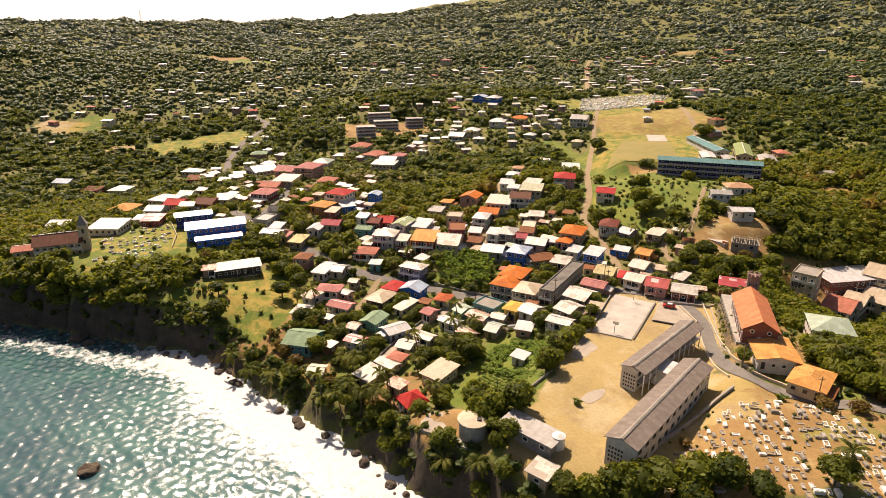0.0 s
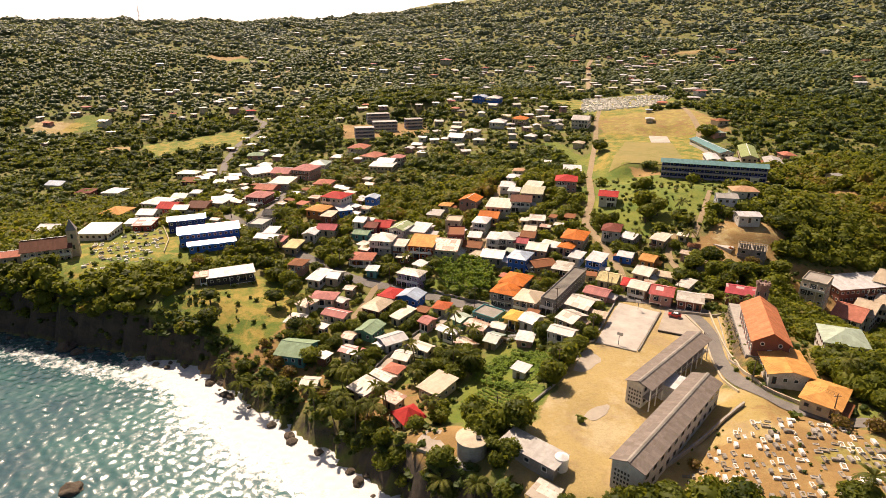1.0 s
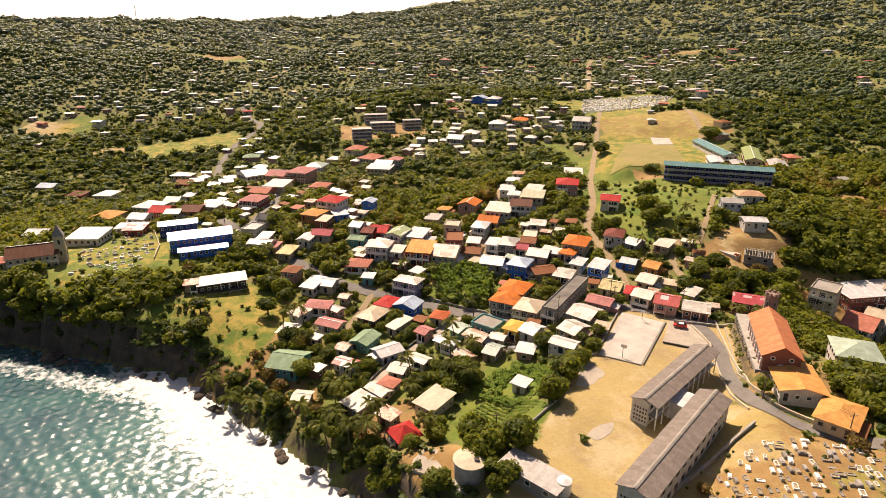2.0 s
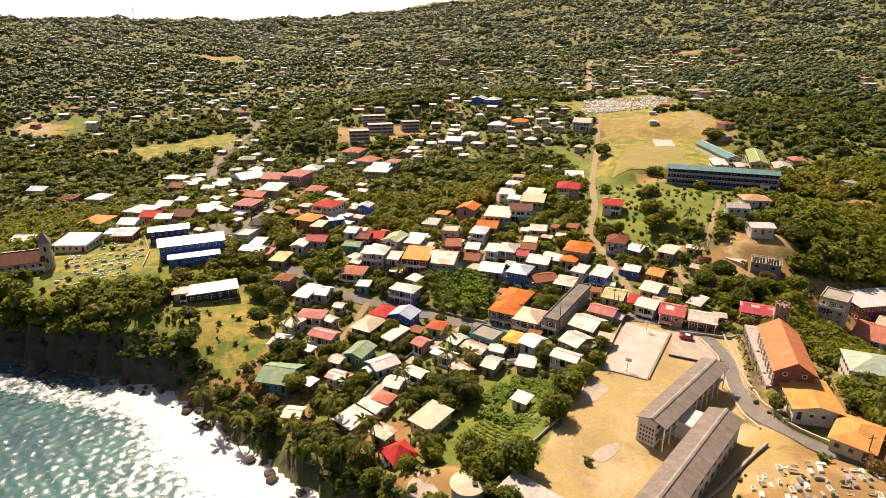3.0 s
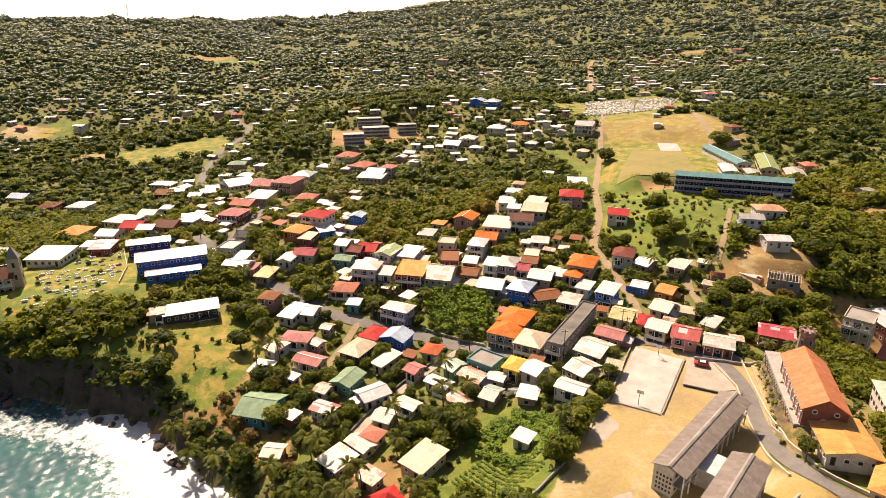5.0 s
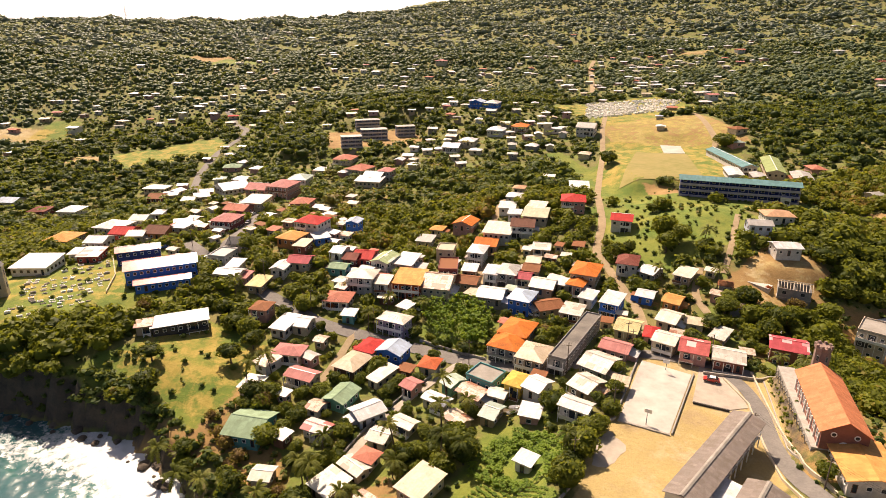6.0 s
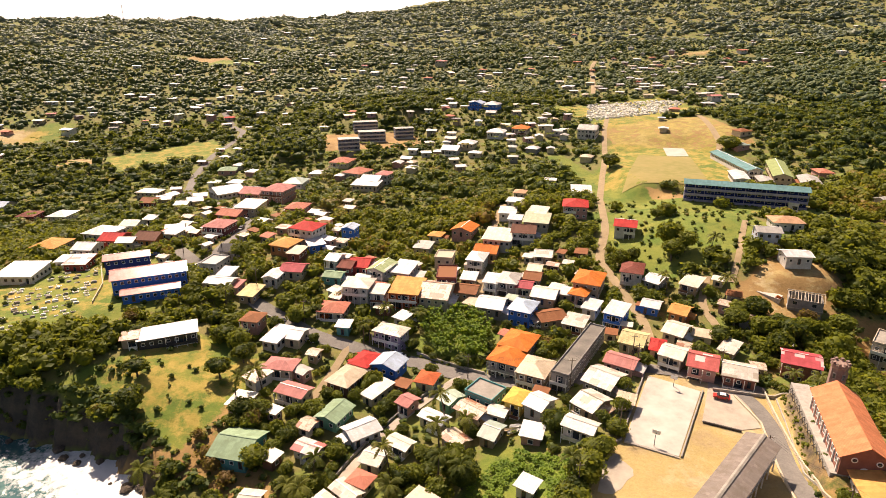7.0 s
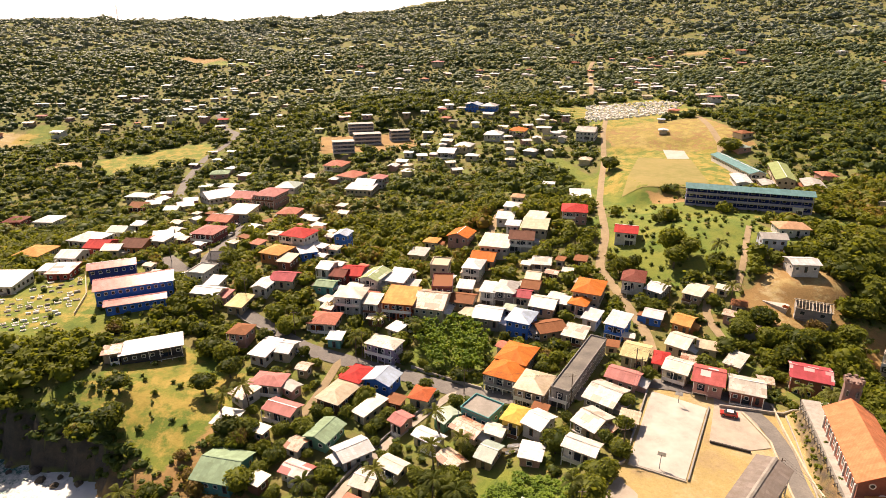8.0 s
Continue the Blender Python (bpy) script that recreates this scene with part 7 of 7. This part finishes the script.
POLES = [[pole(x, y, h) for x, y, h in ((-88, 291, 9), (-70, 284, 9), (-50, 256, 9), (-30, 236, 9), (-8, 226, 9), (21.8, 206.5, 8.5), (49, 195, 10), (70, 206, 9), (92, 197, 9))],
         [pole(x, y, h) for x, y, h in ((21.0, 138.5, 7), (40.5, 154.5, 7), (55, 172, 8), (70, 202, 8))],
         [pole(x, y, h) for x, y, h in ((84, 160, 8), (88, 140, 8), (98, 123, 8))]]
for run in POLES:
    for a, c in zip(run, run[1:]):
        d = (c - a)
        side = Vector((d.y, -d.x, 0)).normalized()
        for k in (-0.7, 0.0, 0.7):
            cu = bpy.data.curves.new("wire", "CURVE")
            cu.dimensions, cu.bevel_depth, cu.bevel_resolution = "3D", 0.018, 0
            sp = cu.splines.new("POLY")
            sp.points.add(10)
            for i in range(11):
                q = a + d * (i / 10) + side * k
                sp.points[i].co = (q.x, q.y, q.z - 0.9 * (1 - (i / 5 - 1) ** 2), 1)
            cu.materials.append(MATS["rubber"])
            tagged(new("power_line", cu), "thin sagging black overhead power line", "power line", "overhead power lines")

# ---------------------------------------------------------------- trellis fence and terrace by the church
top = new("trellis_fence")
a, c = Vector((102.9, 183.4)), Vector((91.7, 152.2))
top.location = (a.x, a.y, 20.0)
top.rotation_euler = (0, 0, math.atan2(c.y - a.y, c.x - a.x))
tagged(top, "dark crossed trellis fence along the church terrace", "fence")
length, n = (c - a).length, 13
for i in range(n):
    x0, x1 = i * length / n, (i + 1) * length / n
    for p, q in (((x0, 0.0), (x1, 2.5)), ((x0, 2.5), (x1, 0.0))):
        v = [(p[0] - 0.09, -0.05, p[1]), (p[0] + 0.09, -0.05, p[1]), (q[0] + 0.09, -0.05, q[1]), (q[0] - 0.09, -0.05, q[1])]
        v += [(x, 0.05, z) for x, _, z in v]
        link_mesh("brace", v, [(0, 1, 2, 3), (7, 6, 5, 4), (0, 4, 5, 1), (1, 5, 6, 2), (2, 6, 7, 3), (3, 7, 4, 0)], "wall_dark", top)
slab("pavement", [(103.2, 183.4), (91.3, 150.2), (97.2, 147.9), (108.8, 181.4)], 13.0, 22.62, "concrete", "grey concrete terrace beside the church", "terrace")

# ---------------------------------------------------------------- boats and timber in the back yard
for i, (dx, dy, a, p) in enumerate(((0, 0, 20, "paint_white"), (2.2, -1.4, 60, "wall_tan"), (-2.0, 1.0, -15, "wall_cream"), (1.0, 1.9, 5, "paint_white"))):
    x, y = 31 + dx, 179.3 + dy
    prof = [(-1.9, 0.05), (-1.6, 0.5), (0, 0.68), (1.5, 0.45), (2.1, 0.03)]
    v = [(px, s * w, z) for z, k in ((0.55, 1.0), (0.0, 0.55)) for s in (-1, 1) for px, w in [(q[0], q[1] * k) for q in prof]]
    f = []
    for k in range(4):
        f += [(k, k + 1, 11 + k, 10 + k), (6 + k, 5 + k, 15 + k, 16 + k), (10 + k, 11 + k, 16 + k, 15 + k)]
    f.append((0, 10, 15, 5))
    ob = link_mesh("rowing_boat", v, f, p)
    ob.location, ob.rotation_euler = (x, y, float(ground(x, y)) + 0.25), (0, 0, radians(a))
    tagged(ob, "small weathered open boat hauled up in a yard", "boat", "hauled-up boats")

# ---------------------------------------------------------------- graves
def inside(poly, x, y):
    hit = False
    for (ax, ay), (bx, by) in zip(poly, poly[1:] + poly[:1]):
        if (ay > y) != (by > y) and x < (bx - ax) * (y - ay) / (by - ay) + ax:
            hit = not hit
    return hit


def grave_meshes(mat):
    made = []
    for kind in range(4):
        l, w, h = ((2.1, 1.0, 0.45), (2.2, 1.1, 0.8), (2.0, 0.95, 0.25), (2.3, 1.3, 0.55))[kind]
        v = [(-l / 2, -w / 2, -0.4), (l / 2, -w / 2, -0.4), (l / 2, w / 2, -0.4), (-l / 2, w / 2, -0.4)]
        v += [(a, b, h) for a, b, _ in v]
        k = 0.72
        v += [(a * k, b * k, h) for a, b, _ in v[:4]]
        v += [(a * k, b * k, h - 0.16 if kind != 1 else h + 0.14) for a, b, _ in v[:4]]
        f = [(3, 2, 1, 0), (12, 13, 14, 15)]
        for i in range(4):
            j = (i + 1) % 4
            f += [(i, j, 4 + j, 4 + i), (4 + i, 4 + j, 8 + j, 8 + i), (8 + i, 8 + j, 12 + j, 12 + i)]
        ob = link_mesh("tomb", v, f, [mat, "track"], None, [0, 1 if kind in (0, 3) else 0] + [0] * 12)
        head = boxes("headstone", [(-0.09, -w * 0.42, -0.2, 0.09, w * 0.42, 0.95)], mat)
        made.append((ob.data, head.data, l))
        bpy.data.objects.remove(ob)
        bpy.data.objects.remove(head)
    return made


GRAVES = {k: grave_meshes(k) for k in ("grave_white", "grave_grey", "concrete")}


def grave(x, y, turn, mat, group):
    top = new("grave")
    top.scale = (random.uniform(0.6, 0.85),) * 3
    top.location, top.rotation_euler = (x, y, float(ground(x, y))), (0, 0, radians(turn))
    tagged(top, {"grave_white": "whitewashed concrete tomb with a low headstone", "grave_grey": "dark weathered stone tomb", "concrete": "plain grey concrete tomb"}[mat], "grave", group)
    body, head, l = random.choice(GRAVES[mat])
    put("tomb", body, top, 0, 0, 0)
    if random.random() < 0.5:
        put("headstone", head, top, -l / 2 - 0.1, 0, 0)


random.seed(8)
CEM = [(55.8, 109.0), (76.1, 122.5), (94.5, 121.5), (104, 106), (104, 90), (92, 84), (58, 94)]
k = 0
for i in range(40):
    for j in range(40):
        x, y = 50 + i * 1.85 + random.uniform(-0.45, 0.45) + 0.3 * (j % 2), 82 + j * 2.5 + random.uniform(-0.45, 0.45)
        if inside(CEM, x, y) and random.random() < 0.78 and abs(x - 81 - (y - 100) * 0.35) > 0.9:
            grave(x, y, random.choice((70, 75, 80, 85, 78, 165)), random.choices(("grave_white", "grave_grey", "concrete"), (0.42, 0.36, 0.22))[0], "graves of the hillside cemetery")
LCEM = [(-131, 233), (-117, 226), (-106, 240), (-106, 255), (-117, 280), (-142, 266), (-134, 252)]
for i in range(30):
    for j in range(30):
        u, v = i * 2.9 + random.uniform(-0.6, 0.6), j * 2.5 + random.uniform(-0.4, 0.4)
        x, y = -150 + 0.9 * u - 0.43 * v, 205 + 0.43 * u + 0.9 * v
        if inside(LCEM, x, y) and random.random() < 0.62:
            grave(x, y, 25 + random.uniform(-8, 8), random.choices(("grave_white", "grave_grey", "concrete"), (0.62, 0.2, 0.18))[0], "graves beside the church")
rows = []
FARCEM = [(141, 521), (164, 600), (258, 604), (214, 544)]
for i in range(60):
    for j in range(46):
        x, y = 138 + i * 2.1 + random.uniform(-0.7, 0.7), 518 + j * 2.0 + random.uniform(-0.6, 0.6)
        if inside(FARCEM, x, y) and random.random() < 0.55:
            z = float(ground(x, y))
            s = random.uniform(0.6, 1.2)
            rows.append((x - s, y - 0.6, z - 0.3, x + s, y + 0.6, z + random.uniform(0.5, 1.5)))
tagged(boxes("hilltop_graves", rows, "grave_white"), "crowded white tombs of a hilltop cemetery", "graves", kind="stuff")

# ---------------------------------------------------------------- rocks in the surf
for i in range(46):
    t = random.uniform(0, 1)
    k = random.randrange(4, 15)
    (ax, ay), (bx, by) = COAST[k], COAST[k + 1]
    x, y = ax + (bx - ax) * t - random.uniform(-1, 4), ay + (by - ay) * t - random.uniform(-1, 4)
    bm = bmesh.new()
    bmesh.ops.create_icosphere(bm, subdivisions=2, radius=random.uniform(0.5, 1.7))
    for q in bm.verts:
        q.co *= 1 + 0.35 * noise.noise(q.co * 1.3 + Vector((i, 0, 0)))
        q.co.z *= 0.7
    me = bpy.data.meshes.new("shore_rock")
    bm.to_mesh(me)
    bm.free()
    me.materials.append(MATS["rock"])
    ob = new("shore_rock", me)
    ob.location, ob.rotation_euler = (x, y, random.uniform(-0.1, 0.4)), (0, 0, random.uniform(0, 6))
    tagged(ob, "dark wet boulder in the surf below the cliff", "rock", "shore rocks")
for x, y, s in ((-85, 131.5, 2.6), (-66, 179.5, 1.6), (-124.8, 205, 3.4), (-119, 201, 2.0)):
    bm = bmesh.new()
    bmesh.ops.create_icosphere(bm, subdivisions=3, radius=s)
    for q in bm.verts:
        q.co *= 1 + 0.4 * noise.noise(q.co * 0.6 + Vector((s, 3, 0)))
        q.co.z *= 0.55
    me = bpy.data.meshes.new("sea_rock")
    bm.to_mesh(me)
    bm.free()
    me.materials.append(MATS["rock"])
    ob = new("sea_rock", me)
    ob.location = (x, y, 0.0)
    tagged(ob, "large dark rock awash in the sea", "rock", "sea rocks")

# ---------------------------------------------------------------- banana field and kitchen garden
def clump_stuff(name, places, template, tris, size, mat, label):
    co, tri, tone = [], [], []
    for i, (x, y) in enumerate(places):
        a, s = random.uniform(0, 6.28), size * random.uniform(0.7, 1.25)
        c, q = math.cos(a) * s, math.sin(a) * s
        v = np.stack([x + template[:, 0] * c - template[:, 1] * q, y + template[:, 0] * q + template[:, 1] * c, float(ground(x, y)) + template[:, 2] * s], 1)
        tri.append(tris + i * len(template))
        co.append(v)
        tone.append(np.full(len(v), random.uniform(0.2, 0.7)))
    ob = big_mesh(name, np.concatenate(co), np.concatenate(tri), mat, False, np.concatenate(tone))
    return tagged(ob, label, name.replace("_", " "), kind="stuff")


v, f = [], []
for k in range(9):
    a = k * 2.4
    out, side = Vector((math.cos(a), math.sin(a), 0)), Vector((-math.sin(a), math.cos(a), 0))
    lift = 0.5 + 0.5 * ((k * 37) % 10) / 10
    spine = [out * (0.24 * j) + Vector((0, 0, 1.0 + lift * 0.42 * j - 0.075 * j * j)) for j in range(5)]
    for j in range(4):
        w0, w1 = 0.2 * math.sin(0.4 + 0.62 * j), 0.2 * math.sin(0.4 + 0.62 * (j + 1)) * (j < 3)
        o = len(v)
        v += [tuple(spine[j] - side * w0), tuple(spine[j] + side * w0), tuple(spine[j + 1] + side * w1), tuple(spine[j + 1] - side * w1)]
        f += [(o, o + 1, o + 2), (o, o + 2, o + 3)]
BANANA_V, BANANA_F = np.array(v), np.array(f)
FIELD = [(6, 236), (10, 243), (27, 242.5), (33, 235), (28, 214), (14, 218.5)]
places = [(x, y) for x, y in ((random.uniform(5, 34), random.uniform(213, 244)) for _ in range(900)) if inside(FIELD, x, y) and free_of_things(np.array([x]), np.array([y]), 1.0, 0.0)[0]][:190]
clump_stuff("banana_plants", places, BANANA_V * np.array([0.62, 0.62, 1.35]), BANANA_F, 2.3, "leaf_banana", "dense field of bright green banana plants")
places = [(12.5 + 0.62 * u - 0.78 * v * 1.0, 148.5 - 0.78 * u - 0.62 * v) for u in np.arange(0, 15, 0.75) for v in np.arange(-15, 0, 1.35)]
places = [(x + random.uniform(-0.15, 0.15), y + random.uniform(-0.15, 0.15)) for x, y in places if free_of_things(np.array([x]), np.array([y]), 0.6, 0.0)[0]]
clump_stuff("garden_crops", places, BANANA_V * np.array([1, 1, 0.5]), BANANA_F, 0.55, "leaf_banana", "rows of low vegetable crops in a garden plot")
PLOT = [(16, 158), (27, 150), (37, 151), (45, 165), (30, 172), (22, 166)]
places = [(x, y) for x, y in ((random.uniform(15, 46), random.uniform(149, 173)) for _ in range(700)) if inside(PLOT, x, y) and free_of_things(np.array([x]), np.array([y]), 0.6, 0.0)[0]][:420]
clump_stuff("garden_plants", places, BANANA_V * np.array([0.8, 0.8, 0.7]), BANANA_F, 1.1, "leaf_banana", "lush overgrown garden of leafy plants")

# flower bed on the bank between the lane and the trellis
random.seed(9)
bed = []
for i in range(46):
    u, v = random.random(), random.uniform(0.25, 0.9)
    bed.append((Vector((100.8, 183.2)).lerp(Vector((90.6, 155.8)), u)).lerp(Vector((102.6, 183.2)).lerp(Vector((91.6, 153.0)), u), v))
woodland("flower_bed", np.array([q.x for q in bed]), np.array([q.y for q in bed]), rng.uniform(0.35, 0.8, len(bed)), TUFT, "low flowering shrubs on the bank below the terrace", 0.4, "leaf")
low_wall([(100.6, 184.0), (97.2, 174.2), (93.7, 164.8), (90.3, 155.8), (89.2, 148)], 0.45, 0.3, "concrete", "low pale kerb wall along the lane")

z = float(ground(126.5, 235)) + 0.5
slab("pavement", [(123.5, 237.5), (127.5, 239.5), (130.5, 233.5), (127.5, 230.5)], z - 4, z, "court_concrete", "pale slab and rubble beside the unfinished house", "pavement")
